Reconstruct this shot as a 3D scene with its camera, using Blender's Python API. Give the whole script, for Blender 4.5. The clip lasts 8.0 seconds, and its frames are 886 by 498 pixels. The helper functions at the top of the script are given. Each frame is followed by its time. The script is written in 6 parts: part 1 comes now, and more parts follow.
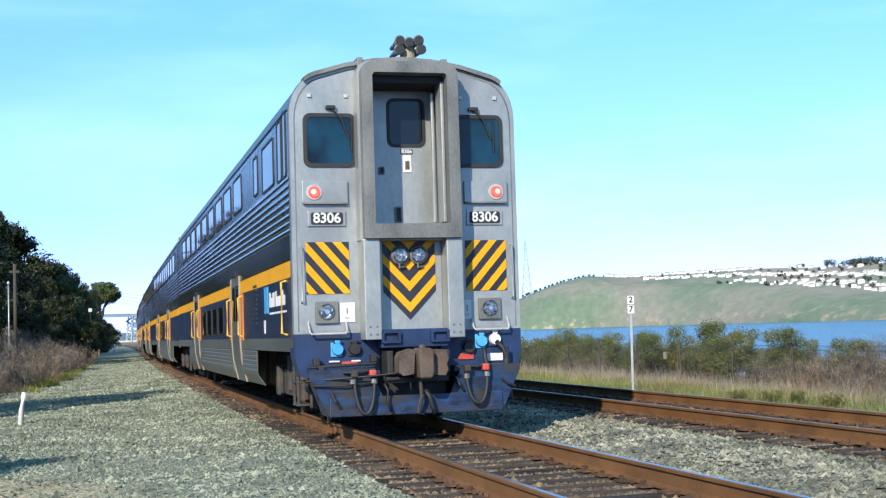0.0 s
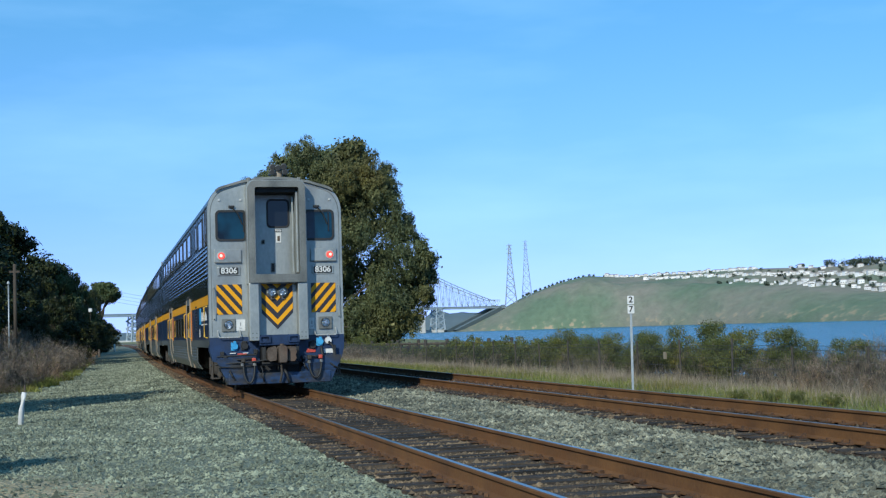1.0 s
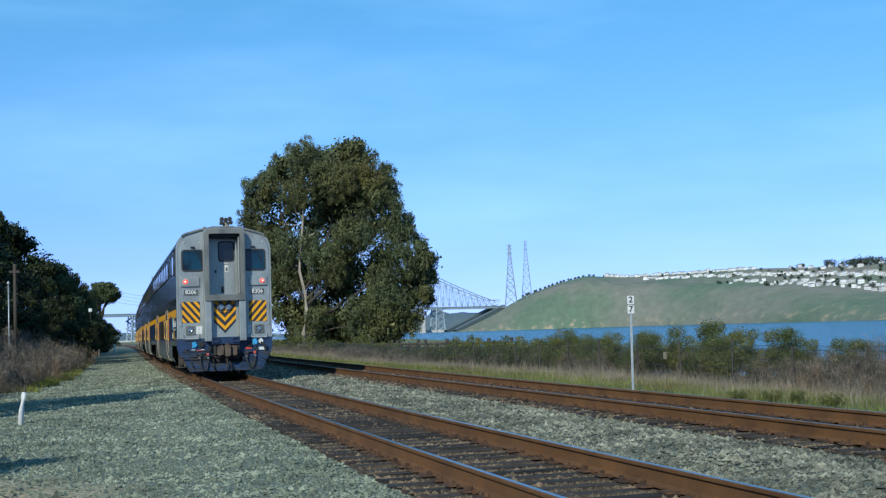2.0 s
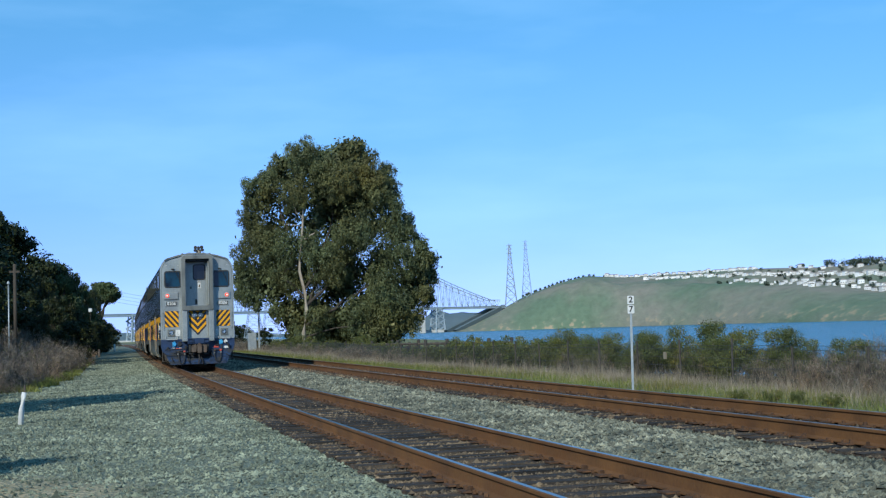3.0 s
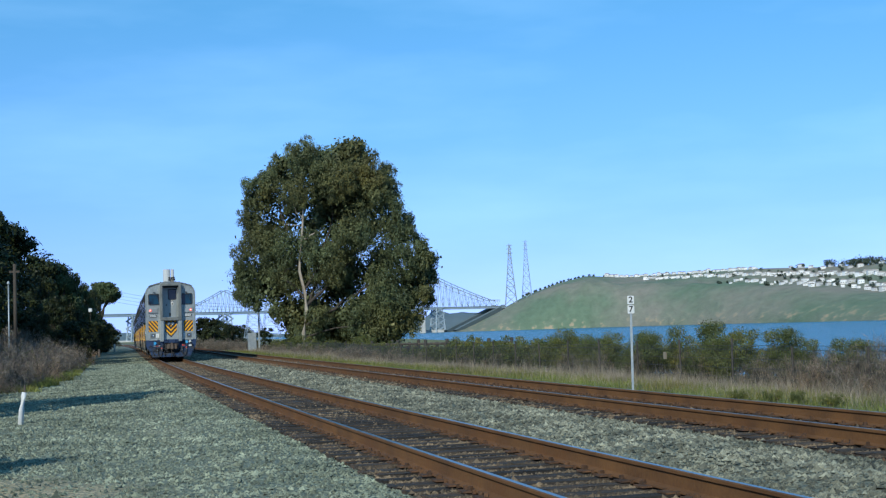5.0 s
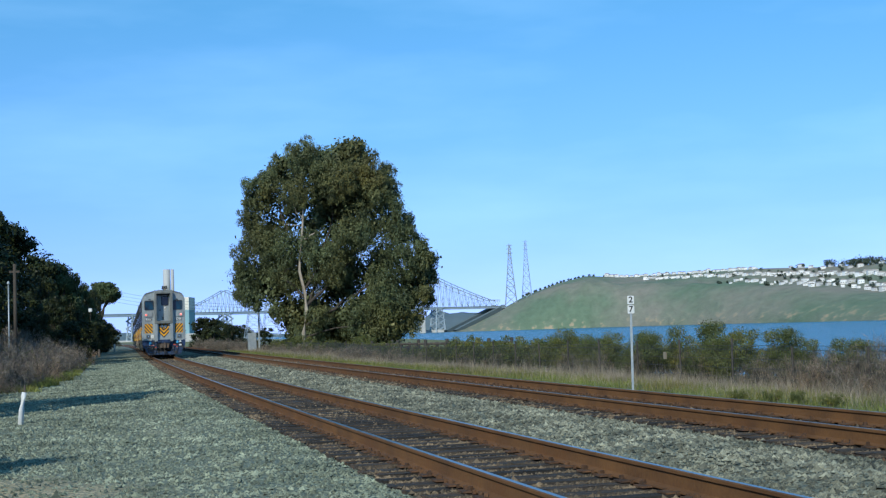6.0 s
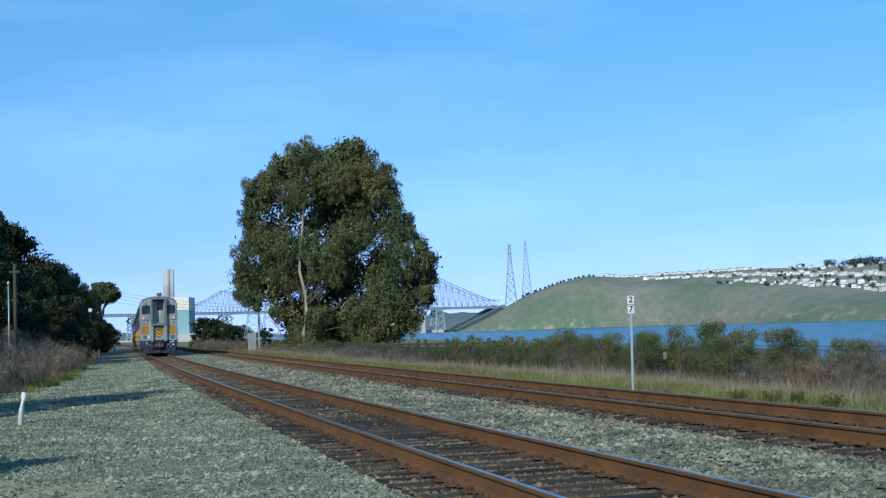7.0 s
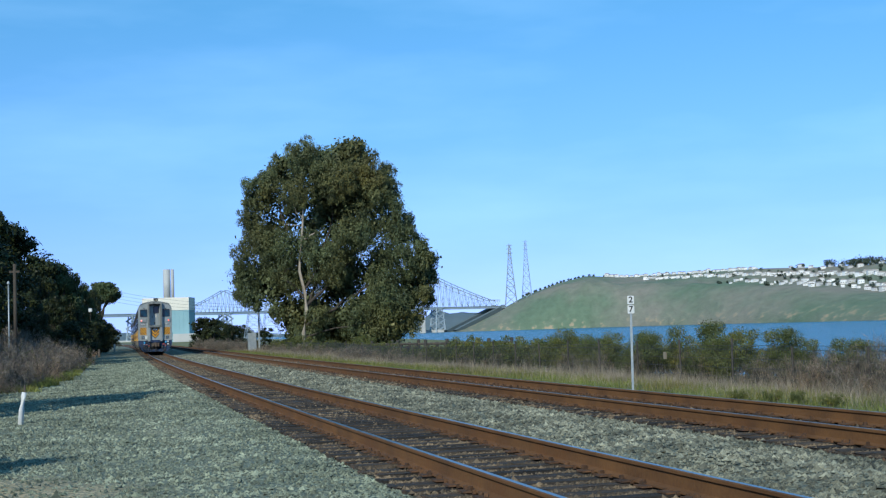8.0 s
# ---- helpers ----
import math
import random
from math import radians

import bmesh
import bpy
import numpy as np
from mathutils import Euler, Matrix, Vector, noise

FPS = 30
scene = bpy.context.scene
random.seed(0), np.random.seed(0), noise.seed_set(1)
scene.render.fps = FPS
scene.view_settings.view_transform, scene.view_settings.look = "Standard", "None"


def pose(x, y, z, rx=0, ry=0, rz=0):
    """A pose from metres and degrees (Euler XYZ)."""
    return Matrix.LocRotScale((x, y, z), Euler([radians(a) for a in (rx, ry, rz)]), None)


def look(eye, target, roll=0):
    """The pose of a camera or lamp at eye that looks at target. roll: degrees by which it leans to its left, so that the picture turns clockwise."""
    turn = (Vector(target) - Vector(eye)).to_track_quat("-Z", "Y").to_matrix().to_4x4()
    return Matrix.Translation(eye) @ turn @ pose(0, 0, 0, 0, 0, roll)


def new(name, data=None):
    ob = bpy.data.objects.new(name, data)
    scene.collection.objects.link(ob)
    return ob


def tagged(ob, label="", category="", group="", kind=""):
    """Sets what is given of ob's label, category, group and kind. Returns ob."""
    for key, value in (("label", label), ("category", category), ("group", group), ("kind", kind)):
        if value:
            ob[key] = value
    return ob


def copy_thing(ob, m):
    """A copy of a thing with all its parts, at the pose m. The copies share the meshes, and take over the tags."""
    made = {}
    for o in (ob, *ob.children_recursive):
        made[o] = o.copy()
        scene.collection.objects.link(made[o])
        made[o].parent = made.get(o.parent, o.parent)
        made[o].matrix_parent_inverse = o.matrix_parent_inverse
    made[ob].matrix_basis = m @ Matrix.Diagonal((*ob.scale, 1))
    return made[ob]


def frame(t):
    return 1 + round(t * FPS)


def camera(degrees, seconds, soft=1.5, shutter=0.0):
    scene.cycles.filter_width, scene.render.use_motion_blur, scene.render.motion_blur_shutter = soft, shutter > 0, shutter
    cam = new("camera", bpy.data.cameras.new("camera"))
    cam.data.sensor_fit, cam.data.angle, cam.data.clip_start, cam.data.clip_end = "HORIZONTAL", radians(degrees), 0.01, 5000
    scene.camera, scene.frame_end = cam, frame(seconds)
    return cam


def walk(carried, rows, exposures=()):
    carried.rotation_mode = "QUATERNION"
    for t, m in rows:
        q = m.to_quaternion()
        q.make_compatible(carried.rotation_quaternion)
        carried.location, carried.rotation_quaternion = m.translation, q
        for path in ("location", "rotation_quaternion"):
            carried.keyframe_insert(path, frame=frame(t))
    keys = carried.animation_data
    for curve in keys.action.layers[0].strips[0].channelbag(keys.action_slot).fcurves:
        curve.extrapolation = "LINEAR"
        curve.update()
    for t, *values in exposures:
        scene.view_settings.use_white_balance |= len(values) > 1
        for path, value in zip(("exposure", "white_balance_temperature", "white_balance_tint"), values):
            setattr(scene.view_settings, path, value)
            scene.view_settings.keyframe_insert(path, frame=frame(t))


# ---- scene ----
# camera: stands still beside the line, eye 1.26 m above the rail heads
LENS = 36.65
EYE = Vector((0.0, 0.0, 1.265))
PITCH = 0.06028
cam = camera(LENS, 8.0, soft=1.25)
view = look(EYE, EYE + Vector((0, math.cos(PITCH), math.sin(PITCH))), -1.99)
walk(cam, [(0.0, view), (8.0, view)],
     exposures=[(t, e + 0.47, k, g) for t, e, k, g in ((0.0, 0.80, 6100, 13), (0.2, 0.60, 6020, 10), (0.5, 0.33, 5840, 7), (1.0, 0.06, 5630, 4), (1.5, 0.0, 5550, 4), (8.0, 0.0, 5550, 4))])

# sun from behind the camera's left shoulder, low winter sun
SUN_EL, SUN_AZ = radians(27), radians(19)     # light runs 19 degrees to the right of +Y
sun_way = Vector((math.sin(SUN_AZ) * math.cos(SUN_EL), math.cos(SUN_AZ) * math.cos(SUN_EL), -math.sin(SUN_EL)))
sun = new("sun", bpy.data.lights.new("sun", "SUN"))
sun.data.energy, sun.data.angle, sun.data.color = 3.0, radians(0.6), (1.0, 0.895, 0.72)
sun.matrix_basis = look((0, 0, 60), Vector((0, 0, 60)) + sun_way)

world = bpy.data.worlds.new("sky")
scene.world = world
world.use_nodes = True
wn = world.node_tree.nodes
wl = world.node_tree.links
sky = wn.new("ShaderNodeTexSky")
sky.sky_type, sky.sun_disc = "NISHITA", False
sky.sun_elevation, sky.sun_rotation = SUN_EL, math.pi + SUN_AZ
sky.air_density, sky.dust_density, sky.ozone_density, sky.altitude = 1.0, 0.0, 2.8, 400
sky_map = wn.new("ShaderNodeMapping")
sky_map.inputs["Scale"].default_value = (1, 1, 1.5)
sky_map.inputs["Location"].default_value = (0, 0, 0.145)
wisp_map = wn.new("ShaderNodeMapping")
wisp_map.inputs["Scale"].default_value = (1.6, 1.6, 7.0)
wisp_co = wn.new("ShaderNodeTexCoord")
wisp = wn.new("ShaderNodeTexNoise")
wisp.inputs["Scale"].default_value, wisp.inputs["Detail"].default_value = 2.2, 5.0
wisp_ramp = wn.new("ShaderNodeValToRGB")
wisp_ramp.color_ramp.elements[0].position, wisp_ramp.color_ramp.elements[1].position = 0.46, 0.85
wisp_ramp.color_ramp.elements[1].color = (0.14, 0.14, 0.14, 1)
wisp_mix = wn.new("ShaderNodeMixRGB")
wisp_mix.inputs[2].default_value = (6.0, 7.8, 9.6, 1)
wl.new(wisp_co.outputs["Generated"], wisp_map.inputs[0])
wl.new(wisp_map.outputs[0], wisp.inputs["Vector"])
wl.new(wisp.outputs[0], wisp_ramp.inputs[0])
wl.new(wisp_ramp.outputs[0], wisp_mix.inputs[0])
wl.new(wisp_co.outputs["Generated"], sky_map.inputs[0])
wl.new(sky_map.outputs[0], sky.inputs[0])
sat = wn.new("ShaderNodeHueSaturation")
sat.inputs["Saturation"].default_value, sat.inputs["Value"].default_value = 1.02, 1.30
wl.new(sky.outputs[0], sat.inputs["Color"])
# winter haze: paler and less green low down, clearer azure higher up
rise, tint_ramp, tint = wn.new("ShaderNodeSeparateXYZ"), wn.new("ShaderNodeValToRGB"), wn.new("ShaderNodeMixRGB")
wl.new(wisp_co.outputs["Generated"], rise.inputs[0])
wl.new(rise.outputs["Z"], tint_ramp.inputs[0])
tint_ramp.color_ramp.elements[0].position, tint_ramp.color_ramp.elements[1].position = 0.0, 0.30
tint_ramp.color_ramp.elements[0].color, tint_ramp.color_ramp.elements[1].color = (0.72, 0.53, 0.715, 1), (0.66, 1.0, 0.905, 1)
mid = tint_ramp.color_ramp.elements.new(0.14)
mid.color = (0.700, 0.790, 0.795, 1)
tint.blend_type = "MULTIPLY"
tint.inputs[0].default_value = 1
wl.new(sat.outputs[0], tint.inputs[1])
wl.new(tint_ramp.outputs[0], tint.inputs[2])
wl.new(tint.outputs[0], wisp_mix.inputs[1])
wl.new(wisp_mix.outputs[0], wn["Background"].inputs[0])
wn["Background"].inputs[1].default_value = 0.15

# ---- the line in plan: metres along it (s) and to its right (u)
A0, HD, K1, K2 = 4.2805, -0.2648, 3.954e-4, -2.45e-6
S_GRID = np.arange(-80.0, 300.5, 0.5)
TH = HD + K1 * S_GRID + K2 * S_GRID ** 2 / 2
X_GRID = np.concatenate([[0], np.cumsum(np.sin((TH[1:] + TH[:-1]) / 2) * 0.5)])
Y_GRID = np.concatenate([[0], np.cumsum(np.cos((TH[1:] + TH[:-1]) / 2) * 0.5)])
X_GRID += A0 - np.interp(0, S_GRID, X_GRID)
Y_GRID -= np.interp(0, S_GRID, Y_GRID)


def line(s, u=0.0):
    """x, y and heading (to the right of +Y) at s along the first track and u to its right."""
    s = np.asarray(s, float)
    sc = np.clip(s, S_GRID[0], S_GRID[-1])
    th = np.interp(sc, S_GRID, TH)
    x = np.interp(sc, S_GRID, X_GRID) + (s - sc) * np.sin(th)
    y = np.interp(sc, S_GRID, Y_GRID) + (s - sc) * np.cos(th)
    return x + u * np.cos(th), y - u * np.sin(th), th


def track2(s):
    return 4.98 + 0.0041 * np.clip(s, -60, 300)


def shore(s):
    return 27 + 22 * np.clip((s - 110) / 100, 0, 6) + 4 * np.sin(np.asarray(s) * 0.05)


def ground_z(s, u):
    """Height of the ground: gravel road, ballast bed, verge and the bank down to the bay."""
    s, u = np.broadcast_arrays(np.asarray(s, float), np.asarray(u, float))
    t2 = track2(s)
    left = np.interp(-u, [0, 1.15, 1.6, 2.2, 3.2, 7.5, 11, 22, 60, 300, 3000], [-0.25, -0.25, -0.225, -0.22, -0.27, -0.3, 0.2, 2.2, 7, 30, 60])
    r = u - t2
    right = np.interp(r, [-3.2, -2.5, -1.6, -1.15, 1.15, 1.5, 2.2, 3.6, 6.5, 12], [-0.24, -0.17, -0.225, -0.25, -0.25, -0.23, -0.3, -0.62, -0.72, -0.95])
    drop = np.interp(u - shore(s), [-12, -4, 3, 12, 200], [0, -0.3, -2.6, -5, -7])
    bed = np.interp(u, [0, 1.15, 1.6], [-0.25, -0.25, -0.22])
    z = np.where(u < 0, left, np.where(u < 1.6, bed, right + drop))
    return z


def on_ground(s, u, lift=0.0):
    x, y, th = line(s, u)
    return Vector((float(x), float(y), float(ground_z(s, u)) + lift))


def su_of(x, y):
    """Back from x, y to s, u."""
    s = np.asarray(y, float) * 1.03
    for _ in range(6):
        px, py, th = line(s, 0.0)
        s = s + (x - px) * np.sin(th) + (y - py) * np.cos(th)
    px, py, th = line(s, 0.0)
    return s, (x - px) * np.cos(th) - (y - py) * np.sin(th)


# ---- materials
COLOUR_SCALE = 0.8      # scales paint, leaf and ground colours down: deeper shade against a stronger sun


def dimmed(c):
    return tuple(q * COLOUR_SCALE for q in c)


def shader(name, rough=0.6, metal=0.0):
    m = bpy.data.materials.new(name)
    m.use_nodes = True
    b = m.node_tree.nodes["Principled BSDF"]
    b.inputs["Roughness"].default_value, b.inputs["Metallic"].default_value = rough, metal
    return m, m.node_tree.nodes, m.node_tree.links, b


def paint(name, dark, light, scale=4.0, rough=0.6, metal=0.0, bump=0.1, fine=40.0, stretch=(1, 1, 1), per="", spread=0.25,
          stain=None, spec=None, worn=0.52):
    """A worn surface: two colours by a broad and a fine noise, bump and uneven roughness. per: 'object' or 'island' varies pieces."""
    m, n, l, b = shader(name, rough, metal)
    co, mp = n.new("ShaderNodeTexCoord"), n.new("ShaderNodeMapping")
    mp.inputs["Scale"].default_value = stretch
    l.new(co.outputs["Object"], mp.inputs[0])
    broad, grain, add = n.new("ShaderNodeTexNoise"), n.new("ShaderNodeTexNoise"), n.new("ShaderNodeMath")
    broad.inputs["Scale"].default_value, broad.inputs["Detail"].default_value = scale, 4
    grain.inputs["Scale"].default_value, grain.inputs["Detail"].default_value = fine, 3
    for q in (broad, grain):
        l.new(mp.outputs[0], q.inputs["Vector"])
    add.operation = "MULTIPLY_ADD"
    add.inputs[1].default_value = 0.45
    l.new(grain.outputs[0], add.inputs[0])
    l.new(broad.outputs[0], add.inputs[2])
    ramp = n.new("ShaderNodeValToRGB")
    ramp.color_ramp.elements[0].position, ramp.color_ramp.elements[1].position = 0.5, 0.95
    ramp.color_ramp.elements[0].color, ramp.color_ramp.elements[1].color = (*dimmed(dark), 1), (*dimmed(light), 1)
    l.new(add.outputs[0], ramp.inputs[0])
    out = ramp.outputs[0]
    if stain:
        st, sr, mx = n.new("ShaderNodeTexNoise"), n.new("ShaderNodeValToRGB"), n.new("ShaderNodeMixRGB")
        st.inputs["Scale"].default_value, st.inputs["Detail"].default_value = scale * 0.37, 6
        sr.color_ramp.elements[0].position, sr.color_ramp.elements[1].position = worn, worn + 0.18
        l.new(mp.outputs[0], st.inputs["Vector"])
        l.new(st.outputs[0], sr.inputs[0])
        l.new(sr.outputs[0], mx.inputs[0])
        l.new(out, mx.inputs[1])
        mx.inputs[2].default_value = (*dimmed(stain), 1)
        out = mx.outputs[0]
    if per:
        hsv = n.new("ShaderNodeHueSaturation")
        mr = n.new("ShaderNodeMapRange")
        mr.inputs["To Min"].default_value, mr.inputs["To Max"].default_value = 1 - spread, 1 + spread
        if per == "object":
            l.new(n.new("ShaderNodeObjectInfo").outputs["Random"], mr.inputs[0])
        else:
            l.new(n.new("ShaderNodeNewGeometry").outputs["Random Per Island"], mr.inputs[0])
        l.new(mr.outputs[0], hsv.inputs["Value"])
        l.new(out, hsv.inputs["Color"])
        out = hsv.outputs[0]
    l.new(out, b.inputs["Base Color"])
    if bump:
        bp = n.new("ShaderNodeBump")
        bp.inputs["Strength"].default_value, bp.inputs["Distance"].default_value = bump, 0.02
        l.new(grain.outputs[0], bp.inputs["Height"])
        l.new(bp.outputs[0], b.inputs["Normal"])
    rr = n.new("ShaderNodeMapRange")
    rr.inputs["To Min"].default_value, rr.inputs["To Max"].default_value = max(0.03, rough - 0.1), min(1, rough + 0.12)
    l.new(broad.outputs[0], rr.inputs[0])
    l.new(rr.outputs[0], b.inputs["Roughness"])
    if spec is not None:
        b.inputs["Specular IOR Level"].default_value = spec
    return m


def leafy(name, dark, light, spread=0.45, warm=None, patch=0.12):
    """Leaves: every leaf its own shade, a little light through them; warm: the tint that whole parts of the plant turn to."""
    m, n, l, b = shader(name, 0.55)
    geo, ramp = n.new("ShaderNodeNewGeometry"), n.new("ShaderNodeValToRGB")
    ramp.color_ramp.elements[0].color, ramp.color_ramp.elements[1].color = (*dimmed(dark), 1), (*dimmed(light), 1)
    l.new(geo.outputs["Random Per Island"], ramp.inputs[0])
    co, nz, mx = n.new("ShaderNodeTexCoord"), n.new("ShaderNodeTexNoise"), n.new("ShaderNodeHueSaturation")
    nz.inputs["Scale"].default_value, nz.inputs["Detail"].default_value = 0.45, 3
    mr = n.new("ShaderNodeMapRange")
    mr.inputs["From Min"].default_value, mr.inputs["From Max"].default_value = 0.3, 0.7
    mr.inputs["To Min"].default_value, mr.inputs["To Max"].default_value = 1 - spread, 1 + spread
    l.new(co.outputs["Object"], nz.inputs["Vector"])
    l.new(nz.outputs[0], mr.inputs[0])
    l.new(mr.outputs[0], mx.inputs["Value"])
    l.new(ramp.outputs[0], mx.inputs["Color"])
    if warm:
        wz, wr, wm = n.new("ShaderNodeTexNoise"), n.new("ShaderNodeMapRange"), n.new("ShaderNodeMixRGB")
        wz.inputs["Scale"].default_value, wz.inputs["Detail"].default_value = patch, 4
        wr.inputs["From Min"].default_value, wr.inputs["From Max"].default_value = 0.42, 0.66
        wm.blend_type = "MULTIPLY"
        wm.inputs[2].default_value = (*warm, 1)
        l.new(co.outputs["Object"], wz.inputs["Vector"])
        l.new(wz.outputs[0], wr.inputs[0])
        l.new(wr.outputs[0], wm.inputs[0])
        l.new(ramp.outputs[0], wm.inputs[1])
        l.new(wm.outputs[0], mx.inputs["Color"])
    l.new(mx.outputs[0], b.inputs["Base Color"])
    b.inputs["Specular IOR Level"].default_value = 0.25
    tr, sh = n.new("ShaderNodeBsdfTranslucent"), n.new("ShaderNodeMixShader")
    l.new(mx.outputs[0], tr.inputs[0])
    sh.inputs[0].default_value = 0.18
    l.new(b.outputs[0], sh.inputs[1])
    l.new(tr.outputs[0], sh.inputs[2])
    l.new(sh.outputs[0], n["Material Output"].inputs[0])
    return m


M = {}
M["ballast"] = paint("ballast stones", (0.082, 0.096, 0.062), (0.325, 0.345, 0.240), 1.2, 0.85, per="island", spread=0.5, fine=60)
M["ballast_tan"] = paint("tan-grey ballast stones", (0.064, 0.066, 0.044), (0.320, 0.308, 0.218), 1.2, 0.85, per="island", spread=0.6, fine=60)
M["rail_side"] = paint("rusty rail steel", (0.112, 0.048, 0.012), (0.215, 0.095, 0.024), 1.5, 0.8, 0.0, 0.25, 30, stain=(0.17, 0.066, 0.014))
M["rail_top"] = paint("polished rail head", (0.22, 0.225, 0.24), (0.40, 0.40, 0.415), 3, 0.30, 1.0, 0.02, 90)
M["ballast_rust"] = paint("rust-dusted crib stones", (0.085, 0.060, 0.034), (0.23, 0.165, 0.098), 1.2, 0.85, per="island", spread=0.6, fine=60)
M["tie"] = paint("creosoted tie wood", (0.007, 0.005, 0.004), (0.085, 0.064, 0.045), 2.5, 0.85, 0, 0.8, 24, (1, 12, 1), per="object", spread=0.55, stain=(0.12, 0.062, 0.030))
M["tie_far"] = paint("creosoted tie wood far", (0.022, 0.017, 0.014), (0.10, 0.08, 0.065), 2.5, 0.85, 0, 0.6, 30, (1, 14, 1), per="island", spread=0.4, stain=(0.13, 0.085, 0.055))
M["plate"] = paint("rusty tie plate", (0.045, 0.024, 0.013), (0.15, 0.072, 0.03), 5, 0.85, 0, 0.4, 40, per="island", spread=0.3)


def ground_material():
    """Gravel by the line, rusty dust on the track beds, green and straw grass on the verges, brown earth under the brush."""
    m, n, l, b = shader("ground", 0.95)
    co = n.new("ShaderNodeTexCoord")
    at = n.new("ShaderNodeAttribute")
    at.attribute_name = "zone"
    big, small, tiny = n.new("ShaderNodeTexNoise"), n.new("ShaderNodeTexNoise"), n.new("ShaderNodeTexVoronoi")
    for q, sc in ((big, 0.25), (small, 2.5), (tiny, 17.0)):
        q.inputs["Scale"].default_value = sc
        l.new(co.outputs["Object"], q.inputs["Vector"])
    big.inputs["Detail"].default_value, small.inputs["Detail"].default_value = 6, 6
    sep = n.new("ShaderNodeSeparateColor")
    l.new(at.outputs["Color"], sep.inputs[0])

    def ramp(src, lo, hi, c0, c1):
        r = n.new("ShaderNodeValToRGB")
        r.color_ramp.elements[0].position, r.color_ramp.elements[1].position = lo, hi
        r.color_ramp.elements[0].color, r.color_ramp.elements[1].color = (*(dimmed(c0) if max(c0) > 0 else c0), 1), (*(dimmed(c1) if max(c0) > 0 else c1), 1)
        l.new(src, r.inputs[0])
        return r.outputs[0]

    def mix(f, a, c):
        q = n.new("ShaderNodeMixRGB")
        l.new(f, q.inputs[0]), l.new(a, q.inputs[1]), l.new(c, q.inputs[2])
        return q.outputs[0]

    sepv = n.new("ShaderNodeSeparateColor")
    l.new(tiny.outputs["Color"], sepv.inputs[0])
    gravel = ramp(sepv.outputs[0], 0.0, 1.0, (0.13, 0.143, 0.095), (0.30, 0.315, 0.218))
    sand = ramp(small.outputs[0], 0.3, 0.7, (0.42, 0.33, 0.18), (0.55, 0.44, 0.26))
    grass = ramp(small.outputs[0], 0.35, 0.65, (0.12, 0.14, 0.03), (0.31, 0.28, 0.12))
    earth = ramp(small.outputs[0], 0.3, 0.7, (0.07, 0.055, 0.035), (0.16, 0.13, 0.085))
    rust = ramp(small.outputs[0], 0.3, 0.7, (0.05, 0.028, 0.015), (0.17, 0.095, 0.05))
    sandy = ramp(big.outputs[0], 0.60, 0.70, (0, 0, 0), (0.75, 0.75, 0.75))
    out = mix(sandy, gravel, sand)
    out = mix(at.outputs["Alpha"], out, sand)
    out = mix(sep.outputs[0], out, rust)
    out = mix(sep.outputs[1], out, grass)
    out = mix(sep.outputs[2], out, earth)
    l.new(out, b.inputs["Base Color"])
    bp = n.new("ShaderNodeBump")
    bp.inputs["Strength"].default_value, bp.inputs["Distance"].default_value = 0.9, 0.04
    l.new(tiny.outputs["Distance"], bp.inputs["Height"])
    l.new(bp.outputs[0], b.inputs["Normal"])
    return m


def water_material():
    m, n, l, b = shader("bay water", 0.22)
    b.inputs["Base Color"].default_value = (0.009, 0.088, 0.125, 1)
    b.inputs["IOR"].default_value = 1.33
    co, mp, nz = n.new("ShaderNodeTexCoord"), n.new("ShaderNodeMapping"), n.new("ShaderNodeTexNoise")
    mp.inputs["Scale"].default_value = (0.25, 0.9, 1)
    nz.inputs["Scale"].default_value, nz.inputs["Detail"].default_value = 0.7, 6
    l.new(co.outputs["Object"], mp.inputs[0])
    l.new(mp.outputs[0], nz.inputs["Vector"])
    bp = n.new("ShaderNodeBump")
    bp.inputs["Strength"].default_value, bp.inputs["Distance"].default_value = 1.0, 1.4
    l.new(nz.outputs[0], bp.inputs["Height"])
    l.new(bp.outputs[0], b.inputs["Normal"])
    return m


M["ground"], M["water"] = ground_material(), water_material()

# ---- mesh helpers
def np_mesh(name, verts, faces, mat, smooth=False):
    """A mesh from an array of vertices and an array of equal-sided faces."""
    me = bpy.data.meshes.new(name)
    verts, faces = np.asarray(verts, np.float32), np.asarray(faces, np.int32)
    k = faces.shape[1]
    me.vertices.add(len(verts))
    me.vertices.foreach_set("co", verts.ravel())
    me.loops.add(faces.size)
    me.loops.foreach_set("vertex_index", faces.ravel())
    me.polygons.add(len(faces))
    me.polygons.foreach_set("loop_start", np.arange(0, faces.size, k, dtype=np.int32))
    me.polygons.foreach_set("loop_total", np.full(len(faces), k, np.int32))
    me.polygons.foreach_set("use_smooth", np.full(len(faces), smooth))
    me.update(calc_edges=True)
    me.materials.append(mat)
    return me


def part(name, bm, material, parent, label="", smooth=False, kind=""):
    """Links a bmesh as one mesh object under a thing or a part."""
    me = bpy.data.meshes.new(name)
    bmesh.ops.recalc_face_normals(bm, faces=bm.faces)
    for f in bm.faces:
        f.smooth = smooth
    bm.to_mesh(me)
    bm.free()
    me.materials.append(material)
    ob = new(name, me)
    ob.parent = parent
    return tagged(ob, label, kind=kind)


def thing(name, m, label, category, group="", kind=""):
    ob = new(name)
    ob.empty_display_size = 0.2
    ob.matrix_basis = m
    return tagged(ob, label, category, group, kind)


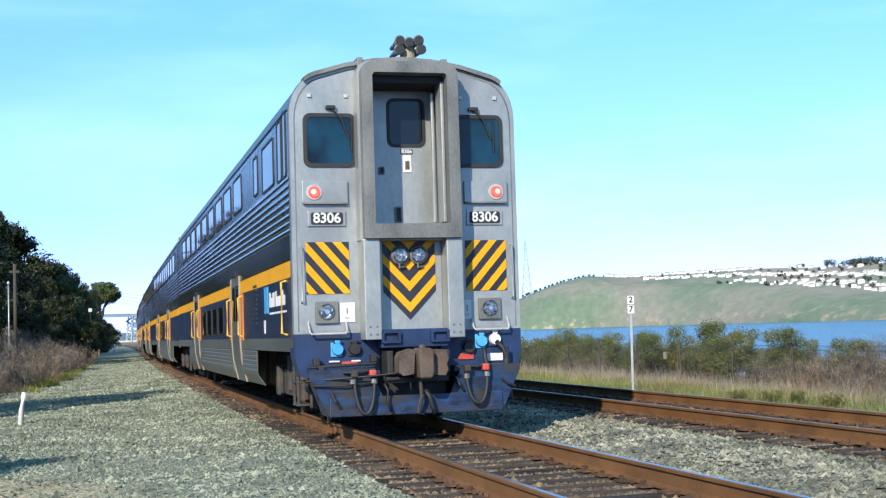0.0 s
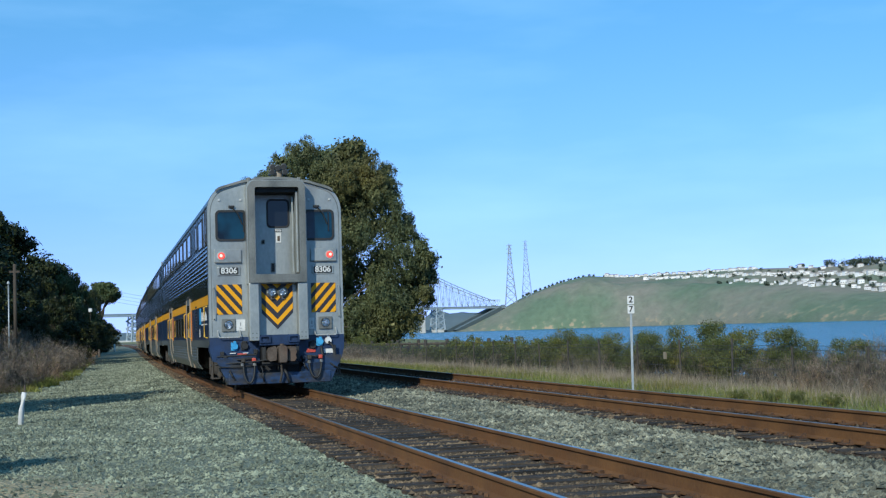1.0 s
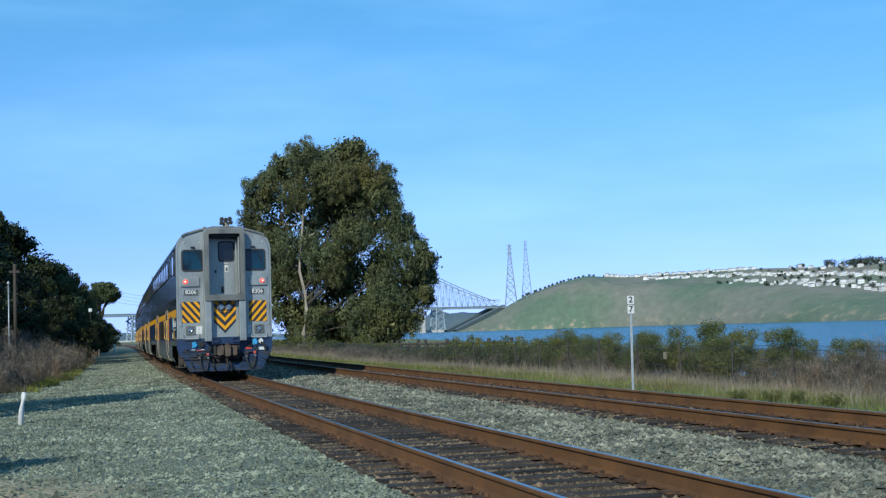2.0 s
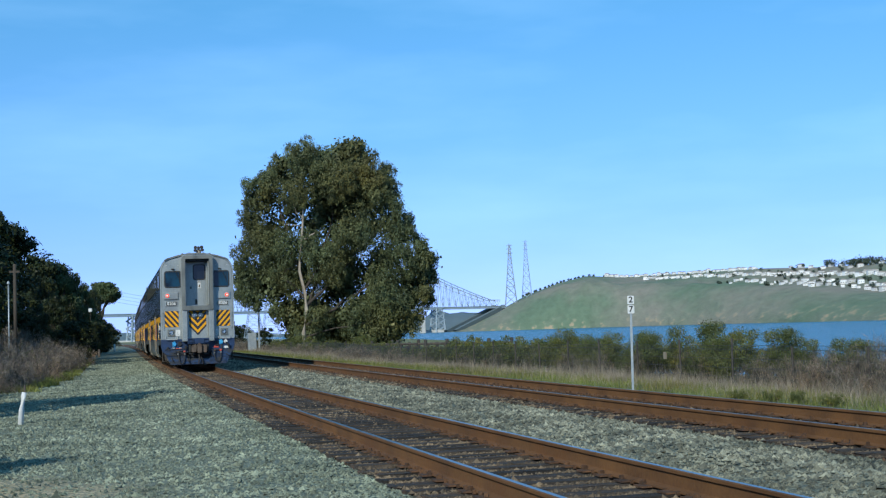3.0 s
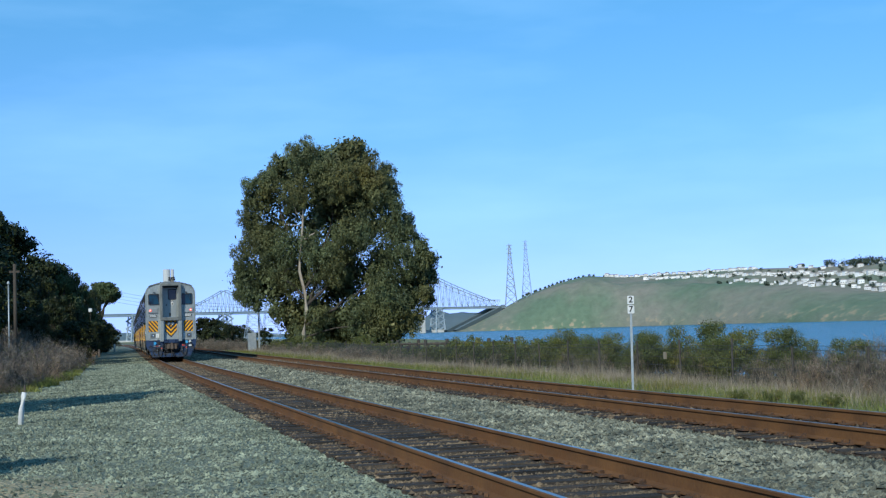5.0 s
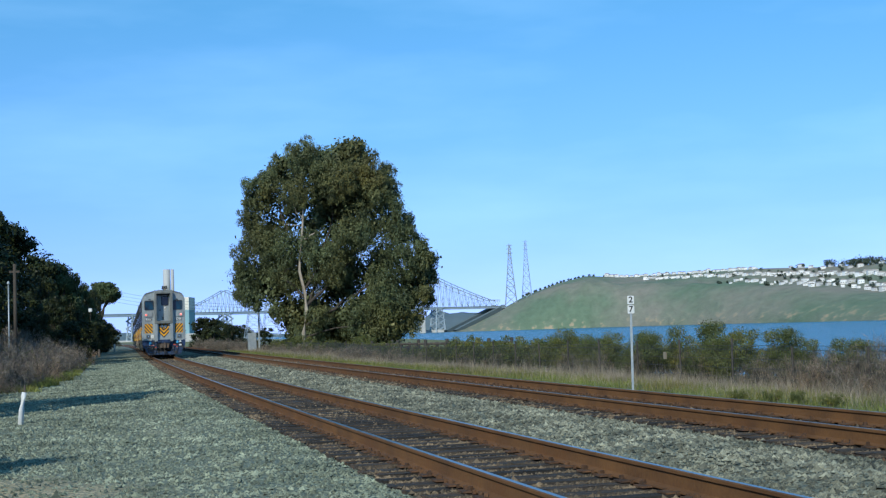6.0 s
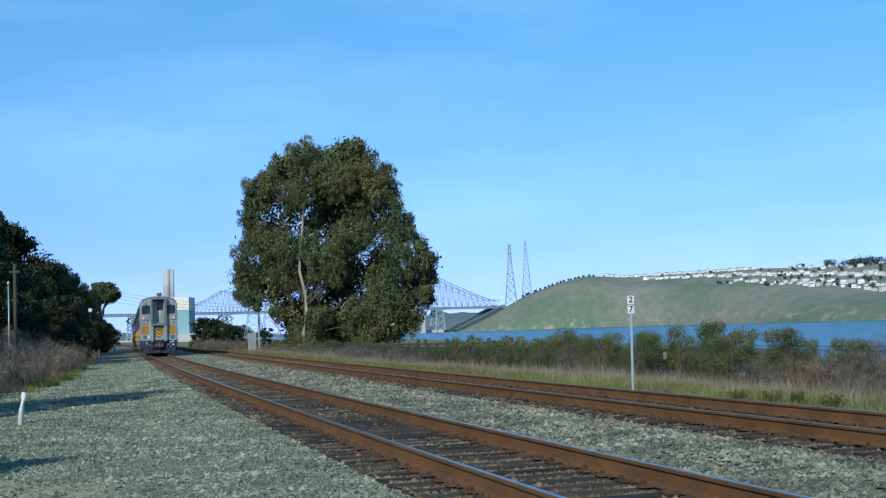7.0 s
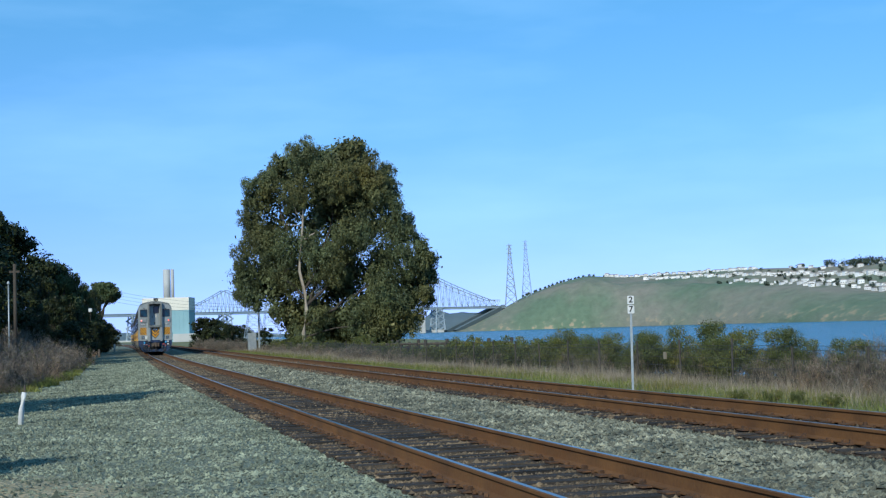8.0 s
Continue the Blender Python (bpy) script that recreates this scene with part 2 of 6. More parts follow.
def box(bm, x0, x1, y0, y1, z0, z1, bevel=0.0, m=None):
    """A box into bm, its edges rounded by bevel."""
    r = bmesh.ops.create_cube(bm, size=1.0)
    vs = r["verts"]
    for v in vs:
        v.co = Vector((x0 + (v.co.x + 0.5) * (x1 - x0), y0 + (v.co.y + 0.5) * (y1 - y0), z0 + (v.co.z + 0.5) * (z1 - z0)))
    if bevel:
        es = list({e for v in vs for e in v.link_edges})
        r = bmesh.ops.bevel(bm, geom=es, offset=bevel, segments=2, affect="EDGES", profile=0.6)
        vs = list({v for f in r["faces"] for v in f.verts} | {v for v in vs if v.is_valid})
    if m is not None:
        for v in vs:
            v.co = m @ v.co
    return bm


def rod(bm, pts, r, sides=8, r_end=None):
    """A tube along points, tapering to r_end, with closed ends."""
    pts = [Vector(p) for p in pts]
    rings = []
    for i, p in enumerate(pts):
        a, c = pts[max(i - 1, 0)], pts[min(i + 1, len(pts) - 1)]
        w = (c - a).normalized()
        side = w.cross(Vector((0, 0, 1)))
        if side.length < 0.05:
            side = w.cross(Vector((0, 1, 0)))
        side.normalize()
        up = side.cross(w)
        k = i / max(1, len(pts) - 1)
        rr = r if r_end is None else r + (r_end - r) * k
        rings.append([bm.verts.new(p + (side * math.cos(t) + up * math.sin(t)) * rr)
                      for t in (2 * math.pi * j / sides for j in range(sides))])
    for a, c in zip(rings, rings[1:]):
        for j in range(sides):
            bm.faces.new((a[j], a[(j + 1) % sides], c[(j + 1) % sides], c[j]))
    bm.faces.new(rings[0])
    bm.faces.new(rings[-1][::-1])
    return bm


def disc(bm, centre, axis, r, depth, sides=20, r2=None):
    """A round plug along axis."""
    c, a = Vector(centre), Vector(axis).normalized()
    return rod(bm, [c, c + a * depth], r, sides, r2)


def prism(bm, outline, y0, y1):
    """An outline in x, z pushed from y0 to y1."""
    a = [bm.verts.new((x, y0, z)) for x, z in outline]
    b = [bm.verts.new((x, y1, z)) for x, z in outline]
    bm.faces.new(a)
    bm.faces.new(b[::-1])
    for i in range(len(a)):
        j = (i + 1) % len(a)
        bm.faces.new((a[i], b[i], b[j], a[j]))
    return bm


def rounded(x0, x1, z0, z1, r, n=4):
    """Outline of a rounded rectangle in x, z."""
    out = []
    for cx, cz, a0 in ((x1 - r, z1 - r, 0), (x0 + r, z1 - r, 90), (x0 + r, z0 + r, 180), (x1 - r, z0 + r, 270)):
        for i in range(n + 1):
            a = radians(a0 + 90 * i / n)
            out.append((cx + r * math.cos(a), cz + r * math.sin(a)))
    return out


def ring(bm, outer, inner, y0, y1):
    """A frame between two outlines of equal count, from y0 to y1."""
    k = len(outer)
    vs = [[bm.verts.new((x, y, z)) for x, z in o] for y in (y0, y1) for o in (outer, inner)]
    for i in range(k):
        j = (i + 1) % k
        bm.faces.new((vs[0][i], vs[0][j], vs[1][j], vs[1][i]))
        bm.faces.new((vs[2][i], vs[3][i], vs[3][j], vs[2][j]))
        bm.faces.new((vs[0][i], vs[2][i], vs[2][j], vs[0][j]))
        bm.faces.new((vs[1][i], vs[1][j], vs[3][j], vs[3][i]))
    return bm


# ---- ground sheet and water
def build_ground():
    s = np.concatenate([[-4000, -1200, -400, -150], np.arange(-60, 6, 6), np.arange(6, 70, 0.8), np.arange(70, 300, 4), [330, 400, 520, 700, 1000, 1500, 2400, 4300]])
    u = np.concatenate([[-4000, -1500, -500, -200, -100, -60, -35, -22, -16, -13, -11, -9.5], np.arange(-8.5, 14, 0.35), np.arange(14.5, 34, 1.5), [36, 40, 46, 55, 70, 100, 160, 400, 1200, 4000]])
    S, U = np.meshgrid(s, u, indexing="ij")
    x, y, th = line(S, U)
    z = ground_z(S, U)
    rough = np.array([noise.noise(Vector((a * 0.9, b * 0.9, 0.3))) for a, b in zip(x.ravel(), y.ravel())]).reshape(x.shape)
    near = (np.abs(U) < 60) & (S > -60) & (S < 300)
    bed = (np.abs(U) < 1.6) | (np.abs(U - track2(S)) < 1.6)
    z = z + np.where(near, np.where(bed, 0.006, np.where(np.abs(U) < 8.4, 0.012, 0.05)) * rough, 0)
    v = np.stack([x, y, z], -1).reshape(-1, 3)
    i = np.arange(len(s) * len(u)).reshape(len(s), len(u))
    f = np.stack([i[:-1, :-1], i[:-1, 1:], i[1:, 1:], i[1:, :-1]], -1).reshape(-1, 4)
    me = np_mesh("ground", v, f[:, ::-1], M["ground"], True)
    zone = me.color_attributes.new("zone", "FLOAT_COLOR", "POINT")
    r = U - track2(S)
    wob = 0.5 * rough
    red = np.clip((1.35 - np.abs(U)) / 0.3, 0, 1) * 0.85 + np.clip((1.35 - np.abs(r)) / 0.3, 0, 1) * 0.85
    red = np.maximum(red, np.where((U > 1.2) & (r < -1.2), 0.25, 0))
    green = np.clip((r - 2.6 + wob) / 0.7, 0, 1) + np.clip((-U - np.interp(S, [40, 46, 60], [6.8, 5.9, 5.1]) + wob) / 0.5, 0, 1) * (S > 36) * np.clip((120 - S) / 30, 0, 1)
    blue = np.clip((-U - 8.2 + wob) / 1.0, 0, 1)
    col = np.stack([red, np.clip(green, 0, 1), blue, np.clip(2.6 - np.hypot(S - 15.2, (U + 5.6) * 1.2) + wob, 0, 1)], -1).astype(np.float32)
    zone.data.foreach_set("color", col.ravel())
    tagged(new("ground", me), "grey-green gravel road and ballast with grassy verge", "ground", kind="structure")

    n = 24
    g = np.linspace(-4600, 4600, n)
    gx, gy = np.meshgrid(g, g, indexing="ij")
    v = np.stack([gx, gy, np.full_like(gx, -3.2)], -1).reshape(-1, 3)
    i = np.arange(n * n).reshape(n, n)
    f = np.stack([i[:-1, :-1], i[1:, :-1], i[1:, 1:], i[:-1, 1:]], -1).reshape(-1, 4)
    tagged(new("water", np_mesh("water", v, f, M["water"])), "rippled blue water of the bay", "water", kind="structure")


build_ground()


# ---- railway tracks
RAIL = ((-0.072, -0.185), (0.072, -0.185), (0.072, -0.172), (0.012, -0.152), (0.009, -0.045), (0.034, -0.034), (0.036, -0.008),
        (0.024, 0.0), (-0.024, 0.0), (-0.036, -0.008), (-0.034, -0.034), (-0.009, -0.045), (-0.012, -0.152), (-0.072, -0.172))


M["rail_dull"] = paint("dull worn rail head", (0.16, 0.14, 0.125), (0.27, 0.24, 0.215), 3, 0.42, 0.7, 0.03, 60)


def build_rail(parent, centre, side, head):
    s = np.concatenate([np.arange(-40, 90, 1.0), np.arange(90, 300, 3.0), [330, 380, 450]])
    v, f = [], []
    k = len(RAIL)
    for off, z in RAIL:
        x, y, th = line(s, centre(s) + side * 0.7535 + off)
        v.append(np.stack([x, y, np.full_like(x, z)], -1))
    v = np.stack(v, 1).reshape(-1, 3)
    i = np.arange(len(s) * k).reshape(len(s), k)
    a, b = i[:-1], i[1:]
    f = np.stack([a, np.roll(a, -1, 1), np.roll(b, -1, 1), b], -1).reshape(-1, 4)
    me = np_mesh("rail", v, f, M["rail_side"])
    me.materials.append(head)
    idx = np.zeros((len(s) - 1, k), np.int32)
    idx[:, 7] = 1
    me.polygons.foreach_set("material_index", idx.ravel())
    ob = new("rail", me)
    ob.parent = parent
    tagged(ob, "rust-brown steel rail with polished head")


def tie_mesh(seed):
    rnd = random.Random(seed)
    bm = bmesh.new()
    box(bm, -1.3, 1.3, -0.115, 0.115, -0.175, 0.0, 0.012)
    for v in bm.verts:
        v.co += Vector((rnd.uniform(-0.03, 0.03), rnd.uniform(-0.008, 0.008), rnd.uniform(-0.008, 0.006)))
    me = bpy.data.meshes.new("tie")
    bm.to_mesh(me)
    bm.free()
    me.materials.append(M["tie"])
    return me


def build_track(name, centre, label, first, head):
    top = thing(name, Matrix(), label, "railway track", kind="structure")
    build_rail(top, centre, -1, head)
    build_rail(top, centre, 1, head)
    rnd = random.Random(first)
    kinds = [tie_mesh(first + i) for i in range(6)]
    pl_v, pl_f, far_v, far_f = [], [], [], []
    cube = np.array([(x, y, z) for x in (-.5, .5) for y in (-.5, .5) for z in (-.5, .5)])
    cf = np.array([(0, 1, 3, 2), (4, 6, 7, 5), (0, 4, 5, 1), (2, 3, 7, 6), (0, 2, 6, 4), (1, 5, 7, 3)])

    def lump(store_v, store_f, s, u, sx, sy, z0, z1, turn=0.0):
        x, y, th = line(s, u)
        c, q = math.cos(-th + turn), math.sin(-th + turn)
        p = cube * (sx, sy, z1 - z0)
        store_f.append(cf + 8 * len(store_v))
        store_v.append(np.stack([x + p[:, 0] * c - p[:, 1] * q, y + p[:, 0] * q + p[:, 1] * c, p[:, 2] + (z0 + z1) / 2], -1))

    s = -10.0
    while s < 300:
        jig = rnd.uniform(-0.03, 0.03)
        c = float(centre(s))
        if 7 < s < 78:
            x, y, th = line(s + jig, c + rnd.uniform(-0.05, 0.05))
            ob = new("tie", rnd.choice(kinds))
            ob.matrix_basis = pose(float(x), float(y), -0.188 + rnd.uniform(-0.022, 0.004), 0, 0, -math.degrees(float(th)) + rnd.uniform(-1.2, 1.2) + rnd.choice((0, 180)))
            ob.parent = top
            for side in (-1, 1):
                r = c + side * 0.7535
                lump(pl_v, pl_f, s + jig, r, 0.34, 0.19, -0.192, -0.176)
                if s < 60:
                    for d in (-0.105, -0.088, 0.088, 0.105):
                        if rnd.random() < 0.85:
                            lump(pl_v, pl_f, s + jig + rnd.choice((-0.06, 0.06)), r + d, 0.035, 0.03, -0.18, -0.15 + rnd.uniform(0, 0.02), rnd.uniform(-.4, .4))
                    for d in (-0.13, 0.13):     # rail anchors beside the tie
                        if rnd.random() < 0.8:
                            lump(pl_v, pl_f, s + jig + d, r, 0.19, 0.022, -0.20, -0.165)
        else:
            lump(far_v, far_f, s, c, 2.6, 0.23, -0.35, -0.19 + rnd.uniform(-0.01, 0.005))
        s += 0.495
    for nm, vv, ff, mat, lab in (("tie_plates", pl_v, pl_f, M["plate"], "rusty tie plates with spikes and anchors"), ("far_ties", far_v, far_f, M["tie_far"], "weathered wooden ties")):
        ob = new(nm, np_mesh(nm, np.concatenate(vv), np.concatenate(ff), mat))
        ob.parent = top
        tagged(ob, lab, kind="stuff")
    return top


build_track("railway_track", lambda s: np.zeros_like(np.asarray(s, float)), "rusty railway track on dark wooden ties in ballast", 11, M["rail_top"])
build_track("railway_track", lambda s: track2(s), "second rusty railway track beside the first", 37, M["rail_dull"])


def build_stones():
    """Loose ballast stones over the gravel, thick near the camera and thinner far off."""
    rng = np.random.default_rng(5)
    count = 150000
    s = 8 + 112 * rng.random(count * 2) ** 2.2
    u = rng.uniform(-8.2, 9.0, count * 2)
    cribs = 52000                                   # between the ties
    k = rng.integers(36, 190, cribs)
    s = np.concatenate([-10 + (k + 0.5) * 0.495 + rng.uniform(-0.125, 0.125, cribs), s])
    uc = rng.uniform(-1.3, 1.3, cribs)
    u = np.concatenate([np.where(rng.random(cribs) < 0.6, uc, uc + track2(s[:cribs])), u])
    keep = (np.abs(np.abs(u) - 0.7535) > 0.09) & (np.abs(np.abs(u - track2(s)) - 0.7535) > 0.09)
    phase = np.abs(((s + 10.0) / 0.495 + 0.5) % 1 - 0.5) * 0.495
    on_tie = (phase < 0.13) & ((np.abs(u) < 1.28) | (np.abs(u - track2(s)) < 1.28))
    keep &= ~(on_tie & (rng.random(len(s)) < 0.95))
    keep &= ~((np.hypot(s - 15.2, (u + 5.6) * 1.2) < 2.1) & (rng.random(len(s)) < 0.6))
    keep &= (u < track2(s) + 2.9)
    x, y, th = line(s, u)
    keep &= (np.abs(x / y) < 0.36) & (y > 10.5)
    s, u, x, y = (a[keep][:count + 30000] for a in (s, u, x, y))
    n = len(s)
    bed = (np.abs(u) < 1.3) | (np.abs(u - track2(s)) < 1.3)
    z = ground_z(s, u) + np.where(bed, 0.022, 0.0)
    base = np.array([(1, 0, 0), (-1, 0, 0), (0, 1, 0), (0, -1, 0), (0, 0, 1)], float)
    tri = np.array([(0, 2, 4), (2, 1, 4), (1, 3, 4), (3, 0, 4)])
    size = rng.uniform(0.014, 0.031, n) * np.where(rng.random(n) < 0.06, 1.5, 1) * np.where(u > 1.4, 1.2, 1) * np.interp(s, [10, 30, 70, 120], [1, 1.25, 1.9, 2.6])
    p = base[None] * (size[:, None, None] * rng.uniform(0.6, 1.35, (n, 5, 1))) + rng.normal(0, 0.25, (n, 5, 3)) * size[:, None, None]
    p[:, :, 2] *= 0.75
    a = rng.uniform(0, 6.28, n)
    c, q = np.cos(a)[:, None], np.sin(a)[:, None]
    px, py = p[:, :, 0] * c - p[:, :, 1] * q, p[:, :, 0] * q + p[:, :, 1] * c
    v = np.stack([px + x[:, None], py + y[:, None], p[:, :, 2] + (z + size * 0.12)[:, None]], -1).reshape(-1, 3)
    v = v.reshape(n, 5, 3)
    for pick, mat, label in ((bed, M["ballast_rust"], "rust-dusted stones between the ties"), ((u < 1.4) & ~bed, M["ballast"], "loose grey-green crushed stone ballast"), ((u >= 1.4) & ~bed, M["ballast_tan"], "loose grey-tan crushed stone between the tracks")):
        f = (tri[None] + 5 * np.arange(int(pick.sum()))[:, None, None]).reshape(-1, 3)
        tagged(new("ballast", np_mesh("ballast", v[pick].reshape(-1, 3), f, mat)), label, "gravel", kind="stuff")


build_stones()

# ---- the train
M["silver"] = paint("brushed silver paint", (0.290, 0.308, 0.292), (0.430, 0.445, 0.420), 2.2, 0.36, 0.4, 0.04, 18, (1, 1, 0.65), stain=(0.25, 0.25, 0.245))
M["hood"] = paint("scuffed grey diaphragm", (0.085, 0.092, 0.088), (0.215, 0.222, 0.21), 2.2, 0.6, 0.1, 0.1, 40, (1, 1, 0.5), stain=(0.27, 0.26, 0.235))
M["steel"] = paint("fluted dark stainless side", (0.050, 0.076, 0.090), (0.145, 0.185, 0.205), 1.3, 0.16, 0.88, 0.03, 9, (1, 1.6, 0.25))
M["band"] = paint("blue-grey stainless window band", (0.085, 0.125, 0.165), (0.165, 0.225, 0.280), 1.1, 0.24, 0.85, 0.03, 9, (1, 1.6, 0.25))
M["skirt"] = paint("dusty grey skirt", (0.125, 0.138, 0.132), (0.215, 0.228, 0.215), 0.9, 0.42, 0.55, 0.05, 40, (1, 0.3, 1), stain=(0.22, 0.21, 0.185))
M["roof"] = paint("grey-blue roof steel", (0.070, 0.098, 0.135), (0.125, 0.165, 0.205), 1.0, 0.38, 0.5, 0.03, 40)
M["navy"] = paint("navy blue paint", (0.006, 0.016, 0.048), (0.010, 0.028, 0.080), 1.5, 0.35, 0, 0.03, 30)
M["pilot"] = paint("grimy scraped blue paint", (0.008, 0.011, 0.019), (0.014, 0.050, 0.145), 5.5, 0.45, 0, 0.15, 14, (1, 1, 2.2), stain=(0.034, 0.032, 0.030), worn=0.44)
M["board"] = paint("near-black navy board paint", (0.010, 0.011, 0.020), (0.020, 0.021, 0.034), 3, 0.5, 0, 0.03, 30)
M["blue"] = paint("scuffed blue paint", (0.004, 0.014, 0.048), (0.009, 0.036, 0.115), 2.5, 0.5, 0, 0.06, 22, stain=(0.035, 0.04, 0.05))
M["yellow"] = paint("golden yellow stripe paint", (0.74, 0.33, 0.002), (0.86, 0.41, 0.004), 2, 0.5, 0, 0.02, 40, spec=0.25)
M["orange"] = paint("orange door panel paint", (0.72, 0.20, 0.02), (0.80, 0.27, 0.035), 2, 0.45, 0, 0.02, 40)
M["black"] = paint("black rubber", (0.008, 0.008, 0.009), (0.022, 0.022, 0.022), 4, 0.6, 0, 0.1, 40)
M["iron"] = paint("grimy cast iron", (0.035, 0.03, 0.026), (0.10, 0.085, 0.07), 5, 0.75, 0.2, 0.4, 40)
M["coupler"] = paint("rusty brown coupler steel", (0.050, 0.034, 0.024), (0.150, 0.115, 0.088), 4, 0.7, 0.2, 0.15, 25, stain=(0.13, 0.075, 0.045))
M["chrome"] = paint("bright grab rail metal", (0.6, 0.6, 0.6), (0.75, 0.75, 0.75), 4, 0.25, 0.9, 0.02, 40)
M["white"] = paint("white enamel", (0.62, 0.62, 0.60), (0.78, 0.78, 0.76), 3, 0.5, 0, 0.02, 30)
M["galv_ring"] = paint("grimy galvanised clamp", (0.12, 0.12, 0.115), (0.35, 0.35, 0.34), 20, 0.5, 0.6, 0.1, 60)
M["galv_rail"] = paint("pale worn handle steel", (0.40, 0.40, 0.38), (0.60, 0.60, 0.57), 8, 0.45, 0.3, 0.05, 40)
M["red"] = paint("red label paint", (0.45, 0.05, 0.03), (0.6, 0.09, 0.05), 5, 0.5, 0, 0.02, 30)
M["cyan"] = paint("light blue cap plastic", (0.05, 0.30, 0.62), (0.09, 0.42, 0.75), 5, 0.45, 0, 0.02, 30)
M["handle_yellow"] = paint("yellow handrail paint", (0.7, 0.42, 0.03), (0.82, 0.52, 0.06), 5, 0.4, 0, 0.02, 30)


def glass(name, colour, rough=0.04):
    m, n, l, b = shader(name, rough)
    b.inputs["Base Color"].default_value = (*colour, 1)
    b.inputs["Specular IOR Level"].default_value = 0.28
    nz, bp = n.new("ShaderNodeTexNoise"), n.new("ShaderNodeBump")
    nz.inputs["Scale"].default_value = 1.2
    bp.inputs["Strength"].default_value, bp.inputs["Distance"].default_value = 0.06, 0.02
    l.new(nz.outputs[0], bp.inputs["Height"])
    l.new(bp.outputs[0], b.inputs["Normal"])
    return m


def glow(name, colour, strength):
    m, n, l, b = shader(name, 0.2)
    b.inputs["Base Color"].default_value = (*colour, 1)
    b.inputs["Emission Color"].default_value = (*colour, 1)
    b.inputs["Emission Strength"].default_value = strength
    return m


M["glass"] = glass("tinted window glass", (0.006, 0.008, 0.011))
M["glass"].node_tree.nodes["Principled BSDF"].inputs["IOR"].default_value = 1.6
M["cab_glass"] = glass("cab glass with painted interior light", (0.006, 0.026, 0.048))
# blue and near-black patches paint the lit and shaded cab interior into the glass
cg = M["cab_glass"].node_tree
cg_co, cg_nz, cg_ramp = cg.nodes.new("ShaderNodeTexCoord"), cg.nodes.new("ShaderNodeTexNoise"), cg.nodes.new("ShaderNodeValToRGB")
cg_nz.inputs["Scale"].default_value, cg_nz.inputs["Detail"].default_value = 1.7, 2
cg_ramp.color_ramp.elements[0].position, cg_ramp.color_ramp.elements[1].position = 0.42, 0.62
cg_ramp.color_ramp.elements[0].color, cg_ramp.color_ramp.elements[1].color = (0.0025, 0.006, 0.010, 1), (0.007, 0.036, 0.064, 1)
cg.links.new(cg_co.outputs["Object"], cg_nz.inputs["Vector"])
cg.links.new(cg_nz.outputs[0], cg_ramp.inputs[0])
cg.links.new(cg_ramp.outputs[0], cg.nodes["Principled BSDF"].inputs["Base Color"])
M["lens"] = paint("silvered lamp reflector", (0.12, 0.125, 0.125), (0.6, 0.61, 0.61), 16, 0.2, 0.95, 0.8, 30)
M["tail_lamp"] = glow("lit red tail lamp", (0.75, 0.07, 0.045), 0.55)

M["lamp_core"] = glow("bright lamp core", (1.0, 0.42, 0.30), 1.1)

M["horn_post"] = paint("tan painted post", (0.26, 0.21, 0.15), (0.36, 0.30, 0.22), 4, 0.6, 0, 0.1, 40)

CAR = 25.9
HALF = 1.55


def car_outline(w=HALF, grow=0.0):
    """Cross-section from the left sill over the roof to the right sill."""
    pts = [(-w, 1.2), (-w, 4.16)]
    for i in range(1, 8):
        a = radians(90 * i / 8)
        pts.append((-w + 0.42 * (1 - math.cos(a)), 4.16 + 0.56 * math.sin(a)))
    pts += [(-1.12, 4.735), (-0.8, 4.83), (-0.4, 4.90), (0.0, 4.925)]
    return [(x, z + grow) for x, z in pts + [(-x, z) for x, z in pts[::-1][1:]]]


def clip(poly, a, b, c):
    """The part of a convex polygon where a*x + b*z >= c."""
    out = []
    for (x0, z0), (x1, z1) in zip(poly, poly[1:] + poly[:1]):
        d0, d1 = a * x0 + b * z0 - c, a * x1 + b * z1 - c
        if d0 >= 0:
            out.append((x0, z0))
        if d0 * d1 < 0:
            k = d0 / (d0 - d1)
            out.append((x0 + (x1 - x0) * k, z0 + (z1 - z0) * k))
    return out


def stripes(bm, area, side, period, start, y0, y1, slope=1.15, share=0.5):
    """Slanting bands of paint inside a convex area; they fall towards the middle of the car."""
    for i in range(-30, 30):
        lo = start + i * period
        p = clip(clip(area, -side * slope, 1, lo), side * slope, -1, -(lo + period * share))
        if len(p) > 2:
            prism(bm, p, y0, y1)


def strip(bm, side, profile, y0, y1, thick=0.02):
    """A side panel: a profile of (outward, z) points run from y0 to y1 on one side."""
    a = [bm.verts.new((side * x, y0, z)) for x, z in profile]
    b = [bm.verts.new((side * x, y1, z)) for x, z in profile]
    c = [bm.verts.new((side * (x - thick), y0, z)) for x, z in profile]
    d = [bm.verts.new((side * (x - thick), y1, z)) for x, z in profile]
    for i in range(len(profile) - 1):
        bm.faces.new((a[i], b[i], b[i + 1], a[i + 1]))
        bm.faces.new((c[i], c[i + 1], d[i + 1], d[i]))
        bm.faces.new((a[i], a[i + 1], c[i + 1], c[i]))
        bm.faces.new((b[i], d[i], d[i + 1], b[i + 1]))
    bm.faces.new((a[0], c[0], d[0], b[0]))
    bm.faces.new((a[-1], b[-1], d[-1], c[-1]))
    return bm


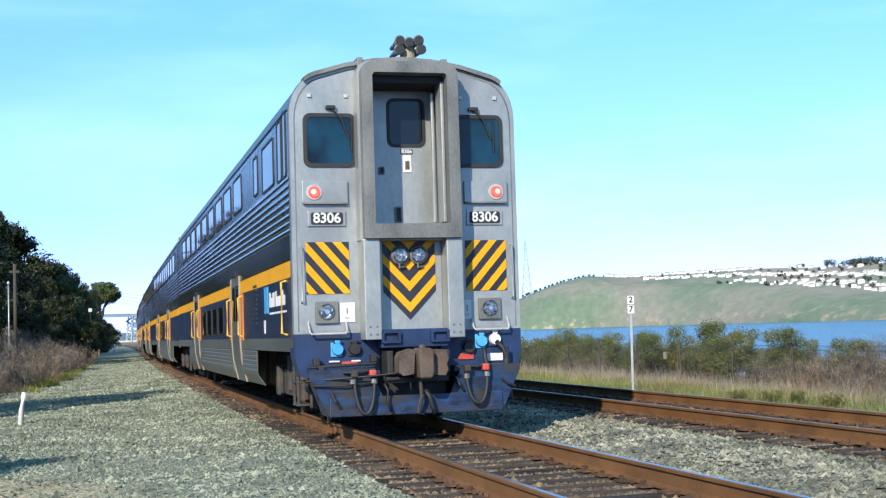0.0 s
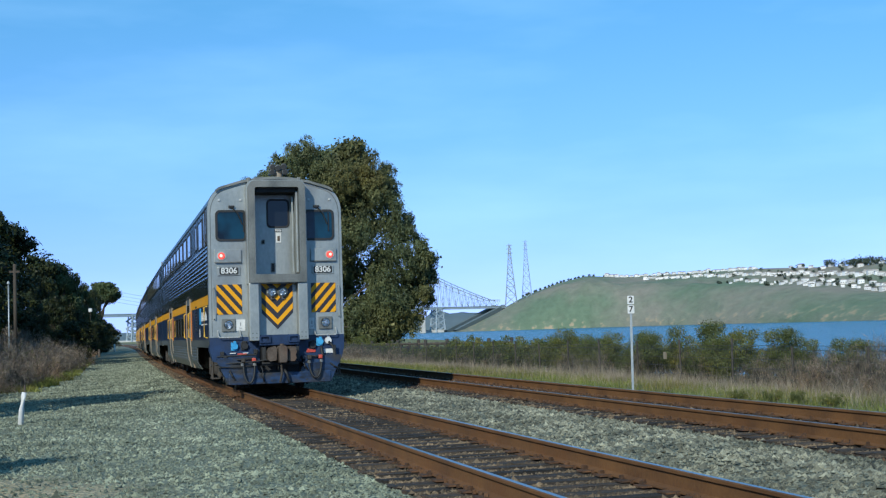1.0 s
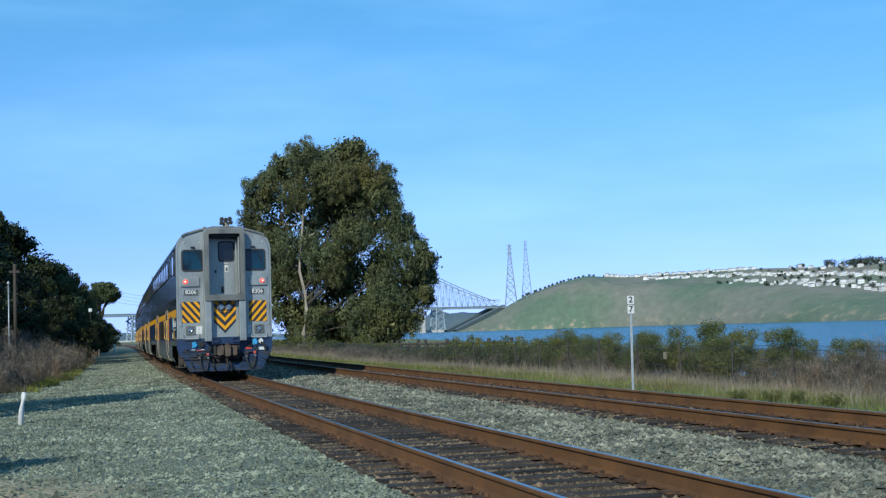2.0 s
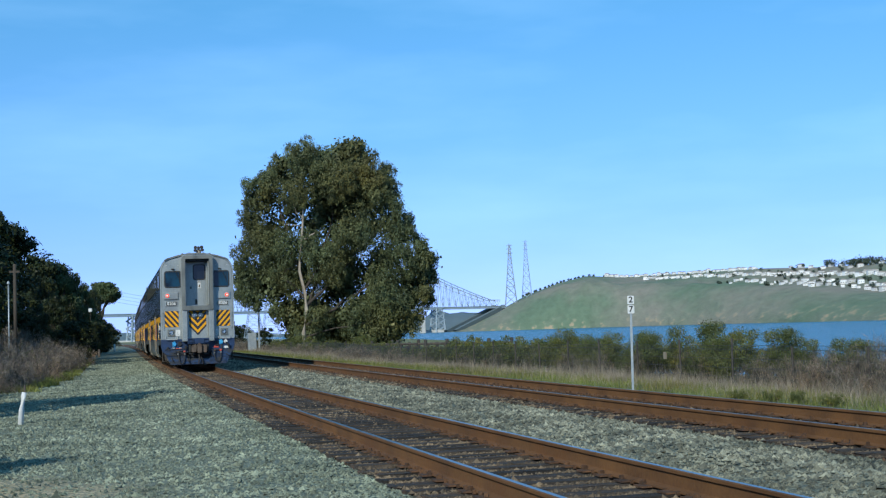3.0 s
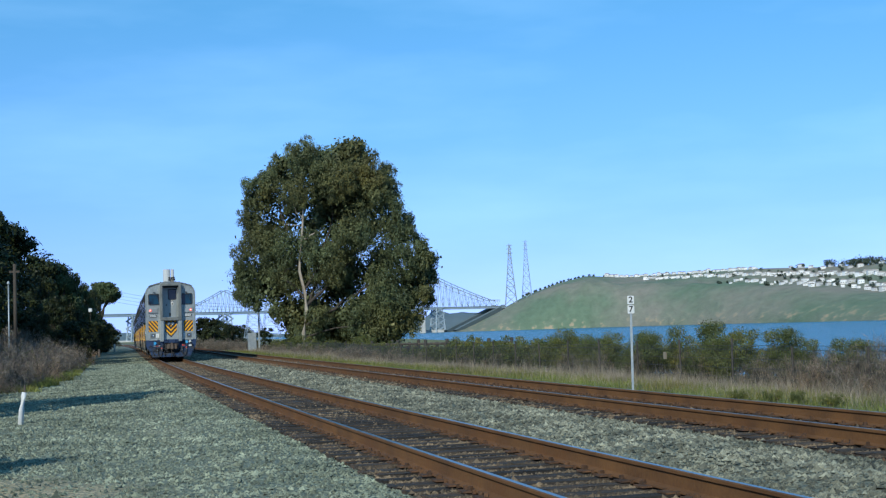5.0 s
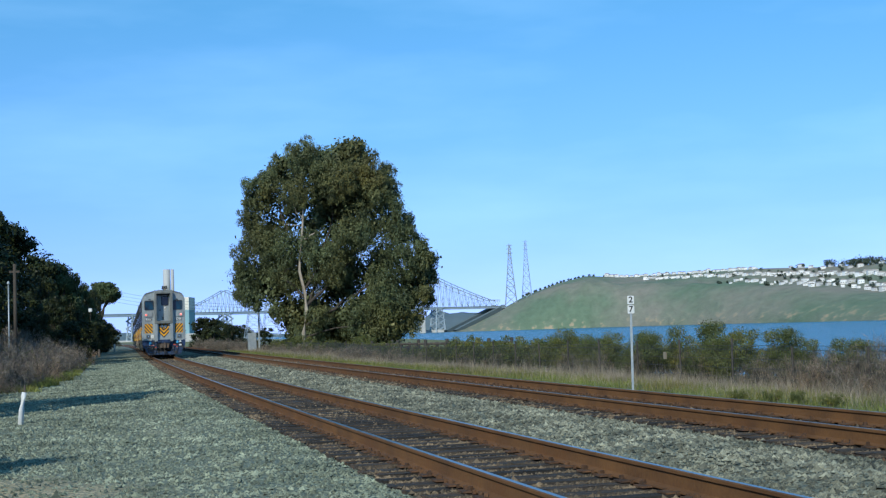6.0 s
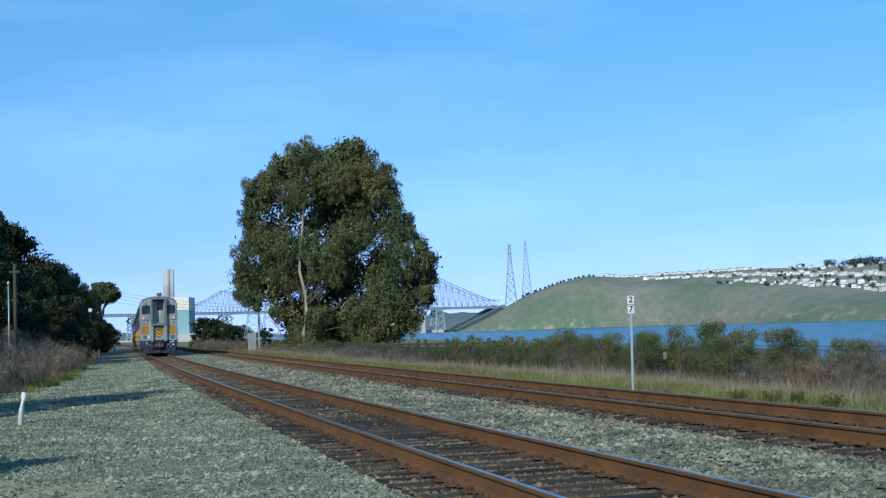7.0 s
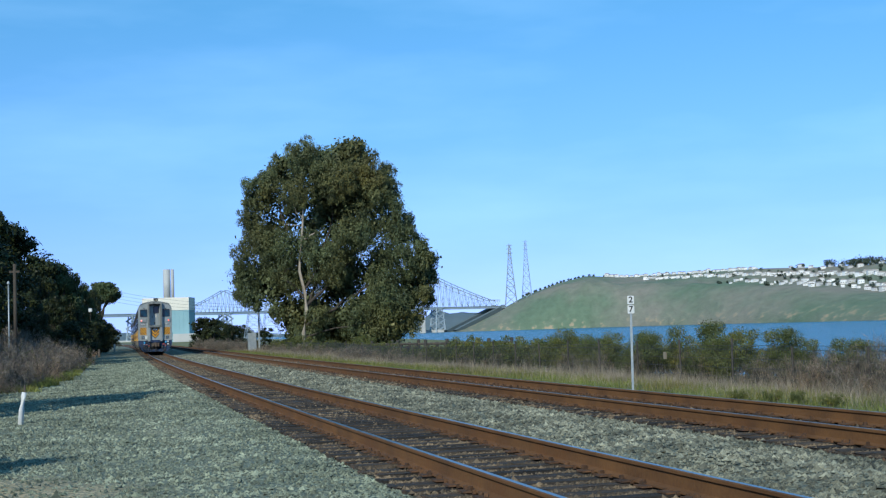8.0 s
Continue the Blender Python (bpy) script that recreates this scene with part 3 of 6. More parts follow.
def lettering(name, text, size, mat, parent, m):
    cu = bpy.data.curves.new(name, "FONT")
    cu.body, cu.size, cu.extrude, cu.align_x, cu.align_y = text, size, 0.003, "CENTER", "CENTER"
    cu.offset = size * 0.022
    ob = bpy.data.objects.new(name, cu)
    scene.collection.objects.link(ob)
    bpy.context.view_layer.update()
    me = bpy.data.meshes.new_from_object(ob.evaluated_get(bpy.context.evaluated_depsgraph_get()))
    bpy.data.objects.remove(ob)
    me.materials.clear()
    me.materials.append(mat)
    ob = new(name, me)
    ob.parent, ob.matrix_basis = parent, m
    return ob


WHEELSETS = []


def build_truck(car, y):
    """A four-wheel truck: side frames, bolster, springs and two turning wheelsets."""
    truck = part("truck", box(bmesh.new(), -0.9, 0.9, -0.25, 0.25, 0.55, 0.85, 0.04), M["iron"], car, "grimy cast-iron truck")
    truck.matrix_basis = pose(0, y, 0)
    for side in (-1, 1):
        bm = bmesh.new()
        x = side * 1.06
        prism(bm, [(-1.75, 0.62), (-1.6, 0.78), (-0.6, 0.72), (-0.4, 0.5), (0.4, 0.5), (0.6, 0.72), (1.6, 0.78), (1.75, 0.62), (1.55, 0.38), (1.05, 0.42), (0.75, 0.34), (-0.75, 0.34), (-1.05, 0.42), (-1.55, 0.38)], -0.09, 0.09)
        bmesh.ops.transform(bm, matrix=pose(x, 0, 0, 0, 0, 90), verts=bm.verts)
        for yy in (-1.3, 1.3):
            box(bm, x - 0.16, x + 0.16, yy - 0.17, yy + 0.17, 0.3, 0.62, 0.03)
            rod(bm, [(x + side * 0.14, yy - 0.32, 0.35), (x + side * 0.14, yy - 0.32, 0.78)], 0.07, 10)
        for yy in (-0.22, 0.22):
            rod(bm, [(x, yy, 0.42), (x, yy, 0.95)], 0.14, 12)
        box(bm, x - 0.05, x + side * 0.12 + 0.05, -1.95, -1.72, 0.25, 0.55, 0.02)
        part("side_frame", bm, M["iron"], truck)
    for yy in (-1.3, 1.3):
        bm = bmesh.new()
        rod(bm, [(-0.95, 0, 0), (0.95, 0, 0)], 0.09, 12)
        for side in (-1, 1):
            disc(bm, (side * 0.69, 0, 0), (side, 0, 0), 0.455, 0.13, 28)
            disc(bm, (side * 0.66, 0, 0), (side, 0, 0), 0.485, 0.035, 28)
            for k in range(6):
                a = math.pi * k / 3
                disc(bm, (side * 0.8, 0.27 * math.cos(a), 0.27 * math.sin(a)), (side, 0, 0), 0.04, 0.03, 8)
        ws = part("wheelset", bm, M["iron"], truck, "dark steel wheelset")
        ws.matrix_basis = pose(0, yy, 0.455)
        WHEELSETS.append((ws, yy))


def build_car(cab):
    name = "cab_car" if cab else "passenger_car"
    car = thing(name, Matrix(), "silver and navy double-deck cab car with yellow stripe" if cab else "silver and navy double-deck passenger car with yellow stripe", "train car", "cars of the train")
    # core, roof
    bm = bmesh.new()
    prism(bm, [(x * 0.975, min(z, 4.5)) for x, z in car_outline()], 0.62 if cab else 0.05, CAR - 0.35)
    part("body", bm, M["iron"], car, "dark inner body shell")
    bm = bmesh.new()
    out = [p for p in car_outline() if p[1] >= 4.16]
    prism(bm, out, 0.62 if cab else 0.02, CAR - 0.32)
    if cab:                                   # round the recess of the end door
        prism(bm, clip(out, 0, 1, 4.72), 0.031, 0.62)
        for side in (-1, 1):
            prism(bm, clip(clip(out, side, 0, 0.53), 0, -1, -4.72), 0.031, 0.62)
    for x in (-0.75, 0.75):
        box(bm, x - 0.03, x + 0.03, 0.1, CAR - 0.5, 4.83, 4.87, 0.008)
    for y in (5.0, 12.0, 19.0):
        box(bm, -0.45, 0.45, y, y + 1.4, 4.88, 4.98, 0.03)
    part("roof", bm, M["roof"], car, "blue-grey curved steel roof")
    flute = [(HALF, 2.27)]
    for i in range(8):
        z = 2.60 + i * 0.101
        flute += [(HALF, z), (HALF + 0.007, z + 0.010), (HALF + 0.012, z + 0.030), (HALF + 0.012, z + 0.048), (HALF + 0.007, z + 0.068), (HALF, z + 0.078)]
    flute += [(HALF, 3.42)]
    fine_flute = [(HALF - 0.03, 0.62)]
    for i in range(7):
        z = 0.66 + i * 0.075
        fine_flute += [(HALF - 0.014, z), (HALF - 0.008, z + 0.010), (HALF - 0.008, z + 0.052), (HALF - 0.014, z + 0.062)]
    fine_flute = [(HALF - 0.14, 0.46)] + fine_flute + [(HALF - 0.01, 1.2)]
    y_end = CAR - 0.32
    for side in (-1, 1):
        bm = bmesh.new()
        strip(bm, side, [(x + 0.003, z) for x, z in flute], 0.02, y_end)
        part("fluted_panel", bm, M["steel"], car, "horizontally fluted stainless panel")
        part("window_band", strip(bmesh.new(), side, [(HALF + 0.002, 3.42), (HALF + 0.002, 4.16)], 0.02, y_end), M["band"], car)
        part("roof_side", strip(bmesh.new(), side, [(HALF + 0.004, 4.163), (HALF + 0.002, 4.255)], 0.02, y_end), M["band"], car)
        part("gutter", rod(bmesh.new(), [(side * (HALF + 0.002), 0.03, 4.27), (side * (HALF + 0.002), y_end, 4.27)], 0.02, 6), M["roof"], car, "dark rain gutter")
        part("lower_band", strip(bmesh.new(), side, [(HALF + 0.001, 1.2), (HALF + 0.001, 2.03)], 0.02, y_end), M["navy"], car, "navy blue painted band")
        part("stripe", strip(bmesh.new(), side, [(HALF + 0.005, 2.03), (HALF + 0.005, 2.25)], 0.02, y_end), M["yellow"], car, "golden yellow painted stripe")
        part("sill", strip(bmesh.new(), side, [(HALF - 0.002, 1.04), (HALF + 0.004, 1.2), (HALF + 0.004, 1.225)], 0.02, y_end), M["skirt"], car, "dusty grey sill over the trucks")
        bm = bmesh.new()
        for y0, y1 in ((4.35, 6.55), (8.2, 16.75), (18.45, 20.95)):
            strip(bm, side, fine_flute, y0, y1)
        part("skirt", bm, M["skirt"], car, "fluted dusty grey skirt")
        # upper windows
        if cab:
            uppers = [(0.28, 0.62, 3.38, 4.3), (0.72, 1.18, 3.38, 4.25), (1.6, 2.95, 3.42, 4.13), (3.55, 4.15, 3.5, 4.13)] + [(6.05 + 1.95 * i, 7.5 + 1.95 * i, 3.5, 4.14) for i in range(9)]
        else:
            uppers = [(2.1 + 1.95 * i, 3.55 + 1.95 * i, 3.5, 4.14) for i in range(11)]
        lowers = [(10.0 + 1.5 * i, 11.2 + 1.5 * i, 1.3, 1.92) for i in range(4)]
        turn = pose(0, 0, 0, 0, 0, 90)
        for y0, y1, z0, z1 in uppers + lowers:
            bm = bmesh.new()
            x = HALF + 0.003
            fr = rounded(y0, y1, z0, z1, 0.07, 3)
            inn = rounded(y0 + 0.035, y1 - 0.035, z0 + 0.035, z1 - 0.035, 0.05, 3)
            ring(bm, fr, inn, -0.016, 0.012)
            bmesh.ops.transform(bm, matrix=turn, verts=bm.verts)
            w = part("window", bm, M["black"], car, "black rubber framed window")
            w.matrix_basis = pose(side * x, 0, 0)
            bm = bmesh.new()
            prism(bm, inn, -0.006, 0.004)
            bmesh.ops.transform(bm, matrix=turn, verts=bm.verts)
            part("pane", bm, M["glass"], w, "dark reflecting glass")
        # side doors with orange wings and yellow handrails
        for yd in (6.65, 16.85):
            prof = [(HALF - 0.10, 0.46), (HALF - 0.01, 0.85), (HALF + 0.012, 1.2), (HALF + 0.012, 2.36)]
            door = part("door", strip(bmesh.new(), side, prof, yd, yd + 1.5, 0.04), M["skirt"], car, "grey sliding side door")
            bm = bmesh.new()
            for q in (yd + 0.18, yd + 0.85):
                box(bm, side * (HALF + 0.016) - 0.006, side * (HALF + 0.016) + 0.006, q, q + 0.45, 1.55, 2.2, 0.004)
            part("door_window", bm, M["glass"], door, "dark door glass")
            for q in (yd - 0.03, yd + 1.5):
                bm = strip(bmesh.new(), side, [(x + 0.02, z) for x, z in prof], q, q + 0.035, 0.03)
                part("door_edge", bm, M["horn_post"], door, "pale tan door edge trim")
            bm = bmesh.new()
            box(bm, side * (HALF + 0.02) - 0.02, side * (HALF + 0.02) + 0.02, yd + 0.5, yd + 1.0, 2.36, 2.44, 0.01)
            part("door_lamp", bm, M["black"], door)
            for q in (yd - 0.5, yd + 1.58):
                bm = bmesh.new()
                box(bm, side * (HALF + 0.006) - 0.006, side * (HALF + 0.006) + 0.006, q, q + 0.42, 1.2, 2.02, 0.003)
                part("door_wing", bm, M["orange"], car, "orange painted panel beside the door")
                x = side * (HALF + 0.075)
                xi = side * (HALF + 0.01)
                bm = rod(bmesh.new(), [(xi, q + 0.2, 1.27), (x, q + 0.2, 1.3), (x, q + 0.2, 1.95), (xi, q + 0.2, 1.98)], 0.019, 8)
                part("handrail", bm, M["handle_yellow"], car, "yellow handrail")
    for y in (3.0, CAR - 3.2):
        build_truck(car, y)
    bm = bmesh.new()
    box(bm, -1.2, 1.2, 8.5, 16.5, 0.5, 1.2, 0.03)
    for y in (5.2, 6.8, 18.4, 19.8):
        box(bm, -1.1, 1.1, y, y + 1.1, 0.42, 1.2, 0.03)
    part("underframe", bm, M["iron"], car, "dark equipment boxes under the floor")
    bm = bmesh.new()
    ring(bm, rounded(-0.62, 0.62, 1.2, 4.3, 0.15), rounded(-0.5, 0.5, 1.32, 4.18, 0.1), CAR - 0.4, CAR + (0.0))
    part("gangway", bm, M["black"], car, "black rubber gangway diaphragm")
    for side in (-1, 1):
        part("corner_post", rod(bmesh.new(), [(side * 1.52, CAR - 0.33, 1.0), (side * 1.52, CAR - 0.33, 4.5)], 0.03, 8), M["silver"], car)
    return car


def arch(w, z0, z1, r):
    """Outline of a frame with rounded top corners and nearly square feet."""
    out = []
    for cx, cz, a0, q in ((w - r, z1 - r, 0, r), (-w + r, z1 - r, 90, r), (-w + 0.015, z0 + 0.015, 180, 0.015), (w - 0.015, z0 + 0.015, 270, 0.015)):
        for i in range(7):
            a = radians(a0 + 15 * i)
            out.append((cx + q * math.cos(a), cz + q * math.sin(a)))
    return out


def build_cab_face(car):
    # silver end wall, its seam and the sill
    bm = bmesh.new()
    whole = [(x, max(z, 1.27)) for x, z in car_outline()]
    mid_part = clip(clip(whole, 1, 0, -0.505), -1, 0, -0.505)
    for piece in (clip(whole, -1, 0, 0.505), clip(whole, 1, 0, 0.505), clip(mid_part, 0, 1, 4.70), clip(mid_part, 0, -1, -2.70)):
        prism(bm, piece, -0.10, 0.03)
    bmesh.ops.remove_doubles(bm, verts=bm.verts, dist=1e-4)
    face = part("end_wall", bm, M["silver"], car, "dented silver painted end wall")
    bm = bmesh.new()
    o = car_outline(HALF + 0.008, 0.008)
    ring(bm, o + [(0, 1.2)], [(x * 0.97, z - 0.05 if z > 2 else z) for x, z in o] + [(0, 1.2)], 0.0, 0.06)
    part("edge_band", bm, M["roof"], car, "dark seam round the end wall")
    top = [p for p in car_outline(HALF, 0.035) if p[1] > 4.60]
    part("eyebrow", prism(bmesh.new(), top + [(x * 0.99, z - 0.055) for x, z in top[::-1]], -0.17, 0.05), M["hood"], car, "dark grey rain gutter over the end wall")
    seam = car_outline(HALF)
    part("seam", ring(bmesh.new(), [(x * 0.965, z - 0.05 if z > 2 else z + 0.1) for x, z in seam] + [(0, 1.30)], [(x * 0.955, z - 0.064 if z > 2 else z + 0.1) for x, z in seam] + [(0, 1.30)], -0.103, -0.09), M["hood"], car)
    for x in (-0.60, 0.56):
        bm = bmesh.new()
        box(bm, x - 0.04, x + 0.04, -0.2, 0.1, 4.68, 4.94, 0.015)
        part("roof_bracket", bm, M["hood"], car)
    for x in (-0.3, 0.3):
        bm = bmesh.new()
        rod(bm, [(x - 0.05, 0.02, 4.88), (x - 0.04, 0.02, 4.97), (x + 0.04, 0.02, 4.97), (x + 0.05, 0.02, 4.88)], 0.012, 6)
        part("lifting_lug", bm, M["hood"], car)

    # diaphragm hood round the end door
    bm = bmesh.new()
    ring(bm, arch(0.655, 2.49, 4.83, 0.17), arch(0.505, 2.68, 4.68, 0.05), -0.52, -0.10)
    hood = part("diaphragm", bm, M["hood"], car, "weathered grey diaphragm frame standing proud")
    bm = bmesh.new()
    ring(bm, arch(0.69, 2.47, 4.86, 0.18), arch(0.652, 2.50, 4.82, 0.17), -0.36, -0.10)
    part("diaphragm_seal", bm, M["silver"], hood, "pale worn seal strip")
    bm = bmesh.new()
    box(bm, -0.50, -0.44, 0.2, 0.4, 2.71, 4.66, 0.01)
    box(bm, 0.40, 0.44, -0.02, 0.04, 2.73, 4.5, 0.01)
    box(bm, 0.455, 0.50, -0.34, -0.05, 2.71, 4.6, 0.012)
    part("door_jamb", bm, M["silver"], hood, "pale door jamb and rail")
    bm = bmesh.new()
    ring(bm, rounded(-0.53, 0.53, 2.66, 4.72, 0.01, 2), rounded(-0.503, 0.503, 2.69, 4.69, 0.01, 2), -0.098, 0.5)
    # black panel put in for the shade under the deep vestibule ceiling
    part("ceiling_shade", box(bmesh.new(), -0.5, 0.5, -0.3, 0.34, 4.58, 4.685, 0.005), M["black"], car, "black panel standing in for shade at the top of the door recess")
    part("vestibule_lining", bm, M["hood"], car, "scuffed grey lining of the door recess")
    door = part("end_door", box(bmesh.new(), -0.65, 0.35, -0.125, -0.08, 2.70, 4.68, 0.01), M["silver"], car, "silver end door with round-cornered window")
    door.location = (0.15, 0.44, 0)
    bm = bmesh.new()
    ring(bm, rounded(-0.30, 0.24, 3.80, 4.48, 0.10), rounded(-0.26, 0.20, 3.84, 4.44, 0.08), -0.14, -0.11)
    w = part("door_window", bm, M["black"], door)
    part("pane", prism(bmesh.new(), rounded(-0.262, 0.202, 3.838, 4.442, 0.08), -0.132, -0.12), M["glass"], w, "dark glass")
    part("number_plate", box(bmesh.new(), -0.115, 0.055, -0.135, -0.11, 3.705, 3.775, 0.004), M["black"], door)
    lettering("number", "8306", 0.075, M["white"], door, pose(-0.03, -0.139, 3.74, 90))
    bm = box(bmesh.new(), -0.085, 0.035, -0.14, -0.11, 3.45, 3.69, 0.008)
    part("notice", bm, M["white"], door, "white notice plate")
    part("notice_mark", box(bmesh.new(), -0.055, 0.005, -0.144, -0.12, 3.49, 3.61, 0.002), M["coupler"], door)
    for x0, z0, x1, z1 in ((-0.43, 3.42, -0.35, 3.53), (-0.22, 2.76, -0.12, 2.98)):
        bm = bmesh.new()
        ring(bm, rounded(x0, x1, z0, z1, 0.02, 2), rounded(x0 + 0.02, x1 - 0.02, z0 + 0.02, z1 - 0.02, 0.01, 2), -0.15, -0.11)
        part("latch", bm, M["hood"], door)
        part("latch_pocket", box(bmesh.new(), x0 + 0.02, x1 - 0.02, -0.13, -0.12, z0 + 0.02, z1 - 0.02), M["black"], door)
    # posts below the hood and the panel between them
    for side in (-1, 1):
        bm = box(bmesh.new(), side * 0.56 - 0.11, side * 0.56 + 0.11, -0.46, -0.10, 1.17, 2.49, 0.015)
        part("collision_post", bm, M["silver"], car, "silver collision post")
        for x in (-0.045, 0.045):
            for z in (1.24, 1.34):
                part("bolt", disc(bmesh.new(), (side * 0.56 + x, -0.46, z), (0, -1, 0), 0.014, 0.012, 8), M["hood"], car)
    bm = box(bmesh.new(), -0.45, 0.45, -0.16, -0.10, 1.28, 2.49, 0.01)
    part("centre_panel", bm, M["silver"], car)
    bm = box(bmesh.new(), -0.45, 0.45, -0.40, -0.10, 1.06, 1.30, 0.01)
    part("centre_sill", bm, M["blue"], car, "navy centre sill")
    for x in (-0.33, 0.33):
        bm = bmesh.new()
        ring(bm, rounded(x - 0.13, x + 0.13, 1.12, 1.28, 0.015, 2), rounded(x - 0.09, x + 0.09, 1.15, 1.25, 0.01, 2), -0.46, -0.39)
        part("buffer_pocket", bm, M["blue"], car)
    # warning stripes
    for side in (-1, 1):
        a, b = sorted((side * 0.80, side * 1.375))
        area = [(a, 1.79), (b, 1.79), (b, 2.475), (a, 2.475)]
        part("stripe_board", prism(bmesh.new(), area, -0.108, -0.09), M["board"], car, "navy and yellow warning board")
        bm = bmesh.new()
        stripes(bm, area, side, 0.262, 0.514, -0.114, -0.10)
        part("warning_stripes", bm, M["yellow"], car)
    shield = [(-0.36, 1.80), (0.0, 1.42), (0.36, 1.80), (0.36, 2.475), (-0.36, 2.475)]
    chev = part("chevron_board", prism(bmesh.new(), shield, -0.168, -0.15), M["board"], car, "navy and yellow chevron board")
    bm = bmesh.new()
    for side in (-1, 1):
        half = clip(shield, side, 0, 0)
        stripes(bm, half, side, 0.28, 1.52, -0.174, -0.16, 1.06, 0.46)
    part("warning_stripes", bm, M["yellow"], chev)
    # lamps
    for x in (-0.125, 0.125):
        bm = disc(bmesh.new(), (x, -0.16, 2.28), (0, -1, 0), 0.125, 0.07, 24)
        lamp = part("headlight", bm, M["hood"], car, "round silver headlight", True)
        part("lens", disc(bmesh.new(), (x, -0.225, 2.28), (0, -1, 0), 0.105, 0.02, 24, 0.085), M["lens"], lamp, "clear glass lens")
        part("bulb", disc(bmesh.new(), (x, -0.24, 2.28), (0, -1, 0), 0.035, 0.02, 12, 0.02), M["chrome"], lamp)
        bm = rod(bmesh.new(), [(x - 0.02, -0.23, 2.17), (x - 0.02, -0.23, 2.12), (x + 0.06, -0.2, 2.13)], 0.015, 6)
        part("bracket", bm, M["chrome"], lamp)
    for side in (-1, 1):
        x = side * 1.115
        bm = box(bmesh.new(), x - 0.155, x + 0.155, -0.15, -0.09, 1.40, 1.69, 0.012)
        lamp = part("ditch_light", bm, M["hood"], car, "square grey ditch light housing")
        part("lens", disc(bmesh.new(), (x, -0.145, 1.55), (0, -1, 0), 0.115, 0.03, 24, 0.09), M["lens"], lamp, "clear glass lens")
        part("bulb", disc(bmesh.new(), (x, -0.17, 1.55), (0, -1, 0), 0.045, 0.02, 12, 0.03), M["chrome"], lamp)
        x0, x1 = sorted((side * 0.80, side * 1.41))
        bm = box(bmesh.new(), x0, x1, -0.15, -0.09, 2.99, 3.28, 0.012)
        bx = part("marker_box", bm, M["silver"], car, "raised marker light box")
        bm = bmesh.new()
        box(bm, x0 + 0.01, x1 - 0.01, -0.17, -0.09, 2.975, 2.995, 0.004)
        part("marker_ledge", bm, M["hood"], bx)
        xr = side * 1.25
        part("marker_bezel", disc(bmesh.new(), (xr, -0.145, 3.13), (0, -1, 0), 0.115, 0.02, 20, 0.10), M["galv_rail"], bx)
        part("tail_lamp", disc(bmesh.new(), (xr, -0.16, 3.13), (0, -1, 0), 0.085, 0.03, 20, 0.065), M["tail_lamp"], bx, "lit red tail lamp")
        part("lamp_core", disc(bmesh.new(), (xr + side * 0.012, -0.187, 3.135), (0, -1, 0), 0.042, 0.008, 12, 0.02), M["lamp_core"], bx)
        # number boxes
        xc = side * 1.085
        plate = part("number_box", box(bmesh.new(), xc - 0.255, xc + 0.255, -0.125, -0.09, 2.68, 2.885, 0.012), M["silver"], car, "black number board in a silver frame")
        part("number_board", prism(bmesh.new(), rounded(xc - 0.215, xc + 0.215, 2.705, 2.865, 0.03, 3), -0.131, -0.12), M["black"], plate)
        lettering("number", "8306", 0.185, M["white"], plate, pose(xc, -0.134, 2.787, 90))
        # cab windows with wipers
        x0, x1 = sorted((side * 0.665, side * 1.375))
        bm = bmesh.new()
        ring(bm, rounded(x0, x1, 3.47, 4.19, 0.10, 5), rounded(x0 + 0.05, x1 - 0.05, 3.52, 4.14, 0.07, 5), -0.125, -0.09)
        w = part("cab_window", bm, M["black"], car, "cab window in a black rubber frame")
        part("pane", prism(bmesh.new(), rounded(x0 + 0.048, x1 - 0.048, 3.518, 4.142, 0.07, 5), -0.112, -0.10), M["cab_glass"], w, "dark cab glass, interior light painted as blue patches")
        bm = bmesh.new()
        wx = -1.0 if side < 0 else 0.97
        box(bm, wx - 0.07, wx + 0.06, -0.17, -0.10, 4.24, 4.29, 0.01)
        rod(bm, [(wx, -0.15, 4.26), (wx + 0.14, -0.15, 4.10), (wx + 0.24, -0.14, 3.85)], 0.013, 6)
        rod(bm, [(wx + 0.27, -0.135, 4.12), (wx + 0.27, -0.135, 3.68)], 0.012, 6)
        part("wiper", bm, M["black"], car, "black window wiper")
        for x in (side * 1.28, side * 0.79):
            part("lifting_eye", box(bmesh.new(), x - 0.025, x + 0.025, -0.125, -0.09, 4.40, 4.45, 0.006), M["galv_rail"], car)
        bm = rod(bmesh.new(), [(side * 1.44, -0.10, 2.42), (side * 1.44, -0.18, 2.40), (side * 1.44, -0.18, 1.70), (side * 1.44, -0.10, 1.68)], 0.013, 8)
        part("grab_iron", bm, M["silver"], car, "pale vertical grab iron")
        bm = rod(bmesh.new(), [(side * 0.86, -0.10, 1.43), (side * 0.86, -0.20, 1.30), (side * 0.88, -0.22, 1.265), (side * 1.34, -0.22, 1.265), (side * 1.36, -0.20, 1.30), (side * 1.36, -0.10, 1.43)], 0.014, 8)
        part("step_handle", bm, M["galv_rail"], car, "bright bent step handle")
        # corner handrails on the sides
        bm = rod(bmesh.new(), [(side * 1.55, 0.55, 2.0), (side * 1.62, 0.55, 1.98), (side * 1.62, 0.55, 1.29), (side * 1.55, 0.55, 1.27)], 0.018, 8)
        part("handrail", bm, M["handle_yellow"] if side < 0 else M["chrome"], car, "corner handrail")
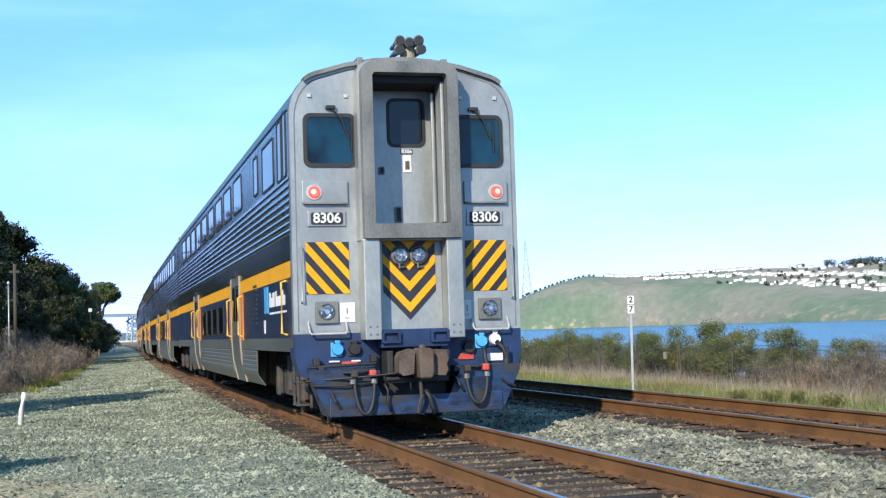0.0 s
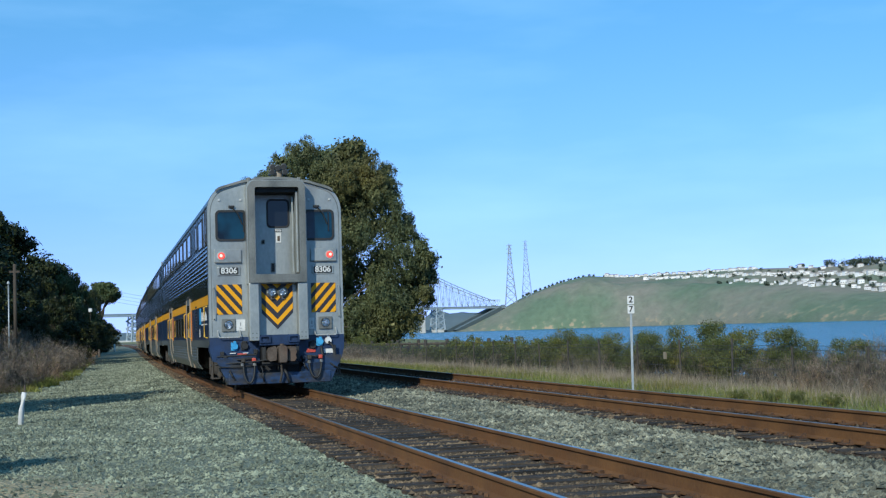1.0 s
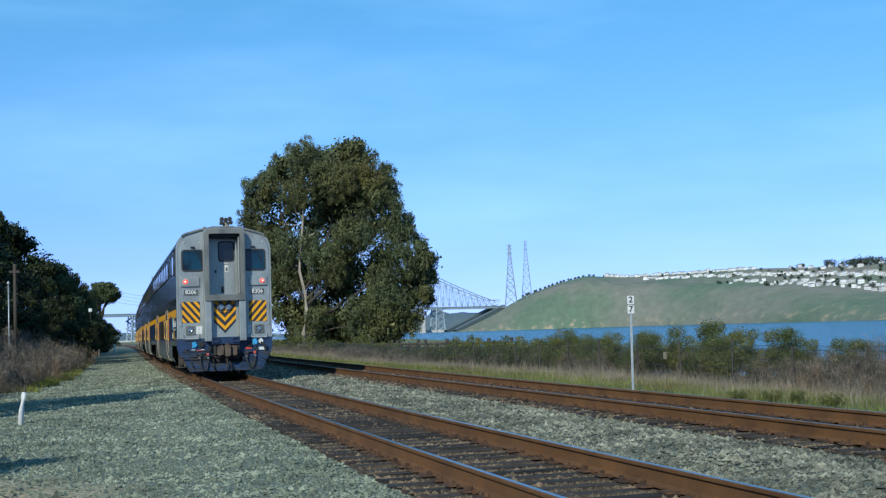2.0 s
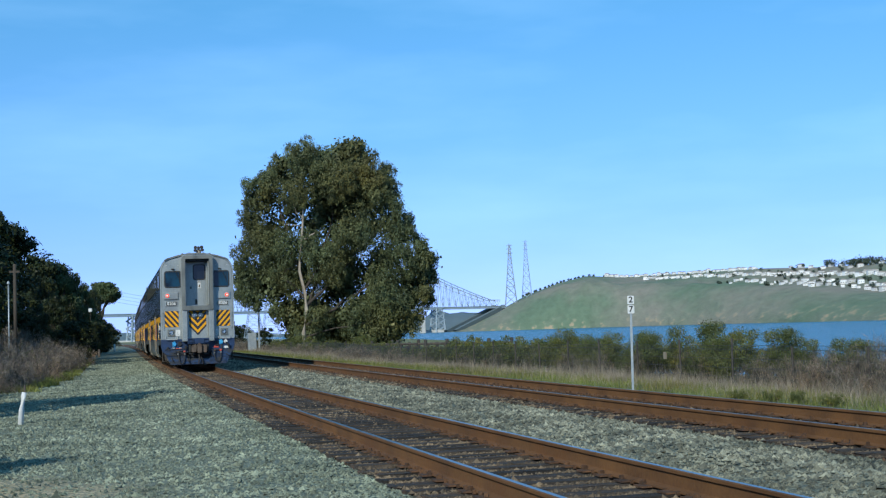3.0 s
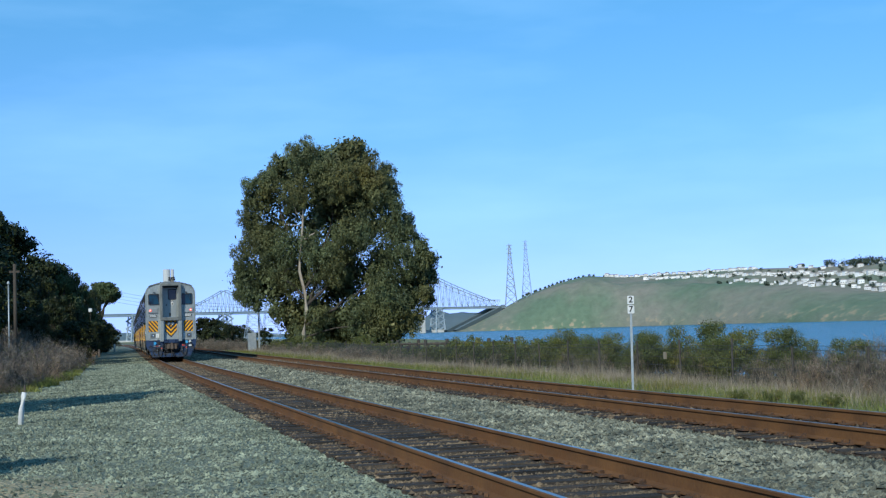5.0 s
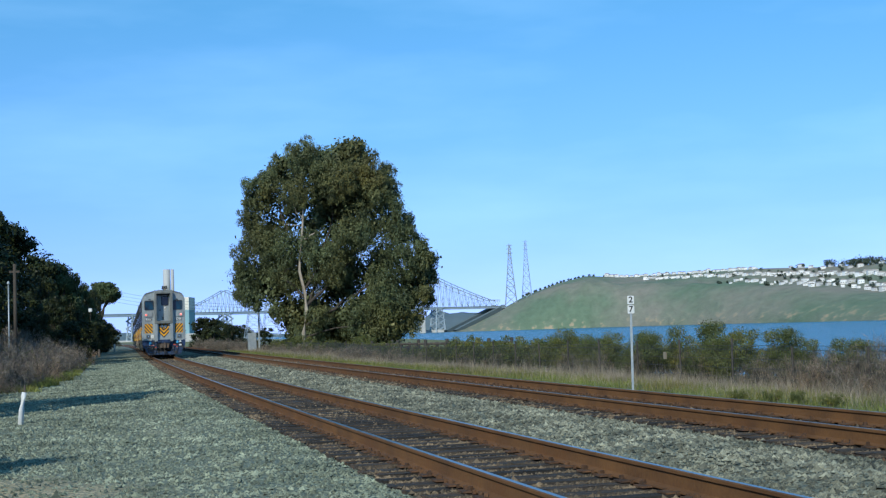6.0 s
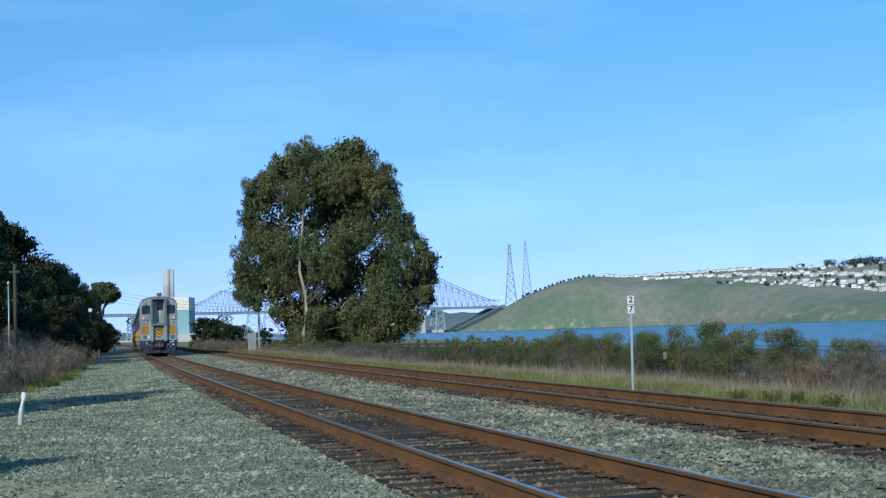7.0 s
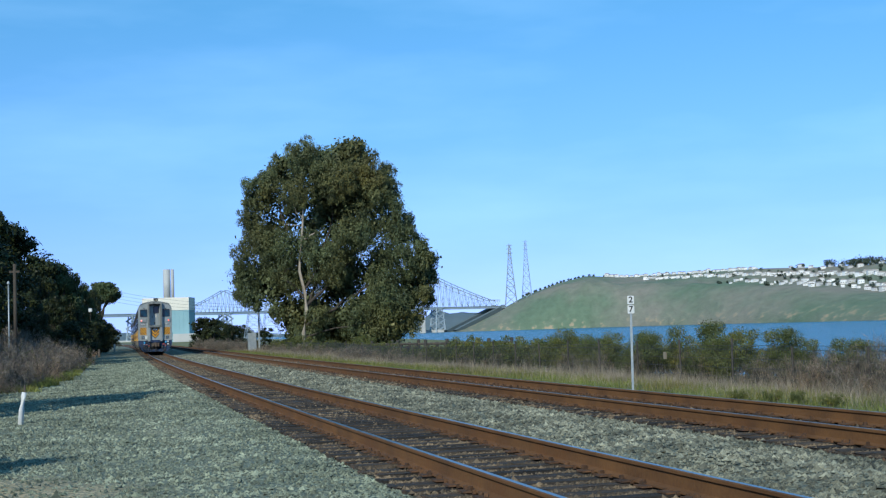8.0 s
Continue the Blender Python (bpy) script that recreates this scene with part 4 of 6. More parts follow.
    for x0, x1 in ((-0.95, -0.735), (0.74, 0.86)):
        pc = part("placard", box(bmesh.new(), x0, x1, -0.115, -0.09, 1.41, 1.67, 0.003), M["white"], car, "white placard")
        bm = bmesh.new()
        xm = (x0 + x1) / 2
        for z0, z1, w in ((1.52, 1.60, 0.008), (1.458, 1.464, 0.03), (1.475, 1.480, 0.034)):
            box(bm, xm - w, xm + w, -0.118, -0.11, z0, z1, 0.001)
        part("placard_print", bm, M["hood"], pc, "grey printed bars")
    # horn on the roof
    horn = part("horn", rod(bmesh.new(), [(0.10, 0.0, 4.86), (0.10, 0.0, 5.10)], 0.105, 16), M["horn_post"], car, "five-trumpet air horn on a post")
    for x, z, d in ((-0.04, 5.18, -1), (0.09, 5.16, -1), (0.22, 5.19, -1), (-0.05, 5.06, -1), (0.25, 5.07, -1)):
        bm = rod(bmesh.new(), [(x, 0.15 - d * 0.2, z), (x, 0.15 + d * 0.12, z), (x, 0.15 + d * 0.26, z)], 0.03, 14, 0.06)
        disc(bm, (x, 0.15 + d * 0.22, z), (0, d, 0), 0.04, 0.10, 16, 0.075)
        tr = part("trumpet", bm, M["galv_ring"], horn, "", True)
        part("mouth", disc(bmesh.new(), (x, 0.15 + d * 0.318, z), (0, d, 0), 0.058, 0.008, 16), M["black"], tr)
    # blue apron, pilot and coupler
    for side in (-1, 1):
        bm = prism(bmesh.new(), [(side * 0.42, 1.27), (side * 1.55, 1.27), (side * 1.55, 0.98), (side * 1.48, 0.72), (side * 1.20, 0.66), (side * 0.42, 0.66)], -0.10, 0.3)
        part("apron", bm, M["blue"], car, "navy blue lower apron")
    # solid black box in place of the shade inside the coupler opening
    part("coupler_pocket_shade", box(bmesh.new(), -0.5, 0.5, 0.0, 0.6, 0.4, 1.1), M["black"], car)
    bm = bmesh.new()
    prism(bm, [(-1.17, 0.20), (1.17, 0.20), (1.42, 0.72), (1.42, 0.80), (0.62, 0.80), (0.46, 0.44), (-0.46, 0.44), (-0.62, 0.80), (-1.42, 0.80), (-1.42, 0.72)], -0.42, -0.34)
    box(bm, -1.16, 1.16, -0.45, -0.40, 0.19, 0.44, 0.012)
    for side in (-1, 1):
        prism(bm, [(side * 1.40, 0.80), (side * 1.36, 0.80), (side * 1.12, 0.20), (side * 1.18, 0.20)], -0.40, 0.1)
        box(bm, side * 0.95 - 0.42, side * 0.95 + 0.42, -0.38, -0.05, 0.72, 0.80, 0.01)
    part("pilot", bm, M["pilot"], car, "scuffed blue pilot plate")
    cp = part("coupler", box(bmesh.new(), -0.13, 0.16, -0.72, 0.1, 0.72, 1.0, 0.03), M["coupler"], car, "rusty knuckle coupler")
    bm = bmesh.new()
    prism(bm, [(-0.31, 0.74), (-0.26, 0.70), (-0.12, 0.72), (-0.10, 0.98), (-0.14, 1.04), (-0.28, 1.0), (-0.31, 0.93)], -0.80, -0.5)
    prism(bm, [(0.14, 0.70), (0.29, 0.69), (0.33, 0.76), (0.31, 0.84), (0.34, 0.90), (0.31, 1.02), (0.17, 1.03)], -0.82, -0.5)
    part("jaw", bm, M["coupler"], cp)
    bm = bmesh.new()
    prism(bm, [(-0.07, 0.66), (0.09, 0.66), (0.12, 0.72), (0.12, 1.0), (0.08, 1.05), (-0.05, 1.05), (-0.08, 1.0)], -0.95, -0.5)
    bmesh.ops.bevel(bm, geom=list(bm.edges), offset=0.02, segments=1, affect="EDGES")
    disc(bm, (0.02, -0.72, 1.03), (0, 0, 1), 0.05, 0.06, 10)
    part("knuckle", bm, M["coupler"], cp)
    bm = bmesh.new()
    for x in (-0.36, 0.40):
        box(bm, x - 0.04, x + 0.04, -0.5, -0.1, 0.72, 1.02, 0.012)
    box(bm, -0.40, 0.44, -0.42, -0.3, 0.60, 0.68, 0.012)
    part("carrier", bm, M["black"], cp, "dark coupler carrier")
    part("lever", rod(bmesh.new(), [(-1.45, -0.35, 0.66), (-0.7, -0.55, 0.70), (-0.2, -0.6, 0.74)], 0.014, 8), M["black"], cp, "black uncoupling lever")
    part("chain", rod(bmesh.new(), [(0.0, -0.62, 0.7), (0.02, -0.6, 0.42), (-0.02, -0.55, 0.22)], 0.026, 8), M["iron"], cp)

    def hose(pts, r, label, mat="black"):
        part("hose", rod(bmesh.new(), pts, r, 10), M[mat], car, label, True)

    def loop(x0, x1, z_top, z_low, y):
        out = []
        for i in range(13):
            a = math.pi * i / 12
            out.append((x0 + (x1 - x0) * (1 - math.cos(a)) / 2, y - 0.05 * math.sin(a), z_top - (z_top - z_low) * math.sin(a) ** 0.8))
        return out

    hose(loop(-0.84, -0.58, 0.70, 0.22, -0.50), 0.025, "black air hose")
    hose(loop(0.66, 0.94, 0.72, 0.30, -0.50), 0.025, "black air hose")
    hose(loop(0.99, 1.30, 1.02, 0.60, -0.24), 0.030, "thick grey-black jumper cable")
    hose([(1.17, -0.20, 1.10), (1.24, -0.26, 1.02), (1.30, -0.26, 0.86), (1.31, -0.26, 0.74)], 0.030, "thick grey-black jumper cable")
    hose([(-0.45, -0.5, 0.60), (-0.40, -0.53, 0.5), (-0.43, -0.55, 0.4), (-0.37, -0.52, 0.24)], 0.018, "black hose end")
    hose([(0.08, -0.55, 0.50), (0.13, -0.58, 0.42), (0.16, -0.58, 0.3), (0.2, -0.56, 0.19)], 0.03, "black hose end")
    for x, z in ((-0.60, 0.74), (-0.84, 0.74), (0.92, 0.77), (0.67, 0.76)):
        part("glad_hand", box(bmesh.new(), x - 0.045, x + 0.045, -0.55, -0.44, z - 0.045, z + 0.045, 0.02), M["red"] if x in (-0.60, 0.92) else M["iron"], car)
    for x, z, c in ((-0.99, 1.06, "cyan"), (-0.76, 1.06, "black"), (0.98, 1.11, "cyan"), (1.17, 1.13, "white"), (0.80, 1.03, "black")):
        bm = box(bmesh.new(), x - 0.085, x + 0.06, -0.125, -0.09, z - 0.10, z + 0.09, 0.01)
        rc = part("receptacle", bm, M["blue"] if c == "white" else M[c], car, "cable receptacle")
        bm = disc(bmesh.new(), (x, -0.12, z), (0, -1, 0), 0.082, 0.06, 18, 0.072)
        box(bm, x - 0.035, x + 0.035, -0.17, -0.10, z + 0.07, z + 0.115, 0.01)
        part("cap", bm, M[c], rc, "round hinged plastic cap")
        part("cap_pin", rod(bmesh.new(), [(x - 0.06, -0.15, z + 0.10), (x + 0.06, -0.15, z + 0.10)], 0.012, 6), M["iron"], rc)
    for x0, x1, z0, z1, c in ((-0.93, -0.72, 0.86, 0.895, "red"), (0.66, 0.87, 0.87, 0.95, "red"), (1.06, 1.28, 0.84, 0.94, "white"), (-1.1, -0.96, 0.89, 0.91, "white"), (-0.8, -0.68, 0.89, 0.91, "white")):
        part("label_plate", box(bmesh.new(), x0, x1, -0.125, -0.09, z0, z1, 0.003), M[c], car)
    # pipes, brackets and bolts over the pilot
    for x0, z0, x1, z1, r in ((-1.38, 0.60, -0.55, 0.62, 0.013), (-1.15, 0.52, -1.02, 0.30, 0.022), (0.52, 0.66, 0.62, 0.48, 0.02), (1.15, 0.62, 1.33, 0.50, 0.02), (-0.98, 0.76, -0.62, 0.78, 0.02), (0.62, 0.80, 1.0, 0.80, 0.02)):
        part("pipe", rod(bmesh.new(), [(x0, -0.46, z0), ((x0 + x1) / 2, -0.49, (z0 + z1) / 2 - 0.02), (x1, -0.46, z1)], r, 8), M["black"], car)
    for x in (-1.0, -0.6, -0.2, 0.2, 0.6, 1.0):
        part("bolt", disc(bmesh.new(), (x, -0.45, 0.26), (0, -1, 0), 0.016, 0.014, 8), M["iron"], car)
    for x, z in ((-0.86, 0.70), (-0.58, 0.70), (0.66, 0.72), (0.94, 0.74)):
        part("hose_clamp", disc(bmesh.new(), (x, -0.50, z - 0.09), (0, 0, 1), 0.042, 0.06, 10), M["galv_ring"], car, "pale hose clamp")
    for x, z in ((-1.28, 0.90), (-1.22, 0.80), (-0.52, 0.93)):
        part("bracket", box(bmesh.new(), x - 0.04, x + 0.04, -0.24, -0.10, z - 0.05, z + 0.05, 0.01), M["black"], car)
    part("crossbar", rod(bmesh.new(), [(-1.4, -0.22, 0.83), (-0.5, -0.22, 0.86)], 0.02, 8), M["black"], car)
    for side in (-1, 1):
        for z in (0.32, 0.62):
            part("corner_step", box(bmesh.new(), side * 1.40 - 0.10, side * 1.40 + 0.10, 0.15, 0.55, z, z + 0.03, 0.008), M["iron"], car, "dark steel corner step")
        for y in (0.17, 0.53):
            part("step_hanger", rod(bmesh.new(), [(side * 1.47, y, 1.0), (side * 1.47, y, 0.33)], 0.02, 6), M["iron"], car)
        part("brake_cylinder", rod(bmesh.new(), [(side * 1.15, 0.55, 0.55), (side * 1.15, 0.95, 0.55)], 0.13, 12), M["iron"], car)
        part("sand_pipe", rod(bmesh.new(), [(side * 1.0, 0.6, 0.75), (side * 0.95, 0.75, 0.4), (side * 0.8, 0.9, 0.12)], 0.03, 8), M["black"], car)
    # side lettering as bars, logo flag, grille
    bm = bmesh.new()
    box(bm, -HALF - 0.012, -HALF, 2.55, 3.0, 1.60, 2.0, 0.003)
    part("logo", bm, M["cyan"], car, "light blue logo shape")
    bm = bmesh.new()
    pen = random.Random(12)
    y = 2.42
    for count in (6, 10):                       # two words of letter-sized bars, the first letters taller
        for i in range(count):
            w = pen.uniform(0.055, 0.10)
            box(bm, -HALF - 0.008, -HALF, y - w, y, 1.68, 1.90 if i == 0 else pen.choice((1.82, 1.82, 1.89)), 0.003)
            y -= w + 0.028
        y -= 0.11
    y = 2.40
    while y > 0.55:
        w = pen.uniform(0.05, 0.16)
        box(bm, -HALF - 0.008, -HALF, y - w, y, 1.575, 1.605, 0.003)
        y -= w + 0.03
    box(bm, -HALF - 0.011, -HALF, 2.95, 3.1, 1.30, 1.50, 0.003)
    part("side_writing", bm, M["white"], car, "white lettering bars")
    bm = bmesh.new()
    for i in range(9):
        z = 1.45 + i * 0.075
        box(bm, -HALF - 0.014, -HALF, 4.0, 4.5, z, z + 0.04, 0.003)
    part("grille", bm, M["black"], car, "black louvre grille")


cab_car = build_car(True)
build_cab_face(cab_car)
coach = build_car(False)
coaches = [coach] + [copy_thing(coach, Matrix()) for _ in range(3)]
TRAIN = [cab_car] + coaches

# ---- plants
M["gum_leaf"] = leafy("gum tree leaves", (0.086, 0.109, 0.050), (0.165, 0.186, 0.082), 0.5, (1.22, 0.94, 0.66), 0.11)
M["oak_leaf"] = leafy("dark oak leaves", (0.012, 0.020, 0.009), (0.052, 0.066, 0.024), 0.6, (1.3, 1.05, 0.7), 0.25)
M["shrub_leaf"] = leafy("olive shrub leaves", (0.095, 0.122, 0.033), (0.165, 0.182, 0.055), 0.5, (1.2, 0.92, 0.65), 0.5)
M["twig"] = leafy("dry grey-brown twigs", (0.115, 0.096, 0.077), (0.36, 0.305, 0.25), 0.55, (1.1, 0.88, 0.7), 0.6)
M["straw"] = leafy("dry straw weeds", (0.21, 0.172, 0.125), (0.44, 0.365, 0.265), 0.4)
M["grass"] = leafy("green grass blades", (0.090, 0.122, 0.018), (0.250, 0.262, 0.068), 0.5, (1.3, 0.95, 1.1), 0.35)
M["gum_bark"] = paint("pale peeling gum bark", (0.22, 0.17, 0.12), (0.52, 0.46, 0.37), 0.6, 0.85, 0, 0.4, 6, (1, 1, 0.3), stain=(0.26, 0.13, 0.06))
M["bark"] = paint("dark bark", (0.03, 0.024, 0.018), (0.09, 0.07, 0.05), 2, 0.9, 0, 0.6, 12, (1, 1, 0.3))


def leaves(rng, centres, radii, per, length, width, droop=0.0, shell=0.55, squash=0.8, loose=0.45):
    """Quads for leaves spread in clumps round the centres: vertices and faces."""
    c = np.repeat(np.asarray(centres, float), per, 0)
    r = np.repeat(np.asarray(radii, float), per)
    n = len(c)
    d = rng.normal(size=(n, 3))
    d /= np.linalg.norm(d, axis=1)[:, None]
    k = shell + (1 - shell) * rng.random(n)
    k = np.where(rng.random(n) < 0.12, k * 1.25, k)
    p = c + d * (r * k)[:, None] * (1, 1, squash)
    face = d + rng.normal(size=(n, 3)) * loose          # leaves mostly face outwards, so that clumps shade as masses
    a = rng.normal(size=(n, 3)) + d * 0.3
    a[:, 2] -= droop
    b = np.cross(face, a)
    b /= np.linalg.norm(b, axis=1)[:, None]
    a = np.cross(b, face)
    a /= np.linalg.norm(a, axis=1)[:, None]
    size = rng.uniform(0.6, 1.3, n)[:, None]
    a, b = a * size * length / 2, b * size * width / 2
    v = np.stack([p - a, p + b - a * 0.1, p + a, p - b - a * 0.1], 1).reshape(-1, 3)
    return v, np.arange(4 * n).reshape(n, 4)


def link_part(name, me, parent, label="", kind=""):
    ob = new(name, me)
    ob.parent = parent
    return tagged(ob, label, kind=kind)


def limb(bm, rnd, start, end, r0, r1, bend=0.5, n=6, sides=9):
    a, b = Vector(start), Vector(end)
    pts = []
    for i in range(n + 1):
        k = i / n
        off = Vector((rnd.uniform(-1, 1), rnd.uniform(-1, 1), rnd.uniform(-0.4, 0.4))) * bend * math.sin(math.pi * k)
        pts.append(a.lerp(b, k) + off)
    rod(bm, pts, r0, sides, r1)
    return pts


def build_gum_tree():
    """The big gum tree beyond the second track: pale trunk before a tall, ragged crown."""
    rng, rnd = np.random.default_rng(21), random.Random(21)
    base = on_ground(171.3, 19.5, -0.1)
    tree = thing("gum_tree", Matrix.Translation(base), "tall gum tree with pale peeling trunk and ragged dark crown", "tree")
    hs = 1.035 * np.array([1.0, 3.2, 5.4, 8.2, 11.6, 15.1, 18.6, 22.0, 24.2, 26.2])
    left = np.array([-1.5, -2.6, -5.0, -9.6, -8.9, -7.4, -7.8, -6.4, -3.4, 3.0])
    right = np.array([11.0, 13.6, 15.4, 16.2, 16.2, 13.4, 12.3, 11.0, 9.6, 8.2])
    cents, rads = [], []
    while len(cents) < 300:
        back = len(cents) < 130                    # a dark mass behind, separate hanging clumps before it
        h = rng.uniform(1.4, 27.0)
        r = (rng.uniform(2.0, 2.8) if back else rng.uniform(1.1, 2.5)) * (0.7 if h > 22 else 1)
        lo, hi = np.interp(h, hs, left), np.interp(h, hs, right)
        x = rng.uniform(lo + 0.4 * r, hi - 0.4 * r)
        m, w = (lo + hi) / 2, (hi - lo) / 2
        depth = 6.5 * math.sqrt(max(0.05, 1 - ((x - m) / w) ** 2)) * (0.5 if h < 4 else 1)
        y = 5.5 + (rng.uniform(0.1, 0.9) if back else rng.uniform(-1, -0.05)) * depth
        if abs(x - 0.1) < 1.0 and y < 2.0 and h < 19:      # keep the trunk open to view
            continue
        if not back and noise.noise(Vector((x * 0.24, h * 0.2, 3.0))) < -0.02:
            continue
        cents.append((x, y, h))
        rads.append(r)
    for _ in range(40):                            # dense low growth round the foot
        h = rng.uniform(1.2, 6.5)
        lo, hi = np.interp(h, hs, left), np.interp(h, hs, right)
        cents.insert(0, (rng.uniform(lo + 1.2, hi - 1.2), rng.uniform(3.0, 9.0), h))
        rads.insert(0, rng.uniform(1.5, 2.3))
    # ragged sprays that hang out past the edge
    for h in np.linspace(3.0, 25, 26):
        for edge, sgn in ((left, -1), (right, 1)):
            cents.append((np.interp(h, hs, edge) + rng.uniform(-0.5, 0.7) * -sgn, 5.5 + rng.uniform(-3, 3), h + rng.uniform(-0.7, 0.7)))
            rads.append(rng.uniform(0.6, 1.3))
    # every clump is a bunch of small hanging sprays
    sprays, spray_r = [], []
    for c, r in zip(cents[170:], rads[170:]):
        for _ in range(int(5 + 5 * r)):
            d = rng.normal(size=3)
            d /= np.linalg.norm(d)
            sprays.append((c[0] + d[0] * r * 0.85, c[1] + d[1] * r * 0.85, c[2] + d[2] * r))
            spray_r.append(rng.uniform(0.32, 0.62))
    v, f = leaves(rng, sprays, spray_r, 56, 0.29, 0.10, 1.8, 0.35, 1.3, 0.4)
    v3, f3 = leaves(rng, cents[170:], rads[170:], 260, 0.34, 0.15, 1.4, 0.4, 1.1, 0.4)
    v2, f2 = leaves(rng, cents[:170], rads[:170], 430, 0.56, 0.32, 1.0, 0.2, 1.0, 0.4)
    v, f = np.concatenate([v, v3]), np.concatenate([f, f3 + len(v)])
    v, f = np.concatenate([v, v2]), np.concatenate([f, f2 + len(v)])
    link_part("crown", np_mesh("crown", v, f, M["gum_leaf"]), tree, "olive-green drooping leaf clumps")
    bm = bmesh.new()
    pts = [(0, 0, -0.2), (-0.15, 0, 2.5), (0.25, 0.1, 5.5), (0.1, 0.4, 7.5), (-0.55, 0.5, 10.5), (-0.35, 0.7, 13.2), (-0.1, 1.0, 15.5), (0.1, 1.4, 18.8), (0.3, 2.5, 21.5)]
    rod(bm, pts, 0.29, 12, 0.09)
    part("trunk", bm, M["gum_bark"], tree, "pale trunk with peeling bark", True)
    for p0, p1, r in (((-0.45, 0.65, 14.2), (2.6, 1.6, 15.8), 0.16), ((-0.3, 0.7, 16.2), (-2.3, 1.4, 16.6), 0.10), ((-0.1, 1.0, 17.2), (-1.2, 1.0, 19.3), 0.10),
                     ((0, 0.4, 7.0), (-4.5, 4.0, 12.0), 0.2), ((0.2, 0.3, 6.0), (6.0, 5.0, 12.0), 0.26), ((0.3, 0.2, 3.5), (9.5, 5.0, 9.5), 0.28),
                     ((0.3, 0.3, 5.0), (3.5, 7.0, 19.0), 0.3), ((0, 0.4, 8.0), (8.0, 6.0, 21.0), 0.22), ((-0.2, 0.5, 9.0), (-3.5, 5.0, 20.0), 0.2),
                     ((0.1, 0.1, 2.0), (11.5, 4.0, 4.6), 0.16), ((0.6, 0.8, 0), (1.6, 1.8, 8.0), 0.16), ((-0.3, 0.6, 11.5), (-2.6, 0.4, 10.3), 0.08)):
        bm = bmesh.new()
        limb(bm, rnd, p0, p1, r * 0.8, r * 0.25)
        part("limb", bm, M["gum_bark"] if p0[2] > 14 else M["bark"], tree, "", True)


build_gum_tree()


def build_tree(name, label, seed, height, spread, mat, per=125, lean=0.0, flat=False):
    """A broad-leaved tree at the origin: trunk, limbs and a crown of leaf clumps."""
    rng, rnd = np.random.default_rng(seed), random.Random(seed)
    tree = thing(name, Matrix(), label, "tree")
    bm = bmesh.new()
    rod(bm, [(0, 0, -0.4), (0.1, 0, height * 0.25), (lean * 0.5, 0.1, height * 0.55), (lean, 0, height * 0.8)], height * (0.016 if flat else 0.032), 9, height * (0.01 if flat else 0.012))
    part("trunk", bm, M["bark"], tree, "", True)
    cents, rads = [], []
    n = 60
    for i in range(n):
        h = rng.uniform(0.76 if flat else 0.10, 1.0)
        prof = math.sqrt(max(0.05, 1 - ((h - 0.80) / 0.23) ** 2)) if flat else math.sqrt(max(0.04, 1 - ((h - 0.48) / 0.56) ** 2))
        a, k = rng.uniform(0, 6.28), rng.random() ** 0.5
        cents.append((lean * h + spread * prof * k * math.cos(a), spread * prof * k * math.sin(a), h * height))
        rads.append((rng.uniform(0.05, 0.085) if flat else rng.uniform(0.07, 0.14)) * height)
    for i in range(7):
        bm = bmesh.new()
        limb(bm, rnd, (lean * 0.3, 0, height * rnd.uniform(0.25, 0.5)), cents[i * 7], height * 0.014, height * 0.004, 0.3)
        part("limb", bm, M["bark"], tree, "", True)
    core = [c for c in cents if c[0] ** 2 + c[1] ** 2 < (0.7 * spread) ** 2][:26]
    v2, f2 = leaves(rng, core, [0.11 * height * (0.6 if flat else 1)] * len(core), 60, 0.055 * height, 0.037 * height, 0.1, 0.2, 0.8)
    v, f = leaves(rng, cents, rads, per, 0.034 * height, 0.0195 * height, 0.1, 0.4, 0.8)
    v, f = np.concatenate([v, v2]), np.concatenate([f, f2 + len(v)])
    link_part("crown", np_mesh("crown", v, f, mat), tree, "dense dark leaf clumps")
    return tree


def seat(ob, s, u, k=1.0, turn=0.0, sink=0.15):
    p = on_ground(s, u, -sink)
    return Matrix.Translation(p) @ pose(0, 0, 0, 0, 0, turn) @ Matrix.Scale(k, 4)


oaks = [build_tree("oak_tree", "dark green oak tree at the edge of the gravel road", 40 + i, 10.0, 4.6, M["oak_leaf"]) for i in range(3)]
# from (86, -14.0) on: oaks added mostly out of view to cast shade
spots = ((175, -20.3, 1.62), (158, -15.6, 1.30), (168, -14.5, 1.10), (147, -11.4, 0.80), (183, -11.7, 1.12), (198, -10.0, 1.10), (213, -8.7, 1.04), (127, -12.1, 0.54),
         (121, -10.3, 0.45), (136, -9.4, 0.60), (146, -8.8, 0.56), (162, -8.3, 0.54), (177, -7.8, 0.52), (197, -7.4, 0.52), (223, -6.9, 0.52), (250, -6.4, 0.53),
         (240, -8.6, 0.78), (252, -7.6, 0.66), (228, -9.4, 0.85), (275, -5.8, 0.52), (300, -5.4, 0.52), (112, -11.0, 0.45), (104, -12.5, 0.42), (86, -14.0, 1.0), (94, -13.4, 0.95), (103, -14.6, 1.05), (112, -15.0, 1.1), (108, -21, 1.15), (122, -24, 1.3), (138, -22, 1.3), (152, -25, 1.35), (96, -24, 1.0))
